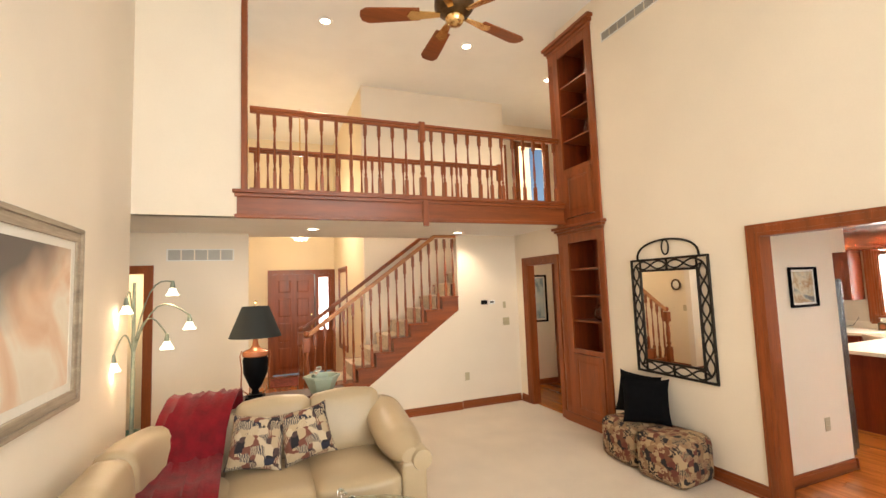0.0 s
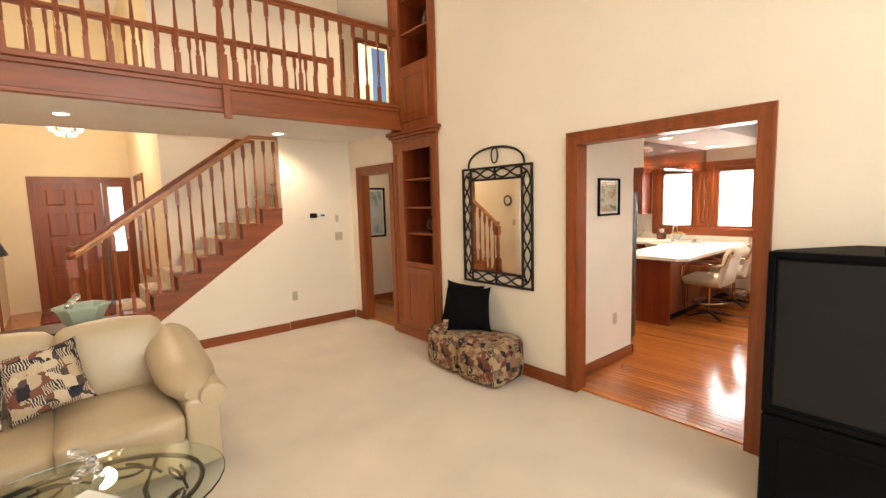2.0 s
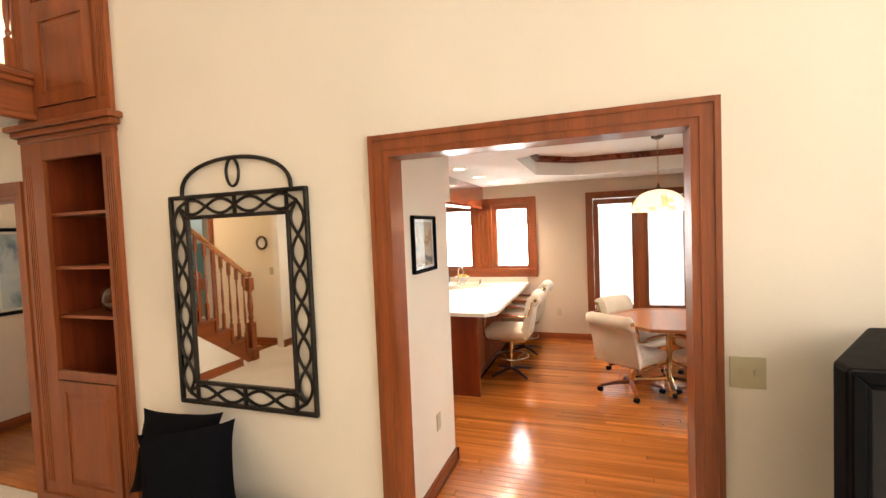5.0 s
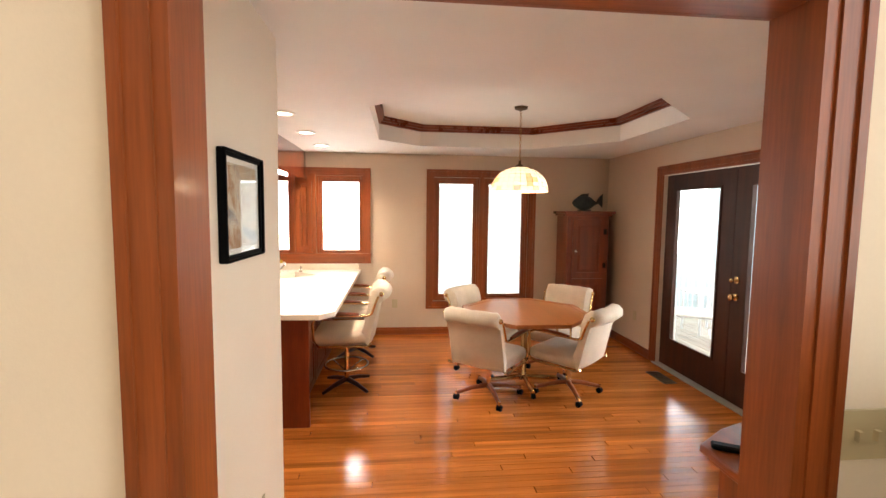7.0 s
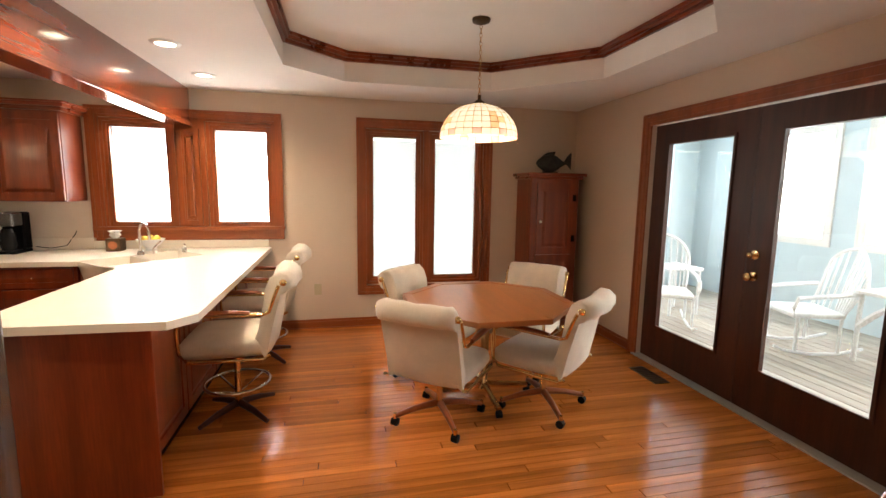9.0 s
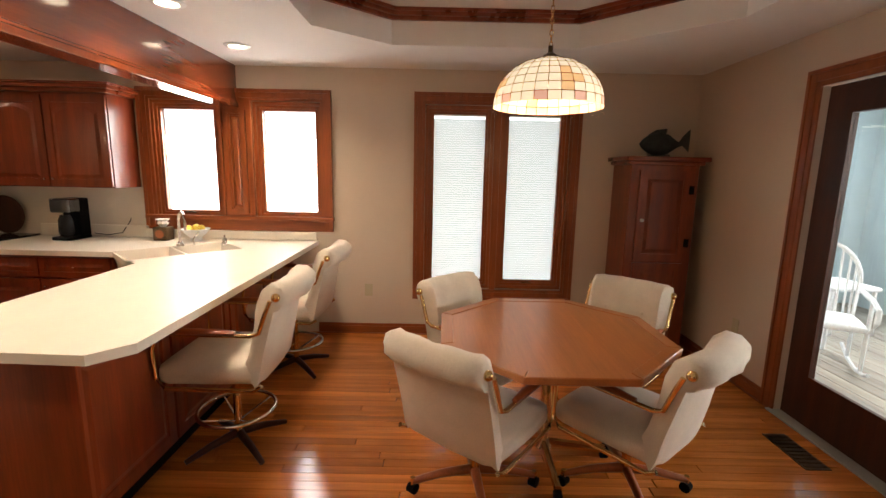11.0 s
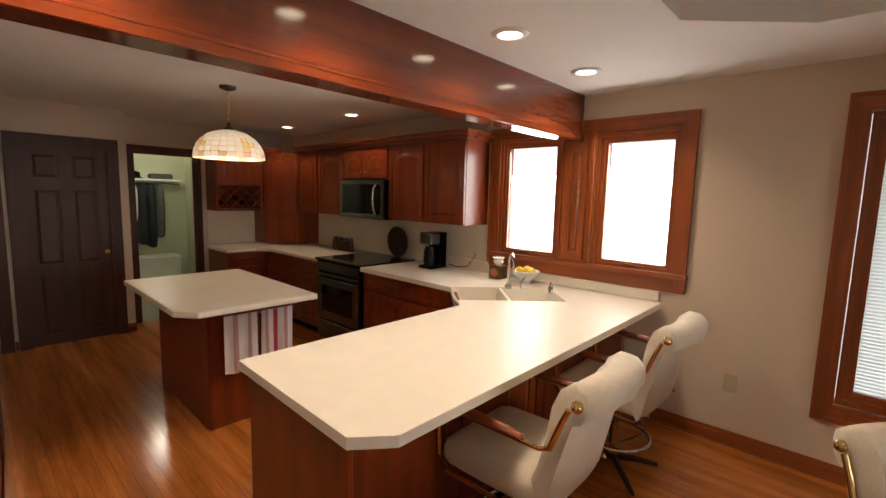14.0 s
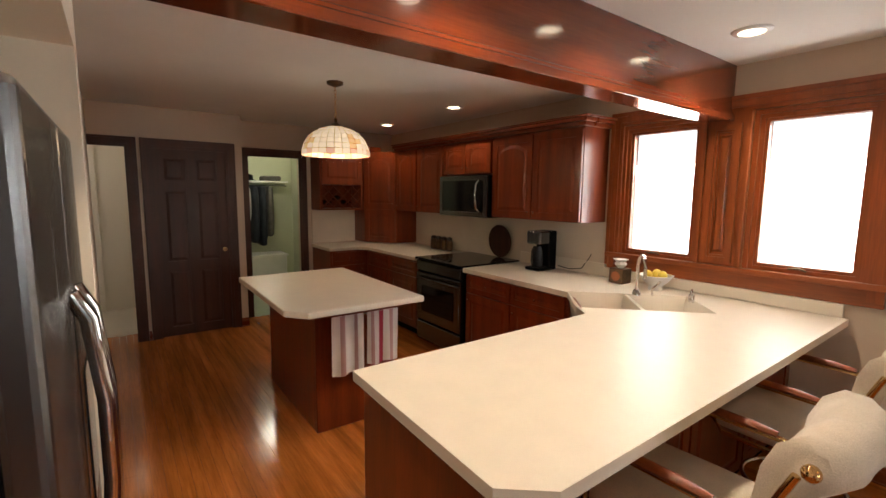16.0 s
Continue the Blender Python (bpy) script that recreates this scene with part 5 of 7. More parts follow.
def airbrushed(name):
    """A soft abstract: dark upper corner, cream middle, peach below."""
    m = painting(name, [(0.68, 0.58, 0.45), (0.75, 0.68, 0.56), (0.70, 0.50, 0.35), (0.62, 0.36, 0.22)], 1.3, 2.2)
    nt = m.node_tree
    b = nt.nodes["Principled BSDF"]
    b.inputs["Roughness"].default_value = 0.5
    src = b.inputs["Base Color"].links[0].from_socket
    co = nt.nodes.new("ShaderNodeTexCoord")
    sep = nt.nodes.new("ShaderNodeSeparateXYZ")
    wob = nt.nodes.new("ShaderNodeTexNoise")
    wob.inputs["Scale"].default_value = 2.5
    nt.links.new(co.outputs["Generated"], sep.inputs[0])
    nt.links.new(co.outputs["Object"], wob.inputs["Vector"])
    low = nt.nodes.new("ShaderNodeMath")
    low.operation = "MULTIPLY_ADD"
    low.inputs[1].default_value = -0.75
    nt.links.new(sep.outputs["Y"], low.inputs[0])
    nt.links.new(sep.outputs["Z"], low.inputs[2])
    add = nt.nodes.new("ShaderNodeMath")
    add.operation = "MULTIPLY_ADD"
    add.inputs[1].default_value = 0.5
    nt.links.new(wob.outputs["Fac"], add.inputs[0])
    nt.links.new(low.outputs[0], add.inputs[2])
    mr = nt.nodes.new("ShaderNodeMapRange")
    mr.inputs[1].default_value, mr.inputs[2].default_value = 0.40, 0.75
    nt.links.new(add.outputs[0], mr.inputs[0])
    mix = nt.nodes.new("ShaderNodeMix")
    mix.data_type = "RGBA"
    nt.links.new(mr.outputs[0], mix.inputs["Factor"])
    nt.links.new(src, mix.inputs["A"])
    mix.inputs["B"].default_value = (0.10, 0.085, 0.075, 1)
    nt.links.new(mix.outputs["Result"], b.inputs["Base Color"])
    return m


MAT["art_warm"] = airbrushed("abstract_airbrushed_print")
W_LEFT = facing((-0.5, 0, 0), (0, 1, 0), (1, 0, 0))
framed("framed_print", W_LEFT, 2.55, 4.00, 1.16, 2.28, 0.09, "grey_frame", "art_warm", 0.06, "large abstract warm-toned print in a pale grey wooden frame", 0.04, glazed=False)
framed("framed_picture", W_STUB, 5.00, 5.38, 1.515, 1.875, 0.022, "matte_black", "art_still", 0.02, "small still-life picture in a thin dark frame")
framed("hall_picture", facing((0, 7.3, 0), (1, 0, 0), (0, -1, 0)), 5.10, 5.48, 1.12, 1.97, 0.035, "matte_black", "art_reflection", 0.03, "black framed hall picture with a window reflection painted in pale blue")


# ---- front door ----
W_FD = facing((0, 11.0, 0), (1, 0, 0), (0, -1, 0))
t = thing("door_3", (1.4, 11.0, 0), "panelled reddish oak front door with a narrow sidelight", "door", kind="structure")
panels(t, W_FD, 0.84, 1.74, 0.02, 2.22, 2, [1.1, 1, 1, 0.7], "oak_z", 0.045, -0.03, 0.11)
part("sidelight_frame", Geo(W_FD).ring(1.76, 2.13, 0.02, 2.22, [(0, 0.08, -0.08, -0.03)]).box(1.84, 2.05, 0.1, 0.95, -0.07, -0.035), "oak_z", t)
# glowing pane stands in for daylight behind the sidelight glass
part("pane", Geo(W_FD).box(1.84, 2.05, 0.95, 2.14, -0.06, -0.055), "daylight", t, "bright daylight in the sidelight")
part("handle", Geo(W_FD).tube([(1.67, 0.95, -0.02), (1.67, 1.0, 0.03), (1.67, 1.12, 0.035), (1.67, 1.17, -0.02)], 0.012), "brass", t, "brass handle")
part("deadbolt", Geo(W_FD).box(1.65, 1.69, 1.28, 1.32, -0.03, 0.0), "brass", t, bevel=0.008)
casing("trim_front_door", W_FD, 0.74, 2.20, 0, 2.32)
whole("entry_rug", Geo().box(0.75, 1.75, 9.7, 10.6, 0.002, 0.014), "rug", "small red patterned rug inside the front door", "rug", bevel=0.004)
casing("trim_foyer_mirror", facing((2.2, 0, 0), (0, 1, 0), (-1, 0, 0)), 9.3, 10.3, 0.6, 2.3, bottom=True, label="oak framed opening on the foyer side wall")
t = thing("chandelier", (1.3, 9.0, 2.9), "small brass chandelier with glass drops in the foyer", "chandelier")
part("rod", Geo().tube([(1.3, 9.0, 2.98), (1.3, 9.0, TOP)], 0.01), "brass", t)
for k in range(3):
    r, z = 0.24 - 0.07 * k, 2.95 - 0.06 * k
    part("ring", Geo().tube([(1.3 + r * math.cos(a * math.pi / 10), 9.0 + r * math.sin(a * math.pi / 10), z) for a in range(20)], 0.012, 6, True), "brass", t, smooth=True)
    for a in range(10):
        part("glass_drop", Geo().ball((1.3 + r * math.cos(a * math.pi / 5), 9.0 + r * math.sin(a * math.pi / 5), z - 0.03), 0.02, 6, 4, 1.5), "frost", t)
# chandelier light, then an added fill lamp without a fitting for the foyer
lamp("POINT", (1.3, 9.0, 3.3), 60, SOFT, 0.15)
lamp("POINT", (1.3, 8.6, 2.6), 32, SOFT, 0.15)


# ---- ceiling fan ----
def ceiling_fan():
    X, Y, Z = 1.88, 3.02, 3.68
    t = thing("ceiling_fan", (X, Y, Z), "brass and dark metal ceiling fan with five wooden blades", "ceiling fan")
    L = lambda a, b, c: (X + a, Y + b, Z + c)
    part("downrod", Geo(L).tube([(0, 0, 0.18), (0, 0, TOP - Z)], 0.014), "bronze", t)
    part("canopy", Geo(L).lathe([(0.07, TOP - Z), (0.06, TOP - Z - 0.06), (0.02, TOP - Z - 0.09)], 0, 0, 16), "bronze", t, smooth=True)
    part("motor", Geo(L).lathe([(0.03, 0.22), (0.09, 0.2), (0.135, 0.14), (0.14, 0.06), (0.11, 0.02), (0.06, 0.0)], 0, 0, 24), "bronze", t, smooth=True)
    part("hub", Geo(L).lathe([(0.06, 0.0), (0.068, -0.03), (0.05, -0.06), (0.015, -0.075)], 0, 0, 20), "brass", t, smooth=True)
    for k in range(5):
        a = radians(72 * k + 15)
        m = pose(X, Y, Z, 0, 0, math.degrees(a)) @ pose(0, 0, 0.02, 10)
        out = [(0.24, -0.055), (0.60, -0.07), (0.645, -0.045), (0.655, 0), (0.645, 0.045), (0.60, 0.07), (0.24, 0.055)]
        b = part("blade", moved(Geo().prism(out, -0.005, 0.005), m), "oak_x", t, bevel=0.002)
        part("blade_arm", moved(Geo().prism([(0.10, -0.02), (0.2, -0.03), (0.30, -0.045), (0.33, 0), (0.30, 0.045), (0.2, 0.03), (0.10, 0.02)], -0.014, -0.006), m), "brass", b)


ceiling_fan()

# ---- lamp table, urn lamp, floor lamp ----
t = thing("side_table", (0.62, 5.2, 0), "dark wooden table behind the sofa", "table")
part("tabletop", Geo().box(0.30, 1.45, 5.02, 5.42, 0.76, 0.79), "dark_z", t, bevel=0.005)
for x in (0.34, 1.41):
    for y in (5.06, 5.38):
        part("leg", Geo().box(x - 0.02, x + 0.02, y - 0.02, y + 0.02, 0, 0.76), "dark_z", t)
L = lambda a, b, c: (0.575 + a, 5.2 + b, 0.79 + c)
t = thing("table_lamp", (0.575, 5.2, 0.79), "black fluted urn table lamp with a black tapered shade", "table lamp")
part("foot", Geo(L).box(-0.09, 0.09, -0.09, 0.09, 0, 0.03).box(-0.065, 0.065, -0.065, 0.065, 0.03, 0.05), "matte_black", t, bevel=0.005)
part("urn", Geo(L).lathe([(0.04, 0.05), (0.03, 0.09), (0.06, 0.13), (0.11, 0.25), (0.118, 0.38), (0.105, 0.41)], 0, 0, 18), "matte_black", t, smooth=True)
part("band", Geo(L).lathe([(0.106, 0.41), (0.122, 0.42), (0.122, 0.46), (0.10, 0.47)], 0, 0, 18), "urn_red", t, "copper-glazed band", smooth=True)
part("neck", Geo(L).lathe([(0.10, 0.47), (0.05, 0.49), (0.03, 0.52), (0.02, 0.60)], 0, 0, 18), "urn_red", t, smooth=True)
for s in (-1, 1):
    part("handle", Geo(L).tube([(s * 0.05, 0, 0.04), (s * 0.13, 0, 0.1), (s * 0.125, 0, 0.3), (s * 0.14, 0, 0.42), (s * 0.125, 0, 0.47)], 0.007, 6), "urn_red", t, smooth=True)
part("shade", Geo(L).lathe([(0.245, 0.60), (0.125, 0.90), (0.122, 0.90), (0.24, 0.602)], 0, 0, 28, True), "shade", t, "black tapered shade", smooth=True)
part("finial", Geo(L).tube([(0, 0, 0.58), (0, 0, 0.93)], 0.006).ball((0, 0, 0.945), 0.014), "brass", t)
lamp("POINT", L(0, 0, 0.72), 6, WARM, 0.04)


def floor_lamp():
    X, Y = -0.40, 5.0
    t = thing("floor_lamp", (X, Y, 0), "dark green metal floor lamp with five arching lit glass heads", "floor lamp")
    part("base", Geo().lathe([(0.14, 0), (0.14, 0.02), (0.03, 0.04), (0.02, 0.08)], X, Y, 20), "sage_metal", t, smooth=True)
    part("pole", Geo().tube([(X, Y, 0.05), (X, Y, 1.95)], [0.022, 0.012]), "sage_metal", t, smooth=True)
    heads = [(-0.03, -0.12, 1.72, 2.02), (0.29, 0.0, 1.86, 2.12), (0.42, 0.05, 1.55, 1.84), (0.27, -0.1, 1.40, 1.66), (-0.09, -0.2, 1.26, 1.50)]
    for hx, hy, hz, top in heads:
        pts = []
        for k in range(9):
            s = k / 8
            pts.append((X + hx * (s ** 1.3), Y + hy * s, (1.3 + (hz - 1.3) * 0) * (1 - s) + (hz + 0.09) * s + (top - max(1.3, hz)) * math.sin(math.pi * s) * 0.9))
        part("arm", Geo().tube(pts, 0.007, 6), "sage_metal", t, smooth=True)
        c = (X + hx, Y + hy)
        h = part("lamp_head", Geo().lathe([(0.012, hz + 0.10), (0.02, hz + 0.06), (0.024, hz + 0.03)], *c, 12), "sage_metal", t, smooth=True)
        part("glass_bell", Geo().lathe([(0.022, hz + 0.03), (0.035, hz), (0.055, hz - 0.035), (0.05, hz - 0.035), (0.03, hz), (0.018, hz + 0.028)], *c, 14, True), "frost", h, "lit frosted glass bell", smooth=True)
        part("bulb", Geo().ball((*c, hz - 0.01), 0.018, 8, 5), "bulb", h)
        lamp("POINT", (*c, hz - 0.05), 3.2, WARM, 0.03)


floor_lamp()


# ---- coffee table ----
def coffee_table():
    X, Y = 1.05, 3.0
    t = thing("coffee_table", (X, Y, 0), "oval glass coffee table on dark wrought iron scrolls", "coffee table")
    el = [(X + 0.60 * math.cos(a * math.pi / 20), Y + 0.46 * math.sin(a * math.pi / 20)) for a in range(40)]
    part("glass_top", Geo().prism(el, 0.445, 0.457), "green_glass", t, "thick green-edged glass top", bevel=0.003)
    part("apron", Geo().tube([(X + 0.50 * math.cos(a * math.pi / 20), Y + 0.37 * math.sin(a * math.pi / 20), 0.43) for a in range(40)], 0.012, 6, True), "iron", t, smooth=True)
    for k in range(4):
        a = math.pi / 4 + k * math.pi / 2
        c, s = math.cos(a), math.sin(a)
        part("leg", Geo().tube([(X + 0.50 * c, Y + 0.37 * s, 0.43), (X + 0.40 * c, Y + 0.30 * s, 0.3), (X + 0.44 * c, Y + 0.33 * s, 0.12), (X + 0.52 * c, Y + 0.40 * s, 0.012)], 0.013, 8), "iron", t, smooth=True)
    for k in range(8):
        a = k * math.pi / 4 + 0.2
        px, py = X + 0.44 * math.cos(a), Y + 0.32 * math.sin(a)
        tx, ty = -math.sin(a), math.cos(a) * 0.75
        sp = [(px + tx * (0.016 + 0.010 * j) * math.cos(j * 0.62) - 0.3 * (px - X) * 0.02 * j, py + ty * (0.016 + 0.010 * j) * math.cos(j * 0.62) - 0.3 * (py - Y) * 0.02 * j, 0.43 - 0.004 * j + (0.012 * j) * math.sin(j * 0.62) * 0.3) for j in range(16)]
        part("scroll", Geo().tube(sp, 0.007, 6), "iron", t, smooth=True)
    t = thing("candle_holder", (1.12, 3.22, 0.457), "cluster of clear crystal beads on the glass table", "ornament")
    for k in range(7):
        a = k * 0.9
        part("bead", Geo().ball((1.12 + 0.04 * math.cos(a), 3.22 + 0.04 * math.sin(a), 0.482 + 0.035 * (k % 4)), 0.024, 10, 6), "crystal", t, smooth=True)
    b = whole("magazine", Geo().box(-0.13, 0.13, -0.17, 0.17, 0, 0.02), "paper", "white magazine lying on the glass coffee table", "magazine", bevel=0.003)
    b.matrix_world = pose(1.10, 2.86, 0.458, 0, 0, 32)


coffee_table()

# planter on the table behind the sofa
L = lambda a, b, c: (1.20 + a, 5.13 + b, 0.79 + c)
t = thing("hexagonal_planter", (1.20, 5.13, 0.79), "pale green six-sided ceramic planter on the table behind the sofa", "planter")
part("bowl", Geo(L).lathe([(0.10, 0), (0.11, 0.015), (0.17, 0.15), (0.185, 0.155), (0.185, 0.175), (0.165, 0.175), (0.10, 0.03)], 0, 0, 6), "lid_green", t)
t = thing("glass_ornament", (1.14, 5.12, 0.82), "cluster of clear crystal beads standing in the planter", "ornament")
for k in range(7):
    part("bead", Geo(L).ball((-0.05 + 0.035 * math.cos(k * 0.9), 0.035 * math.sin(k * 0.9), 0.055 + 0.032 * k), 0.027, 10, 6), "crystal", t, smooth=True)


# ---- cabinets ----
def cab_front(parent, tf, u0, u1, v0, v1, arch=0.0, knob=None, mat="cherry_z"):
    leaf = panels(parent, tf, u0, u1, v0, v1, 1, [1], mat, 0.02, 0.022, min(0.06, (v1 - v0) * 0.25, (u1 - u0) * 0.2), arch)
    if knob:
        part("handle", Geo(tf).box(knob[0] - 0.008, knob[0] + 0.008, knob[1] - 0.008, knob[1] + 0.008, 0.022, 0.045), "chrome", leaf, bevel=0.005)


def upper(y0, y1, z0, z1, doors, end=False):
    t = thing("wall_cabinet", (9.42, (y0 + y1) / 2, z0), "cherry wall cabinet with arched raised-panel doors", "cabinet", "upper cabinets")
    part("body", Geo().box(9.27, 9.598, y0, y1, z0, z1), "cherry_z", t, bevel=0.003)
    tf = facing((9.27, 0, 0), (0, 1, 0), (-1, 0, 0))
    w = (y1 - y0) / doors
    for k in range(doors):
        a, b = y0 + k * w + 0.006, y0 + (k + 1) * w - 0.006
        cab_front(t, tf, a, b, z0 + 0.01, z1 - 0.02, min(0.06, (z1 - z0) * 0.12), (b - 0.03 if k % 2 == 0 else a + 0.03, z0 + 0.07))
    return t


upper(4.50, 5.55, 1.37, 2.14, 2)
upper(5.57, 6.37, 1.80, 2.14, 2)
upper(6.39, 6.92, 1.37, 2.14, 1)
upper(6.94, 7.42, 1.37, 2.14, 1)
g = Geo().box(9.22, 9.598, 4.46, 7.42, 2.14, 2.17).box(9.19, 9.598, 4.43, 7.42, 2.17, 2.20).box(9.17, 9.598, 4.41, 7.42, 2.20, 2.215)
struct("trim_cabinet_crown", g, "cherry_y", "cherry crown moulding above the wall cabinets", "trim", bevel=0.004)
struct("trim_cabinet_crown_back", Geo().box(8.34, 9.2, 7.74, 8.14, 2.14, 2.21), "cherry_x", "cherry crown moulding", "trim", bevel=0.004)
# diagonal corner cabinet down to the counter, and wine rack
t = thing("corner_cabinet", (9.3, 7.85, 0.93), "cherry diagonal corner cabinet standing on the counter", "cabinet")
part("body", Geo().prism([(8.98, 7.82), (9.27, 7.44), (9.598, 7.44), (9.598, 8.148), (8.98, 8.148)], 0.93, 2.14), "cherry_z", t)
dv = Vector((9.27 - 8.98, 7.44 - 7.82, 0))
tf = facing((8.98, 7.82, 0), dv.normalized(), (-0.795, -0.607, 0))
cab_front(t, tf, 0.02, dv.length - 0.02, 1.40, 2.12, 0.06, (0.42, 1.46))
cab_front(t, tf, 0.02, dv.length - 0.02, 0.95, 1.38)
t = thing("wine_cabinet", (8.65, 7.98, 1.37), "cherry wall cabinet with a lattice wine rack below", "cabinet")
part("body", Geo().box(8.36, 8.96, 7.82, 8.148, 1.70, 2.14).box(8.36, 8.39, 7.82, 8.148, 1.37, 1.70).box(8.93, 8.96, 7.82, 8.148, 1.37, 1.70).box(8.39, 8.93, 8.12, 8.148, 1.37, 1.70).box(8.39, 8.93, 7.82, 8.12, 1.37, 1.39), "cherry_z", t)
tf = facing((0, 7.82, 0), (1, 0, 0), (0, -1, 0))
cab_front(t, tf, 8.38, 8.94, 1.71, 2.12, 0.04)
for k in range(-2, 5):
    for s in (1, -1):
        x0 = 8.39 + k * 0.135
        pts = [(x0, 1.395), (x0 + 0.30, 1.695)] if s == 1 else [(x0, 1.695), (x0 + 0.30, 1.395)]
        (xa, za), (xb, zb) = pts
        if xa < 8.39:
            f_ = (8.39 - xa) / 0.30
            xa, za = 8.39, za + (zb - za) * f_
        if xb > 8.93:
            f_ = (8.93 - xa) / (xb - xa)
            xb, zb = 8.93, za + (zb - za) * f_
        if xb - xa > 0.02:
            part("lattice", Geo().tube([(xa, 7.84, za), (xb, 7.84, zb)], 0.009, 4), "cherry_z", t)
for x, z in ((8.52, 1.47), (8.66, 1.53), (8.79, 1.47)):
    whole("wine_bottle", Geo(lambda a, b, c: (x + a, 7.86 + c, z + b)).lathe([(0.012, 0.0), (0.014, 0.06), (0.034, 0.1), (0.034, 0.24)], 0, 0, 10), "black", "dark wine bottle lying in the rack", "bottle", "wine bottles", smooth=True)


def base_cab(name, x0, x1, y0, y1, tf, spans, label, drawers=True):
    t = thing(name, ((x0 + x1) / 2, (y0 + y1) / 2, 0), label, "cabinet", "base cabinets")
    part("body", Geo().box(x0, x1, y0, y1, 0.1, 0.87), "cherry_z", t)
    part("toe_kick", Geo().box(x0 + 0.05, x1 - 0.02, y0 + 0.05, y1 - 0.02, 0.013, 0.1), "matte_black", t)
    for a, b in spans:
        if drawers:
            cab_front(t, tf, a, b, 0.70, 0.85, 0, ((a + b) / 2, 0.775))
            cab_front(t, tf, a, b, 0.13, 0.68, 0, (b - 0.04, 0.62))
        else:
            cab_front(t, tf, a, b, 0.13, 0.85, 0)
    return t


FX = facing((8.86, 0, 0), (0, 1, 0), (-1, 0, 0))
base_cab("base_cabinet", 8.86, 9.59, 4.27, 5.44, FX, [(4.29, 4.84), (4.85, 5.42)], "dark cherry base cabinet with drawer below the sink counter")
base_cab("base_cabinet", 8.86, 9.59, 6.27, 7.50, FX, [(6.29, 6.88), (6.89, 7.46)], "dark cherry base cabinet beside the range")
FB = facing((0, 7.52, 0), (1, 0, 0), (0, -1, 0))
base_cab("base_cabinet", 8.36, 9.59, 7.52, 8.14, FB, [(8.38, 8.82)], "dark cherry base cabinet below the wine rack")
# peninsula body
pen = thing("peninsula_cabinet", (8.0, 3.5, 0), "dark cherry panelled peninsula cabinet", "cabinet")
part("body", Geo().box(7.0, 8.42, 3.14, 3.76, 0.1, 0.87), "cherry_z", pen)
part("sink_base", Geo().box(8.42, 9.59, 3.14, 3.76, 0.1, 0.72), "cherry_z", pen)
part("rear_rail", Geo().box(8.42, 9.59, 3.14, 3.165, 0.72, 0.87), "cherry_z", pen)
part("end_panel", Geo().box(6.975, 7.0, 3.04, 3.76, 0.013, 0.87), "cherry_z", pen, bevel=0.003)
part("toe_kick", Geo().box(7.0, 9.59, 3.17, 3.75, 0.013, 0.1), "matte_black", pen)
FP = facing((0, 3.14, 0), (1, 0, 0), (0, -1, 0))
for k in range(4):
    cab_front(pen, FP, 7.02 + k * 0.64, 7.64 + k * 0.64, 0.12, 0.85)
part("corner_sink_front", Geo().prism([(8.40, 3.765), (8.86, 4.25), (9.59, 4.25), (9.59, 3.765)], 0.1, 0.72), "cherry_z", pen)
part("sink_false_front", Geo().prism([(8.38, 3.76), (8.86, 4.25), (8.89, 4.25), (8.42, 3.76)], 0.72, 0.87), "cherry_z", pen)
# counter with the sink cut out
ct = thing("countertop", (8.2, 3.5, 0.87), "cream solid-surface countertop with clipped corners", "countertop")
SX0, SX1, SY0, SY1 = 8.50, 9.28, 3.34, 3.92


def slab(poly, z0=0.872, z1=0.912):
    return Geo().prism(poly, z0, z1)


part("peninsula_slab", slab([(6.91, 2.95), (7.03, 2.85), (8.40, 2.86), (8.40, 3.79), (6.94, 3.78)]), "solid", ct)
# diagonal double-bowl sink: ring of slab pieces about a turned rectangle
sc, ang = Vector((8.93, 3.80)), radians(45)
ux, uy = Vector((math.cos(ang), -math.sin(ang))), Vector((math.sin(ang), math.cos(ang)))


def sk(a, b):
    p = sc + ux * a + uy * b
    return (p.x, p.y)


hw, hd = 0.40, 0.23
A, B_, C, D = sk(-hw, -hd), sk(hw, -hd), sk(hw, hd), sk(-hw, hd)
# the outline of the sink corner, split round the bowl
for poly in ([(8.40, 2.86), (9.558, 2.872), B_, A, (8.40, 3.79)], [(9.558, 2.872), (9.558, 4.10), C, B_], [(8.40, 3.79), A, D, (8.79, 4.22)], [(8.79, 4.22), D, C, (9.558, 4.10), (9.558, 5.44), (8.81, 5.44)]):
    part("corner_slab", slab(poly), "solid", ct)
bowl = Geo()
for a0, a1 in ((-hw + 0.005, -0.012), (0.012, hw - 0.005)):
    r = [sk(a0, -hd), sk(a1, -hd), sk(a1, hd), sk(a0, hd)]
    lo = [sk(a0 + 0.03, -hd + 0.03), sk(a1 - 0.03, -hd + 0.03), sk(a1 - 0.03, hd - 0.03), sk(a0 + 0.03, hd - 0.03)]
    bowl.add([(*p, 0.908) for p in r] + [(*p, 0.74) for p in lo], [(4, 5, 6, 7)] + [(i, (i + 1) % 4, 4 + (i + 1) % 4, 4 + i) for i in range(4)])
part("sink_bowl", bowl, "solid", ct, "cream integral double sink")
part("sink_divider", Geo().prism([sk(-0.012, -hd), sk(0.012, -hd), sk(0.012, hd), sk(-0.012, hd)], 0.76, 0.905), "solid", ct)
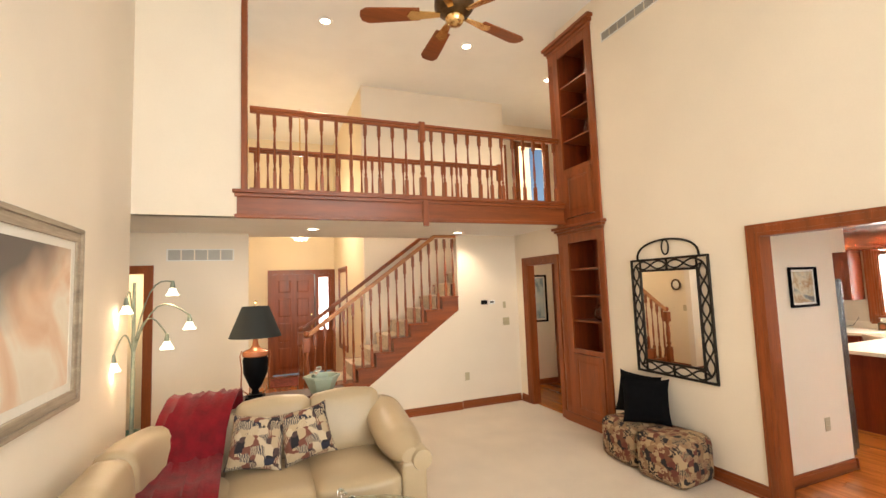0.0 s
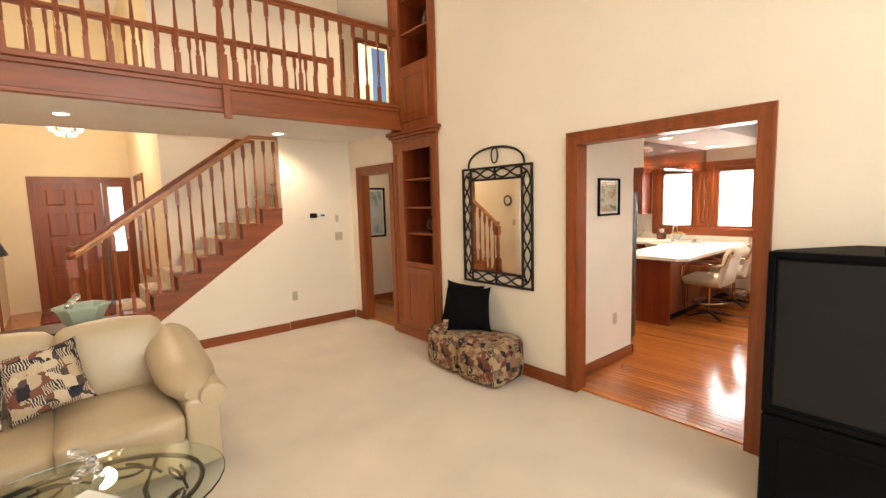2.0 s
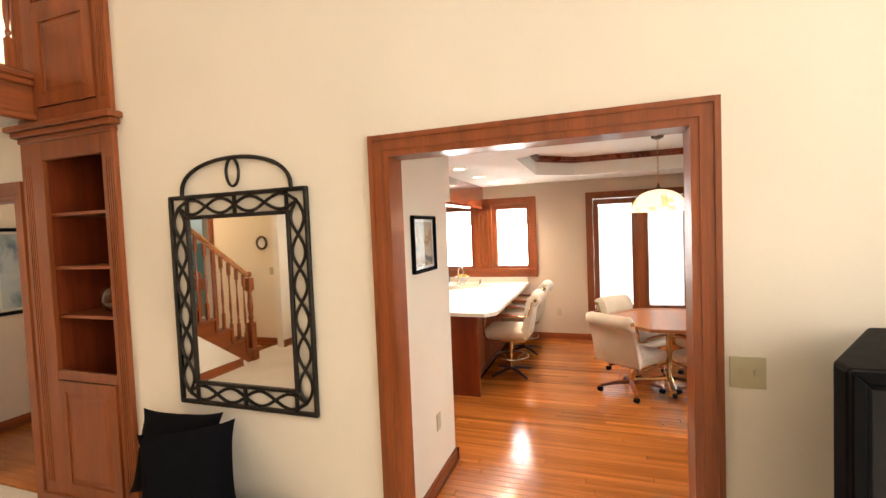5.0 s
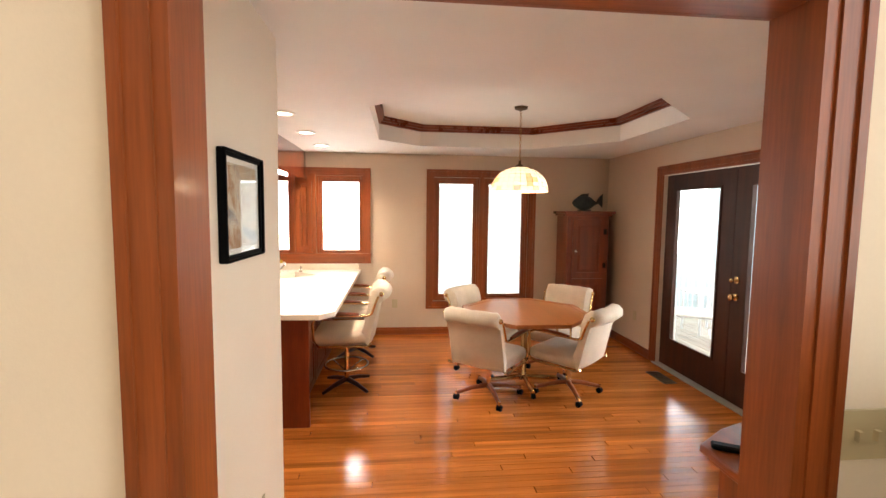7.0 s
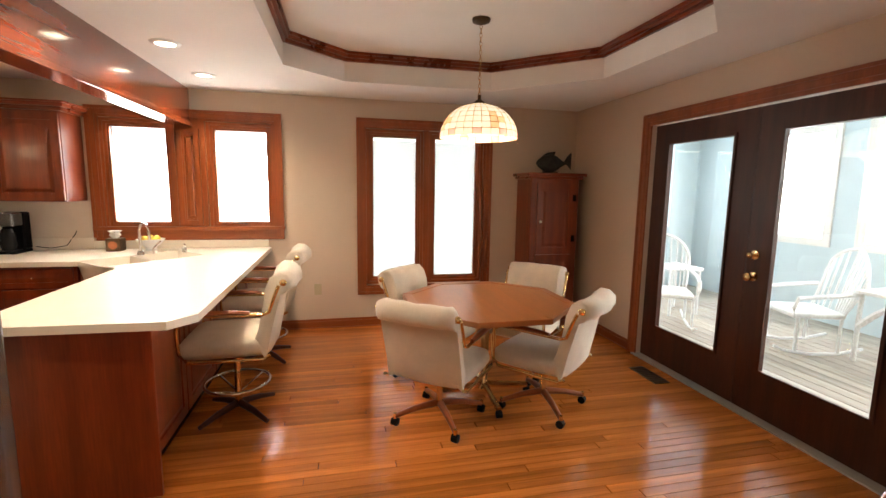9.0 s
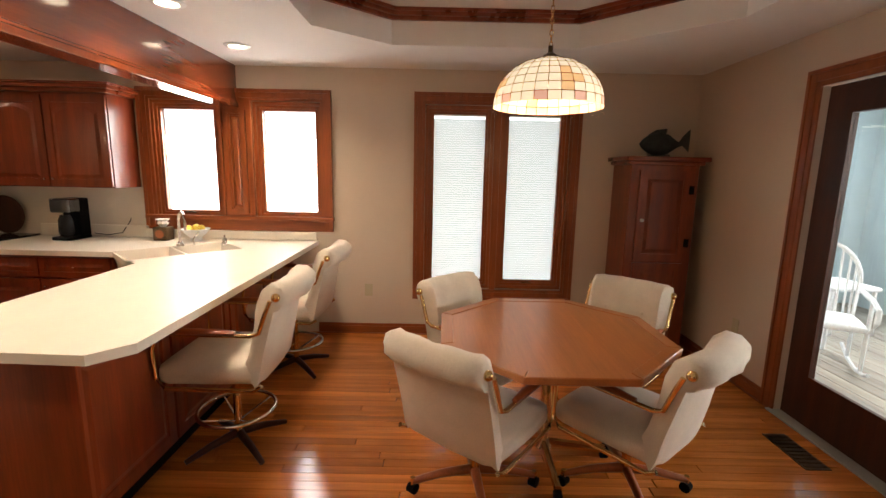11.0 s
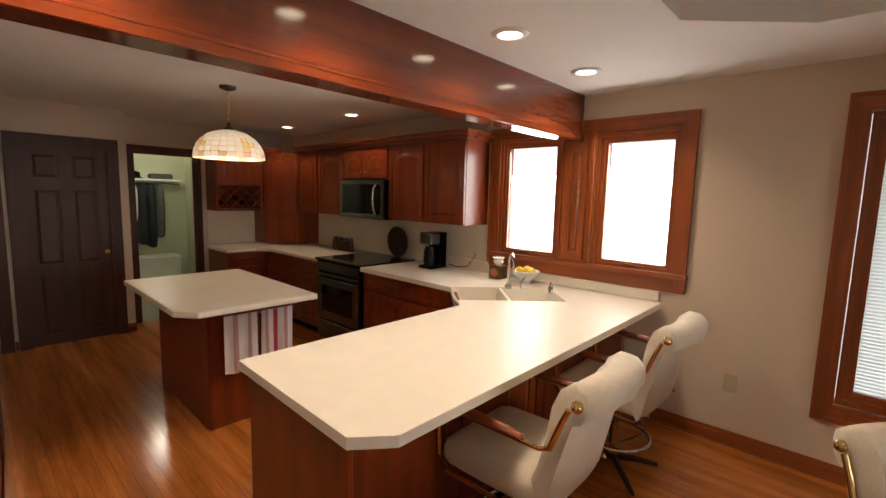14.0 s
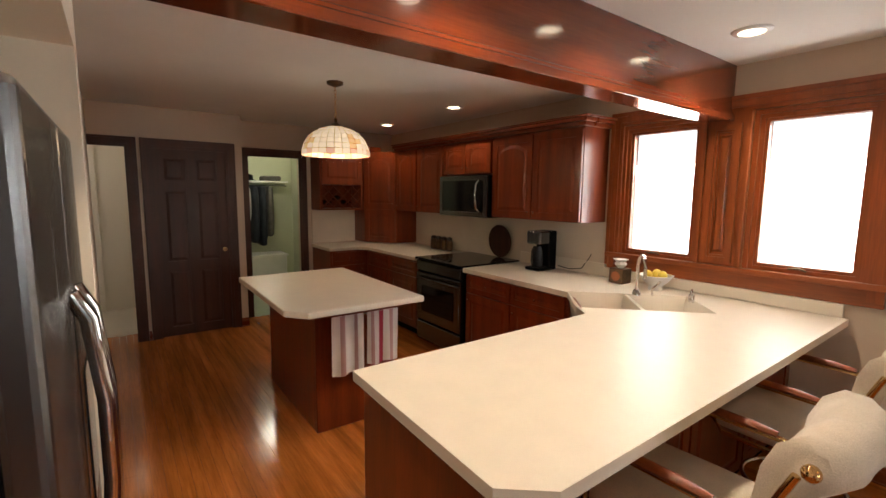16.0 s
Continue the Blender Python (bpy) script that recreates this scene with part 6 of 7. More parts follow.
part("range_side_slab", slab([(8.81, 6.27), (9.558, 6.27), (9.558, 8.12), (8.33, 8.12), (8.33, 7.48), (8.70, 7.48), (8.81, 7.37)]), "solid", ct, bevel=0.008, seg=2)
part("backsplash", Geo().box(9.56, 9.578, 2.90, 4.46, 0.912, 0.988).box(9.56, 9.578, 4.46, 5.44, 0.912, 1.02), "solid", ct, bevel=0.003)
struct("wall_backsplash", Geo().box(9.578, 9.5985, 4.47, 8.14, 0.92, 1.37).box(8.36, 9.57, 8.13, 8.1485, 0.92, 1.37), "splash", "cream laminate backsplash", "backsplash")

# ---- faucet and sink things ----
t = thing("faucet", (9.05, 3.78, 0.912), "chrome gooseneck kitchen faucet with side lever", "faucet")
fx, fy = 9.12, 3.90
part("base", Geo().lathe([(0.03, 0.912), (0.028, 0.93), (0.018, 0.95)], fx, fy, 14), "chrome", t, smooth=True)
part("spout", Geo().tube([(fx, fy, 0.94), (fx, fy, 1.13), (fx - 0.02, fy - 0.02, 1.18), (fx - 0.06, fy - 0.06, 1.20), (fx - 0.10, fy - 0.10, 1.18), (fx - 0.12, fy - 0.12, 1.12), (fx - 0.12, fy - 0.12, 1.06)], 0.012, 8), "chrome", t, smooth=True)
part("lever", Geo().tube([(fx + 0.06, fy - 0.08, 0.914), (fx + 0.05, fy - 0.08, 0.96), (fx + 0.0, fy - 0.16, 1.03)], 0.008, 6), "chrome", t, smooth=True)
t = thing("soap_dispenser", (9.22, 3.58, 0.912), "small chrome soap dispenser by the sink", "soap dispenser")
part("body", Geo().lathe([(0.018, 0.912), (0.018, 0.96), (0.008, 0.97), (0.008, 0.995)], 9.22, 3.58, 10), "chrome", t, smooth=True)
part("nozzle", Geo().tube([(9.22, 3.58, 0.99), (9.16, 3.55, 0.985)], 0.006), "chrome", t)
t = thing("tissue_box", (9.42, 4.22, 0.912), "tissue box printed with an orange flower", "tissue box")
part("box", Geo().box(9.36, 9.48, 4.16, 4.28, 0.912, 1.03), "bronze", t, bevel=0.004)
part("flower", Geo(facing((9.359, 4.22, 0.97), (0, 1, 0), (-1, 0, 0))).prism([(0.038 * math.cos(a * math.pi / 6), 0.038 * math.sin(a * math.pi / 6)) for a in range(12)], 0, 0.002), "urn_red", t)
part("tissue", Geo(lambda a, b, c: (9.42 + a, 4.22 + b, 1.03 + c)).lathe([(0.02, 0), (0.05, 0.03), (0.035, 0.05), (0.06, 0.07)], 0, 0, 7), "paper", t)
t = thing("fruit_bowl", (9.42, 3.92, 0.912), "white openwork fruit bowl with lemons", "bowl")
part("bowl", Geo(lambda a, b, c: (9.40 + a, 3.92 + b, 0.912 + c)).lathe([(0.05, 0), (0.045, 0.03), (0.08, 0.06), (0.12, 0.11), (0.115, 0.112), (0.075, 0.068), (0.02, 0.05)], 0, 0, 18), "white", t, smooth=True)
for a, b in ((0, 0), (0.05, 0.02), (-0.04, 0.04), (0.0, -0.05)):
    whole("lemon", Geo().ball((9.40 + a, 3.92 + b, 1.025), 0.033, 10, 6), "yellow_fruit", "yellow lemon in the white bowl", "fruit", "lemons", smooth=True)
t = thing("coffee_maker", (9.38, 5.0, 0.912), "black coffee maker with a steel band", "coffee maker")
part("base", Geo().box(9.26, 9.50, 4.92, 5.09, 0.912, 0.94), "matte_black", t, bevel=0.008)
part("tower", Geo().box(9.40, 9.50, 4.92, 5.09, 0.94, 1.27), "matte_black", t, bevel=0.01)
part("brew_head", Geo().box(9.27, 9.40, 4.92, 5.09, 1.15, 1.27), "steel", t, bevel=0.012)
part("carafe", Geo().lathe([(0.05, 0.942), (0.062, 0.98), (0.058, 1.08), (0.04, 1.13)], 9.335, 5.005, 16), "black", t, smooth=True)
part("cord", Geo().tube([(9.50, 4.90, 0.95), (9.53, 4.80, 0.93), (9.55, 4.68, 0.95), (9.575, 4.62, 1.05), (9.59, 4.585, 1.14)], 0.004, 6), "matte_black", t)
t = thing("round_tray", (9.50, 5.78, 1.07), "round dark tray leaning on the backsplash behind the range", "tray")
part("disc", Geo(lambda a, b, c: (9.545 - c + 0.0 + 0.12 * (-b) * 0.3, 5.72 + a, 1.10 + b)).lathe([(0.165, 0), (0.175, 0.012), (0.15, 0.008), (0.001, 0.006)], 0, 0, 28), "dark_z", t)
for k in range(4):
    t = thing("spice_jar", (9.45, 6.50 + k * 0.11, 0.912), "small glass jar with a dark lid on the counter", "jar", "counter jars")
    part("jar", Geo().lathe([(0.035, 0.912), (0.04, 0.93), (0.04, 1.02), (0.03, 1.04)], 9.45, 6.50 + k * 0.11, 12), "bronze", t, smooth=True)
    part("lid", Geo().lathe([(0.034, 1.04), (0.034, 1.07), (0.01, 1.08)], 9.45, 6.50 + k * 0.11, 12), "steel", t)

# ---- range and microwave ----
t = thing("range", (9.2, 5.85, 0), "stainless and black electric range with glass cooktop", "stove")
part("body", Geo().box(8.84, 9.57, 5.465, 6.245, 0.03, 0.90), "matte_black", t)
part("cooktop", Geo().box(8.80, 9.57, 5.455, 6.255, 0.90, 0.925), "black", t, bevel=0.006)
tf = facing((8.84, 0, 0), (0, 1, 0), (-1, 0, 0))
d = part("oven_door", Geo(tf).box(5.48, 6.23, 0.26, 0.77, 0, 0.03), "steel", t, bevel=0.006)
part("oven_window", Geo(tf).box(5.58, 6.13, 0.36, 0.64, 0.03, 0.034), "black", d)
part("oven_handle", Geo(tf).tube([(5.52, 0.71, 0.03), (5.54, 0.72, 0.065), (6.17, 0.72, 0.065), (6.19, 0.71, 0.03)], 0.012, 8), "steel", d, smooth=True)
part("control_panel", Geo(tf).box(5.48, 6.23, 0.79, 0.895, 0, 0.03), "steel", t, bevel=0.005)
part("drawer", Geo(tf).box(5.48, 6.23, 0.05, 0.24, 0, 0.03), "steel", t, bevel=0.006)
t = thing("microwave", (9.4, 5.97, 1.35), "stainless over-range microwave with black glass door", "microwave")
part("body", Geo().box(9.22, 9.597, 5.575, 6.365, 1.36, 1.785), "matte_black", t)
tf = facing((9.22, 0, 0), (0, 1, 0), (-1, 0, 0))
part("front", Geo(tf).ring(5.575, 6.365, 1.36, 1.785, [(0, 0.05, 0, 0.02)]), "steel", t, bevel=0.003)
part("glass_door", Geo(tf).box(5.625, 6.315, 1.41, 1.735, 0, 0.014), "black", t)
part("handle", Geo(tf).tube([(5.70, 1.42, 0.014), (5.70, 1.46, 0.05), (5.70, 1.58, 0.062), (5.70, 1.69, 0.05), (5.70, 1.73, 0.014)], 0.011, 8), "chrome", t, smooth=True)

# ---- island ----
t = thing("kitchen_island", (7.5, 5.6, 0), "dark cherry kitchen island with cream top", "kitchen island")
part("body", Geo().box(7.22, 7.80, 4.96, 6.02, 0.013, 0.87), "cherry_z", t, bevel=0.003)
part("worktop", slab([(6.985, 4.82), (7.085, 4.69), (7.88, 4.69), (7.90, 6.08), (7.00, 6.06)]), "solid", t, "cream solid-surface top with clipped corner", bevel=0.008, seg=2)
part("apron", Geo().box(7.18, 7.84, 4.92, 6.05, 0.80, 0.87), "cherry_x", t, bevel=0.004)
part("towel_bar", Geo().tube([(7.29, 4.87, 0.80), (7.77, 4.87, 0.80)], 0.008), "chrome", t)


def towel(x0, x1, bottom, stripes, label, seed):
    tt = thing("dish_towel", ((x0 + x1) / 2, 4.86, bottom), label, "towel", "dish towels")

    def strip(a, b, off):
        g = Geo()
        n, m = max(4, int((b - a) / 0.012)), 8
        vs = []
        for s in (-1, 1):
            for j in range(m + 1):
                for i in range(n + 1):
                    x = a + (b - a) * i / n
                    z = 0.812 + (bottom - 0.812) * j / m
                    vs.append((x, 4.858 + 0.012 * math.sin((x - x0) * 55 + seed) * j / m + s * 0.003 - off, z + 0.006 * math.sin(x * 40 + seed) * j / m))
        k = (n + 1) * (m + 1)
        for s in range(2):
            g.add([], [])
        fs = [(s * k + j * (n + 1) + i, s * k + j * (n + 1) + i + 1, s * k + (j + 1) * (n + 1) + i + 1, s * k + (j + 1) * (n + 1) + i) for s in (0, 1) for j in range(m) for i in range(n)]
        return g.add(vs, fs)
    part("cloth", strip(x0, x1, 0), "towel", tt, smooth=True)
    for a, b, mt in stripes:
        part("stripe", strip(x0 + (x1 - x0) * a, x0 + (x1 - x0) * b, 0.0025), mt, tt, smooth=True)


towel(7.29, 7.51, 0.42, [(0.25, 0.4, "towel_pink"), (0.7, 0.8, "towel_pink")], "white dish towel with rose stripes hanging on the island", 0.3)
towel(7.54, 7.77, 0.45, [(0.1, 0.2, "towel_pink"), (0.36, 0.50, "towel_red"), (0.7, 0.82, "towel_pink")], "white dish towel with red stripes hanging on the island", 2.0)


# ---- refrigerator ----
t = thing("refrigerator", (5.75, 3.53, 0), "stainless side-by-side refrigerator with curved handles", "refrigerator")
part("body", Geo().box(5.425, 6.075, 3.07, 3.99, 0.02, 1.74), "steel", t, bevel=0.005)
for nm, a, b, hy in (("freezer_door", 3.585, 3.985, 3.64), ("fridge_door", 3.075, 3.575, 3.53)):
    d = part(nm, Geo().box(6.080, 6.145, a, b, 0.06, 1.75), "steel", t, bevel=0.018, seg=3)
    part("handle", Geo().tube([(6.145, hy, 0.55), (6.175, hy, 0.62), (6.195, hy, 0.9), (6.195, hy, 1.1), (6.175, hy, 1.3), (6.145, hy, 1.36)], 0.019, 8), "chrome", d, smooth=True)
part("dispenser", Geo().box(6.143, 6.149, 3.70, 3.92, 0.75, 1.12), "black", t, "black water dispenser", bevel=0.002)
part("hinge_cover", Geo().box(5.995, 6.105, 3.90, 3.98, 1.75, 1.775), "matte_black", t, bevel=0.004)

# ---- pantry door, laundry, den ----
t = thing("door_4", (6.92, 7.8, 0), "closed six-panel dark wood pantry door", "door", kind="structure")
panels(t, W_DOOR, 6.56, 7.27, 0.015, 2.045, 2, [0.9, 1.1, 0.35], "dark_z", 0.04, -0.02, 0.10)
part("door_knob", Geo(W_DOOR).tube([(7.21, 0.95, -0.02), (7.21, 0.95, 0.02)], 0.012).tube([(7.21, 0.95, 0.02), (7.21, 0.95, 0.05)], 0.026), "brass", t, "brass knob")
t = thing("coat_rack", (7.9, 10.1, 1.75), "white shelf with hanging dark coats in the laundry room", "coat rack")
part("shelf", Geo().box(7.75, 8.6, 9.90, 10.2, 1.75, 1.78), "white", t)
part("rod", Geo().tube([(7.75, 10.0, 1.70), (8.6, 10.0, 1.70)], 0.012), "chrome", t)
for i, (x, mt, ln) in enumerate(((7.93, "towel", 0.55), (8.05, "coat_dark", 0.9), (8.17, "coat_dark", 0.95), (8.28, "coat_grey", 0.8))):
    whole("coat", moved(soft_block(0.10, 0.40, ln, 0.02, 6, 0.04), pose(x, 9.99, 1.68 - ln)), mt, "coat hanging on the laundry rod", "coat", "hanging coats", smooth=True)
whole("folded_hat", Geo(lambda a, b, c: (8.0 + a, 10.02 + b, 1.78 + c)).lathe([(0.13, 0), (0.08, 0.02), (0.07, 0.09), (0.02, 0.11)], 0, 0, 14), "matte_black", "dark hat on the laundry shelf", "hat", smooth=True)
whole("folded_cloth", Geo().box(8.2, 8.5, 9.93, 10.15, 1.78, 1.86), "coat_grey", "folded dark cloth on the shelf", "cloth", bevel=0.02)
t = thing("storage_bench", (8.0, 9.9, 0), "white storage bench under the coats", "bench")
part("body", Geo().box(7.55, 8.5, 9.75, 10.19, 0.1, 0.55), "white", t, bevel=0.01)
part("top", Geo().box(7.53, 8.52, 9.73, 10.19, 0.55, 0.58), "white", t, bevel=0.006)
part("plinth", Geo().box(7.58, 8.47, 9.79, 10.18, 0.001, 0.1), "matte_black", t)


# ---- leaded glass pendants ----
def pendant(X, Y, ZB, R, ceil, label):
    t = thing("pendant_lamp", (X, Y, ZB), label, "pendant lamp", "leaded glass pendants")
    H_ = R * 0.86

    def rz(s):
        a = s * math.pi / 2
        return R * math.cos(a) ** 0.9 + 0.02 * 0, ZB + 0.04 + H_ * math.sin(a)
    rows_, cols_ = 8, 28
    for i in range(rows_):
        for k in range(cols_):
            s0, s1 = i / rows_ * 0.93, (i + 0.93) / rows_ * 0.93
            vs = []
            for s, kk in ((s0, k + 0.03), (s0, k + 0.97), (s1, k + 0.97), (s1, k + 0.03)):
                r, z = rz(s)
                a = 2 * math.pi * kk / cols_
                vs.append((X + r * math.cos(a), Y + r * math.sin(a), z))
            mt = "tshade_pink" if i == 0 and k % 3 == 0 else "tshade_amber" if (i == 2 and k % 7 in (0, 1)) or (i in (1, 3) and k % 7 == 0) else "tshade"
            part("glass_piece", Geo().add(vs, [(0, 1, 2, 3)]), mt, t)
    g = Geo()
    for k in range(cols_):
        a0 = 2 * math.pi * k / cols_
        vs = [(X + R * math.cos(a0 + 2 * math.pi / cols_ * f) * 1.0, Y + R * math.sin(a0 + 2 * math.pi / cols_ * f), ZB + 0.04 - (0.035 if 0 < f < 1 else 0) * (1 if k % 2 else 0.6)) for f in (0.03, 0.3, 0.7, 0.97)]
        part("scallop", Geo().add(vs, [(0, 1, 2, 3)]), "tshade_pink" if k % 2 else "tshade", t)
    for i in range(1, rows_ + 1):
        r, z = rz(i / rows_ * 0.93 - 0.004)
        g.tube([(X + r * math.cos(a * math.pi / 14), Y + r * math.sin(a * math.pi / 14), z) for a in range(28)], 0.0022, 4, True)
    for k in range(cols_):
        a = 2 * math.pi * k / cols_
        g.tube([(X + rz(s / 8 * 0.93)[0] * math.cos(a), Y + rz(s / 8 * 0.93)[0] * math.sin(a), rz(s / 8 * 0.93)[1]) for s in range(9)], 0.0022, 4)
    part("leading", g, "bronze", t)
    part("cap", Geo().lathe([(R * 0.2, ZB + H_ + 0.02), (R * 0.15, ZB + H_ + 0.05), (0.012, ZB + H_ + 0.07), (0.012, ZB + H_ + 0.1)], X, Y, 14), "bronze", t, smooth=True)
    n = int((ceil - 0.03 - ZB - H_ - 0.09) / 0.028)
    for i in range(n):
        z = ZB + H_ + 0.105 + i * 0.028
        d = (0.009, 0.0) if i % 2 else (0.0, 0.009)
        part("chain_link", Geo().tube([(X + d[0] * math.cos(a), Y + d[1] * math.cos(a), z + 0.018 * math.sin(a)) for a in (j * math.pi / 4 for j in range(8))], 0.0025, 4, True), "brass", t)
    part("canopy", Geo().lathe([(0.065, ceil), (0.06, ceil - 0.02), (0.02, ceil - 0.035)], X, Y, 18), "bronze", t, smooth=True)
    part("bulb", Geo().ball((X, Y, ZB + 0.12), 0.035, 10, 6), "bulb", t)
    lamp("POINT", (X, Y, ZB + 0.05), 14, WARM, 0.05)


pendant(7.82, 1.21, 1.85, 0.275, KC + 0.24, "domed leaded glass pendant over the table, cream and amber, lit")
pendant(7.68, 5.66, 1.845, 0.265, KC, "domed leaded glass pendant over the kitchen island, lit")

# ---- dining table ----
TX, TY = 7.72, 1.15
t = thing("dining_table", (TX, TY, 0), "octagonal reddish wood pedestal table with brass column", "table")


def octagon(r):
    return [(TX + r * math.cos(radians(22.5 + 45 * k)), TY + r * math.sin(radians(22.5 + 45 * k))) for k in range(8)]


part("tabletop", Geo().prism(octagon(0.60), 0.722, 0.749), "table", t, bevel=0.004)
for k in range(8):
    o, i_ = octagon(0.625), octagon(0.555)
    part("edge_board", Geo().prism([o[k], o[(k + 1) % 8], i_[(k + 1) % 8], i_[k]], 0.718, 0.753), "table", t, bevel=0.004)
part("column", Geo().lathe([(0.09, 0.715), (0.03, 0.70), (0.026, 0.12), (0.05, 0.08)], TX, TY, 16), "brass", t, smooth=True)
for k in range(4):
    a = radians(45 * 0 + 90 * k)
    lg = part("leg", Geo().tube([(TX + 0.03 * math.cos(a), TY + 0.03 * math.sin(a), 0.10), (TX + 0.34 * math.cos(a), TY + 0.34 * math.sin(a), 0.065)], 0.02, 8, flat=1.3), "brass", t)
    part("caster", Geo(lambda p, q, r_: (TX + 0.34 * math.cos(a) + p, TY + 0.34 * math.sin(a) + r_, 0.036 + q)).lathe([(0.006, -0.02), (0.024, -0.018), (0.024, 0.018), (0.006, 0.02)], 0, 0, 12), "matte_black", lg)


# ---- chairs and stools, built at the origin facing +x ----
def seat_unit(t, h, brass):
    """Seat, rolled back, brass side loops with wooden arms; seat top at height h."""
    part("seat", moved(soft_block(0.52, 0.50, 0.12, 0.02, 8, 0.05), pose(0.02, 0, h - 0.12)), "cream_cloth", t, smooth=True)
    side = [(-0.20, h - 0.10), (-0.255, h - 0.06), (-0.285, h + 0.08), (-0.30, h + 0.22), (-0.315, h + 0.30), (-0.35, h + 0.365), (-0.385, h + 0.375), (-0.405, h + 0.345),
            (-0.395, h + 0.31), (-0.36, h + 0.30), (-0.345, h + 0.22)]
    g = Geo()
    n = 14
    top = [(-0.16, h - 0.04), (-0.195, h + 0.05), (-0.225, h + 0.18), (-0.245, h + 0.29), (-0.275, h + 0.365), (-0.325, h + 0.405), (-0.385, h + 0.40), (-0.425, h + 0.365), (-0.425, h + 0.32), (-0.395, h + 0.29),
           (-0.345, h + 0.28), (-0.315, h + 0.20), (-0.295, h + 0.06), (-0.27, h - 0.06), (-0.23, h - 0.11)]
    m = len(top)
    vs = []
    for i in range(n + 1):
        u = i / n * 2 - 1
        y = 0.255 * u
        edge = 1 - 0.5 * max(0, (abs(u) - 0.86) / 0.14) ** 2
        ctr = Vector((-0.29, h + 0.15))
        bow = 0.035 * u * u
        for x, z in top:
            mid_x = -0.20 - 0.15 * max(0, (z - h) / 0.4) - 0.05
            tuft = 0.012 * abs(math.sin(u * 4.7)) if z > h + 0.25 else 0.0
            vs.append((mid_x + (x - mid_x) * edge + bow + tuft * 0.6, y, z * 1.0 - (1 - edge) * 0.03 + tuft * 0.4))
    g.add(vs, [(i * m + k, i * m + (k + 1) % m, (i + 1) * m + (k + 1) % m, (i + 1) * m + k) for i in range(n) for k in range(m)] + [tuple(range(m)), tuple(n * m + k for k in range(m))])
    back = part("backrest", g, "cream_cloth", t, smooth=True)
    for y in (-0.12, 0.12):
        part("tufted_button", Geo(lambda p, q, r_: (-0.232 + r_ + 0.035 * (y / 0.255) ** 2, y + p, h + 0.22 + q)).ball((0, 0, 0), 0.013, 8, 5, 0.5), "cream_cloth", back)
    for s in (-1, 1):
        y = s * 0.272
        fr = part("side_loop", Geo().tube([(-0.30, y, h + 0.33), (-0.275, y, h + 0.27), (-0.24, y, h + 0.17), (-0.20, y, h + 0.155), (0.20, y, h + 0.165), (0.25, y, h + 0.14), (0.27, y, h + 0.08), (0.26, y, h - 0.06), (0.22, y, h - 0.115), (-0.20, y, h - 0.125), (-0.24, y, h - 0.10)], 0.011, 8), brass, t, smooth=True)
        part("armrest", Geo().tube([(-0.13, y, h + 0.17), (-0.05, y, h + 0.176), (0.12, y, h + 0.178), (0.19, y, h + 0.17)], [0.014, 0.02, 0.022, 0.016], 8, flat=0.8), "oak_x", fr, "reddish wooden armrest", smooth=True)
        part("back_boss", Geo().ball((-0.325, s * 0.262, h + 0.345), 0.022, 10, 6), brass, fr, smooth=True)
    part("seat_plate", Geo().box(-0.12, 0.12, -0.12, 0.12, h - 0.145, h - 0.12), "bronze", t)


def dining_chair():
    t = thing("dining_chair", (0, 0, 0), "cream tufted swivel armchair with brass frame on casters", "chair", "chairs round the table")
    seat_unit(t, 0.46, "brass")
    part("column", Geo().tube([(0, 0, 0.09), (0, 0, 0.32)], 0.022, 12), "brass", t, smooth=True)
    for k in range(4):
        a = radians(45 + 90 * k)
        c, s = math.cos(a), math.sin(a)
        lg = part("leg", Geo().tube([(0.02 * c, 0.02 * s, 0.125), (0.16 * c, 0.16 * s, 0.11), (0.30 * c, 0.30 * s, 0.075)], [0.024, 0.02, 0.016], 8), "oak_x", t, smooth=True)
        part("caster_stem", Geo().tube([(0.30 * c, 0.30 * s, 0.05), (0.30 * c, 0.30 * s, 0.095)], 0.013), "brass", lg)
        part("caster", Geo(lambda p, q, r_: (0.30 * c + p, 0.30 * s + r_, 0.039 + q)).lathe([(0.006, -0.022), (0.026, -0.02), (0.026, 0.02), (0.006, 0.022)], 0, 0, 12), "matte_black", lg)
    return t


def bar_stool():
    t = thing("bar_stool", (0, 0, 0), "cream upholstered swivel bar stool with brass frame and foot ring", "bar stool", "bar stools")
    seat_unit(t, 0.595, "brass")
    part("column", Geo().tube([(0, 0, 0.06), (0, 0, 0.465)], 0.021, 12), "brass", t, smooth=True)
    part("foot_ring", Geo().tube([(0.20 * math.cos(a * math.pi / 14), 0.20 * math.sin(a * math.pi / 14), 0.23) for a in range(28)], 0.011, 8, True), "chrome", t, smooth=True)
    for k in range(4):
        a = radians(45 + 90 * k)
        c, s = math.cos(a), math.sin(a)
        part("ring_spoke", Geo().tube([(0.02 * c, 0.02 * s, 0.16), (0.20 * c, 0.20 * s, 0.23)], 0.006), "chrome", t)
        part("leg", Geo().tube([(0.02 * c, 0.02 * s, 0.085), (0.15 * c, 0.15 * s, 0.065), (0.28 * c, 0.28 * s, 0.03)], [0.024, 0.02, 0.014], 8), "dark_z", t, smooth=True)
    return t


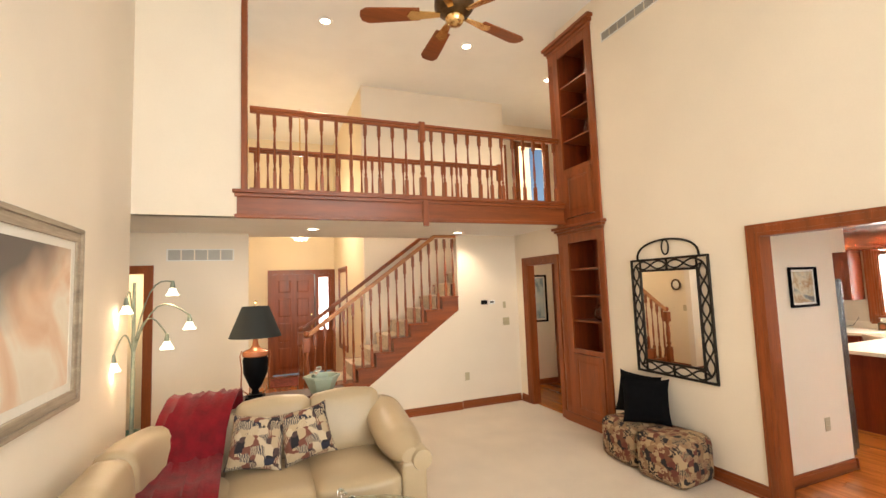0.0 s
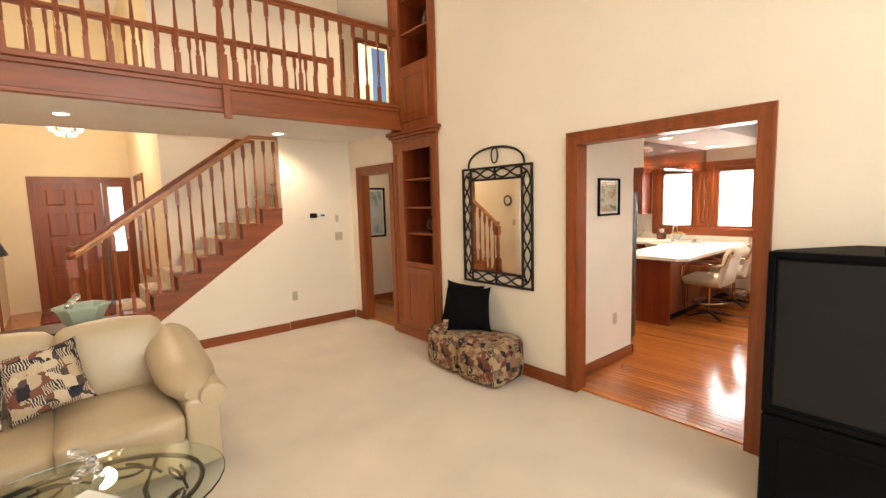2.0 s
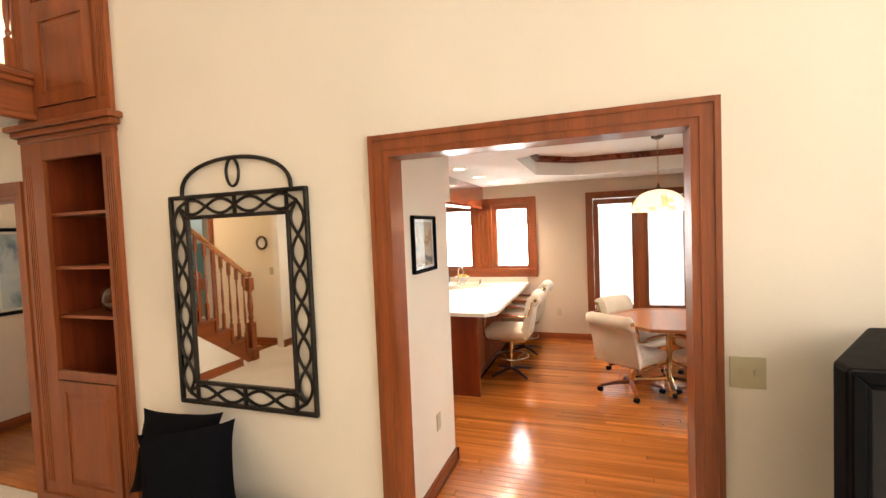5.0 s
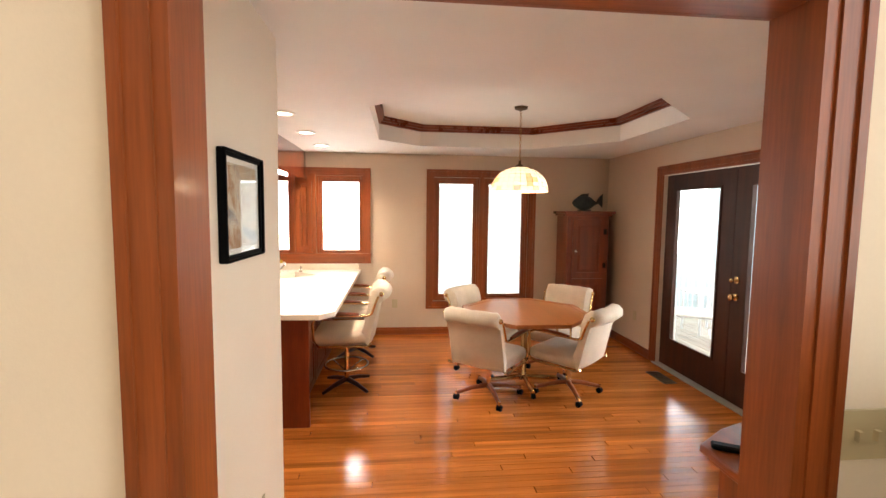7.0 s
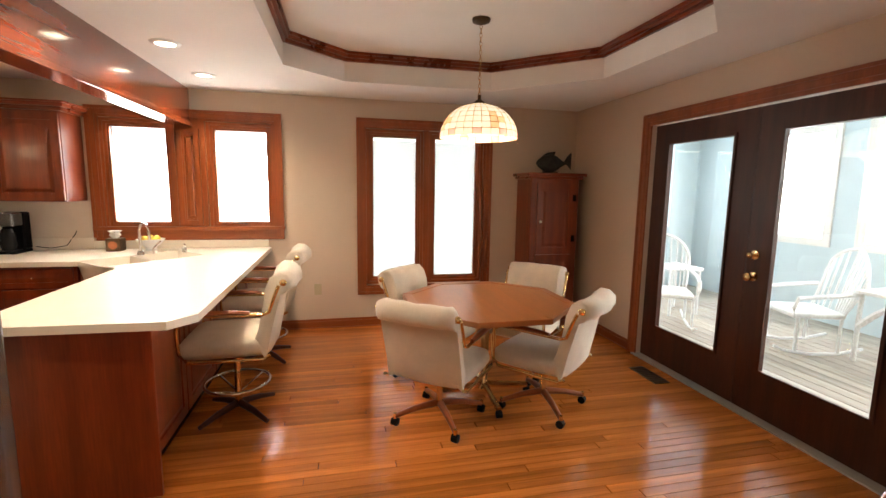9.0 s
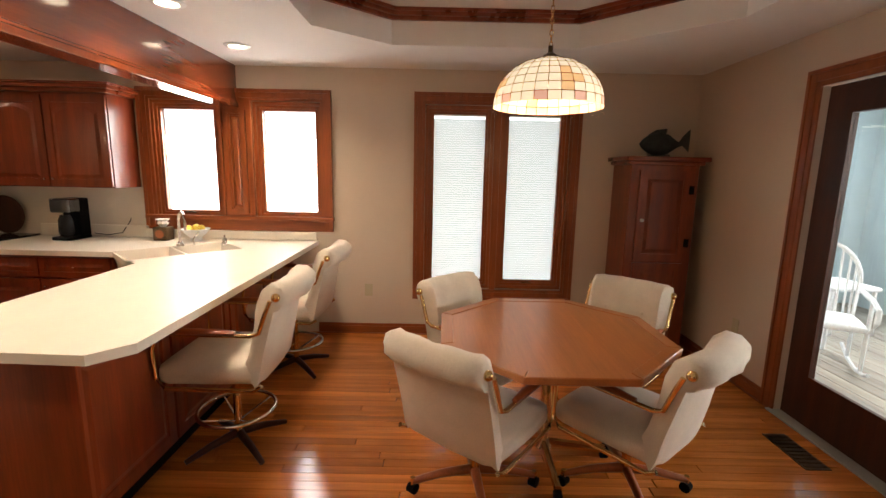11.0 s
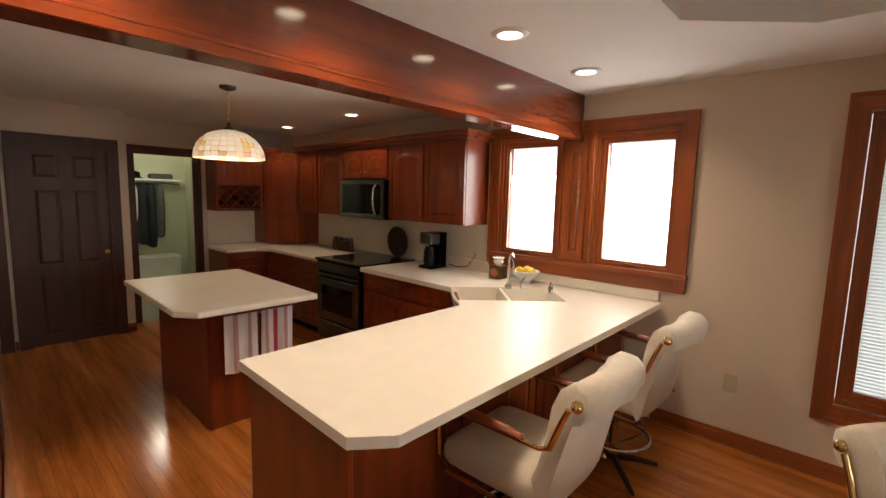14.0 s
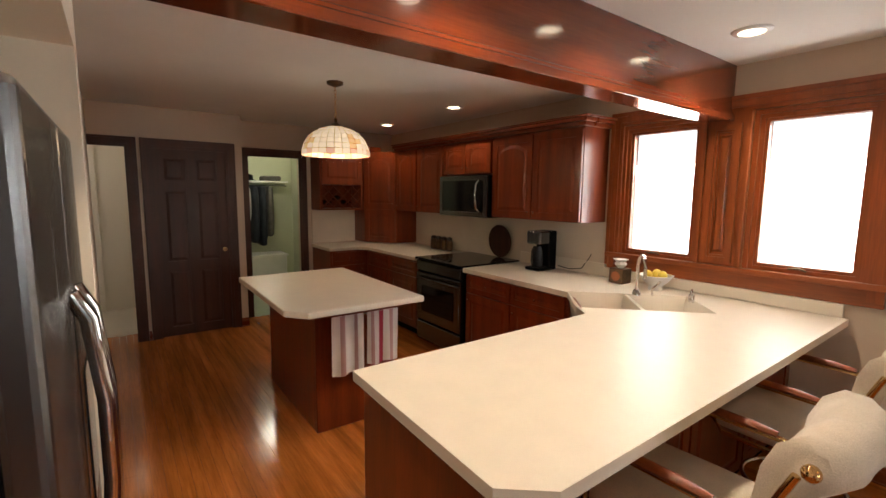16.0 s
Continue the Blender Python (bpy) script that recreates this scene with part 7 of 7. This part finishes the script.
first = dining_chair()
spots = [(7.43, 1.55, -39), (7.46, 0.80, 42), (8.14, 1.45, -134), (8.14, 0.68, 136)]
first.matrix_basis = pose(spots[0][0], spots[0][1], 0.012, 0, 0, spots[0][2])
for x, y, a in spots[1:]:
    copy_thing(first, pose(x, y, 0.012, 0, 0, a))
first = bar_stool()
first.matrix_basis = pose(7.765, 2.85, 0.012, 0, 0, 92)
copy_thing(first, pose(8.76, 2.85, 0.012, 0, 0, 90))

# ---- cupboard and fish ----
t = thing("corner_cupboard", (9.37, -0.13, 0), "tall narrow dark pine cupboard with panelled doors", "cupboard")
part("body", Geo().box(9.18, 9.57, -0.37, 0.19, 0.012, 1.655), "cherry_z", t, bevel=0.004)
part("crown", Geo().box(9.15, 9.57, -0.40, 0.22, 1.655, 1.685).box(9.12, 9.57, -0.43, 0.25, 1.685, 1.72), "cherry_y", t, bevel=0.006)
part("plinth", Geo().box(9.16, 9.57, -0.39, 0.21, 0.012, 0.09), "cherry_y", t, bevel=0.005)
tf = facing((9.18, 0, 0), (0, 1, 0), (-1, 0, 0))
cab_front(t, tf, -0.30, 0.12, 0.86, 1.61, 0)
cab_front(t, tf, -0.30, 0.12, 0.11, 0.84, 0)
part("knob", Geo(tf).tube([(0.08, 1.20, 0.022), (0.08, 1.20, 0.045)], 0.014), "white", t, "white porcelain knob")
for z in (0.98, 1.42):
    part("hinge", Geo(tf).box(-0.33, -0.29, z, z + 0.07, 0.022, 0.027), "matte_black", t)
t = thing("fish_sculpture", (9.30, -0.08, 1.72), "dark verdigris metal fish on top of the cupboard", "sculpture")
g = Geo()
prof = [(0.20, 0.008, 0.01), (0.17, 0.05, 0.03), (0.10, 0.10, 0.05), (0.0, 0.125, 0.06), (-0.10, 0.10, 0.045), (-0.17, 0.05, 0.025), (-0.21, 0.025, 0.012), (-0.25, 0.05, 0.008), (-0.32, 0.12, 0.006)]
m = 12
vs = [(9.32 + w * math.cos(2 * math.pi * k / m), -0.02 + y, 1.80 + h_ * math.sin(2 * math.pi * k / m) + (0.04 if y < -0.24 else 0)) for y, h_, w in prof for k in range(m)]
g.add(vs, [(i * m + k, i * m + (k + 1) % m, (i + 1) * m + (k + 1) % m, (i + 1) * m + k) for i in range(len(prof) - 1) for k in range(m)] + [tuple(range(m)), tuple((len(prof) - 1) * m + k for k in range(m))])
g.prism([(-0.08, 1.88), (0.10, 1.89), (0.02, 1.945), (-0.10, 1.96)], 9.316, 9.324, 0)
g.box(9.26, 9.38, -0.12, 0.06, 1.6655, 1.69)
g.v = [(9.30 + (a - 9.32) * 0.8, -0.10 + (b + 0.06) * 0.8, 1.7205 + (c - 1.6655) * 0.8) for a, b, c in g.v]
part("fish_body", g, "fish", t, smooth=True)

# ---- television stand by the opening ----
t = thing("tv_stand", (5.0, 0.5, 0), "bow-fronted reddish wood television stand", "tv stand")
bow = [(4.62, 0.98), (5.42, 0.98), (5.55, 0.78), (5.66, 0.5), (5.66, 0.2), (5.42, -0.1), (4.62, -0.1)]
part("body", Geo().prism([(4.66, 0.92), (5.36, 0.92), (5.49, 0.74), (5.59, 0.48), (5.59, 0.22), (5.37, -0.05), (4.66, -0.05)], 0.012, 0.60), "oak_z", t)
part("top", Geo().prism(bow, 0.60, 0.635), "oak_x", t, bevel=0.008, seg=2)
part("under_moulding", Geo().prism([(4.64, 0.95), (5.39, 0.95), (5.52, 0.76), (5.62, 0.49), (5.62, 0.21), (5.39, -0.07), (4.64, -0.07)], 0.565, 0.60), "oak_x", t, bevel=0.006)
t = thing("television", (5.03, 0.6, 0.635), "black television seen from its edge with a small red sticker", "television")
part("housing", Geo().prism([(4.94, 0.70), (5.14, 0.68), (5.12, 1.50), (5.0, 1.50)], 0.10, 0.90, 1), "matte_black", t, bevel=0.012)
part("foot", Geo().box(4.86, 5.22, 0.3, 0.85, 0.635, 0.70), "matte_black", t, bevel=0.01)
part("screen", Geo().box(5.139, 5.146, 0.16, 0.84, 0.76, 1.44), "black", t)
part("sticker", Geo().box(5.035, 5.07, 0.90, 0.902, 1.17, 1.20), "red_mark", t, "red sticker")
part("label", Geo().box(5.04, 5.06, 0.90, 0.902, 1.08, 1.13), "vent", t, "grey label")
r = whole("remote_control", Geo().box(-0.10, 0.10, -0.025, 0.025, 0, 0.025), "matte_black", "black remote control on the television stand", "remote", bevel=0.008)
r.matrix_world = pose(5.34, 0.86, 0.636, 0, 0, 60)


# ---- porch furniture ----
def wicker_chair(x, y, a):
    t = thing("wicker_rocker", (0, 0, 0), "white wicker rocking chair on the porch", "chair", "porch chairs")
    part("seat", moved(soft_block(0.5, 0.5, 0.07, 0.01, 4, 0.03), pose(0, 0, 0.38)), "wicker", t, smooth=True)
    g = Geo()
    n = 12
    arc = [(-0.26 + 0.10 * (1 - abs(math.cos(math.pi * k / n))) * -1, 0.29 * math.cos(math.pi * k / n)) for k in range(n + 1)]
    for k in range(n + 1):
        px, py = arc[k]
        part("spindle", Geo().tube([(px * 0.85, py * 0.85, 0.43), (px - 0.10, py, 0.72 + 0.36 * math.sin(math.pi * k / n))], 0.010, 5), "wicker", t)
    part("back_hoop", Geo().tube([(px - 0.10, py, 0.72 + 0.36 * math.sin(math.pi * k / n)) for k, (px, py) in enumerate(arc)], 0.02, 6), "wicker", t)
    for s in (-1, 1):
        part("arm", Geo().tube([(-0.3, s * 0.29, 0.66), (0.0, s * 0.31, 0.63), (0.24, s * 0.29, 0.6), (0.27, s * 0.28, 0.5), (0.24, s * 0.26, 0.4)], 0.022, 6), "wicker", t)
        part("rocker", Geo().tube([(-0.42, s * 0.25, 0.10), (-0.2, s * 0.25, 0.035), (0.05, s * 0.25, 0.02), (0.3, s * 0.25, 0.05), (0.4, s * 0.25, 0.09)], 0.016, 6), "wicker", t)
        for xx in (-0.2, 0.2):
            part("leg", Geo().tube([(xx, s * 0.25, 0.03), (xx, s * 0.25, 0.40)], 0.016, 6), "wicker", t)
    t.matrix_basis = pose(x, y, -0.095, 0, 0, a)
    return t


w = wicker_chair(8.35, -2.6, 70)
copy_thing(w, pose(9.35, -1.75, -0.095, 0, 0, 150))
t = thing("porch_table", (7.6, -3.0, -0.1), "white wicker porch table", "table")
part("tabletop", Geo().box(7.2, 8.0, -3.35, -2.75, 0.58, 0.62), "wicker", t, bevel=0.01)
for x in (7.24, 7.96):
    for y in (-3.31, -2.79):
        part("leg", Geo().tube([(x, y, -0.1), (x, y, 0.58)], 0.022, 6), "wicker", t)
part("arched_apron", Geo().tube([(7.24 + 0.72 * k / 10, -2.79, 0.25 + 0.28 * math.sin(math.pi * k / 10)) for k in range(11)], 0.03, 6), "wicker", t)
t = thing("porch_side_table", (9.9, -2.3, -0.1), "small white porch side table", "table")
part("tabletop", Geo().box(9.65, 10.15, -2.55, -2.05, 0.50, 0.54), "wicker", t, bevel=0.01)
for x in (9.69, 10.11):
    for y in (-2.51, -2.09):
        part("leg", Geo().tube([(x, y, -0.1), (x, y, 0.5)], 0.02, 6), "wicker", t)

# clock and switch on the foyer wall
t = thing("wall_clock", (0.35, 7.08, 1.69), "small round dark wall clock with cream dial", "clock")
W = lambda a, b, c: (0.35 + c, 7.08 + a, 1.69 + b)
part("rim", Geo(W).lathe([(0.11, 0), (0.12, 0.015), (0.085, 0.03), (0.08, 0.012)], 0, 0, 20, True), "bronze", t, smooth=True)
part("dial", Geo(W).lathe([(0.085, 0.002), (0.085, 0.012)], 0, 0, 20), "mat_white", t)

# ---- kitchen floor, plank by plank ----
kf = struct("floor_kitchen", Geo().box(4.5, 9.6, -0.6, 8.2, -0.12, 0.0), "joint", "glossy honey oak strip floor in kitchen and dining area", "floor")
rng = random.Random(4)
extra = Geo()
shared = {}
PW = 0.062
row = 0
x = 4.505
while x < 9.59:
    y = -0.56 - rng.random() * 0.9
    while y < 8.1:
        L = rng.choice((0.9, 1.3, 1.7, 2.1, 2.6))
        a, b = max(y, -0.56), min(y + L - 0.002, 8.14)
        if b - a > 0.05:
            if b < 4.4 and 4.5 < x < 8.9:
                key = round(b - a, 1)
                if key not in shared:
                    shared[key] = Geo().add([(-PW / 2 + 0.0006, 0, 0), (PW / 2 - 0.0006, 0, 0), (PW / 2 - 0.0006, 1, 0), (-PW / 2 + 0.0006, 1, 0), (-PW / 2 + 0.0013, 0.0015, 0.012), (PW / 2 - 0.0013, 0.0015, 0.012), (PW / 2 - 0.0013, 0.9985, 0.012), (-PW / 2 + 0.0013, 0.9985, 0.012)],
                                            [(4, 5, 6, 7), (0, 1, 5, 4), (1, 2, 6, 5), (2, 3, 7, 6), (3, 0, 4, 7)]).mesh("plank")
                p = part("plank", shared[key], "plank", kf)
                p.location = (x + PW / 2, a, 0)
                p.scale.y = b - a
            else:
                extra.box(x + 0.0008, x + PW - 0.0008, a, b, 0, 0.012)
        y += L
    x += PW
rest = part("plank_field", extra, "plank", kf)
rest["kind"] = "stuff"
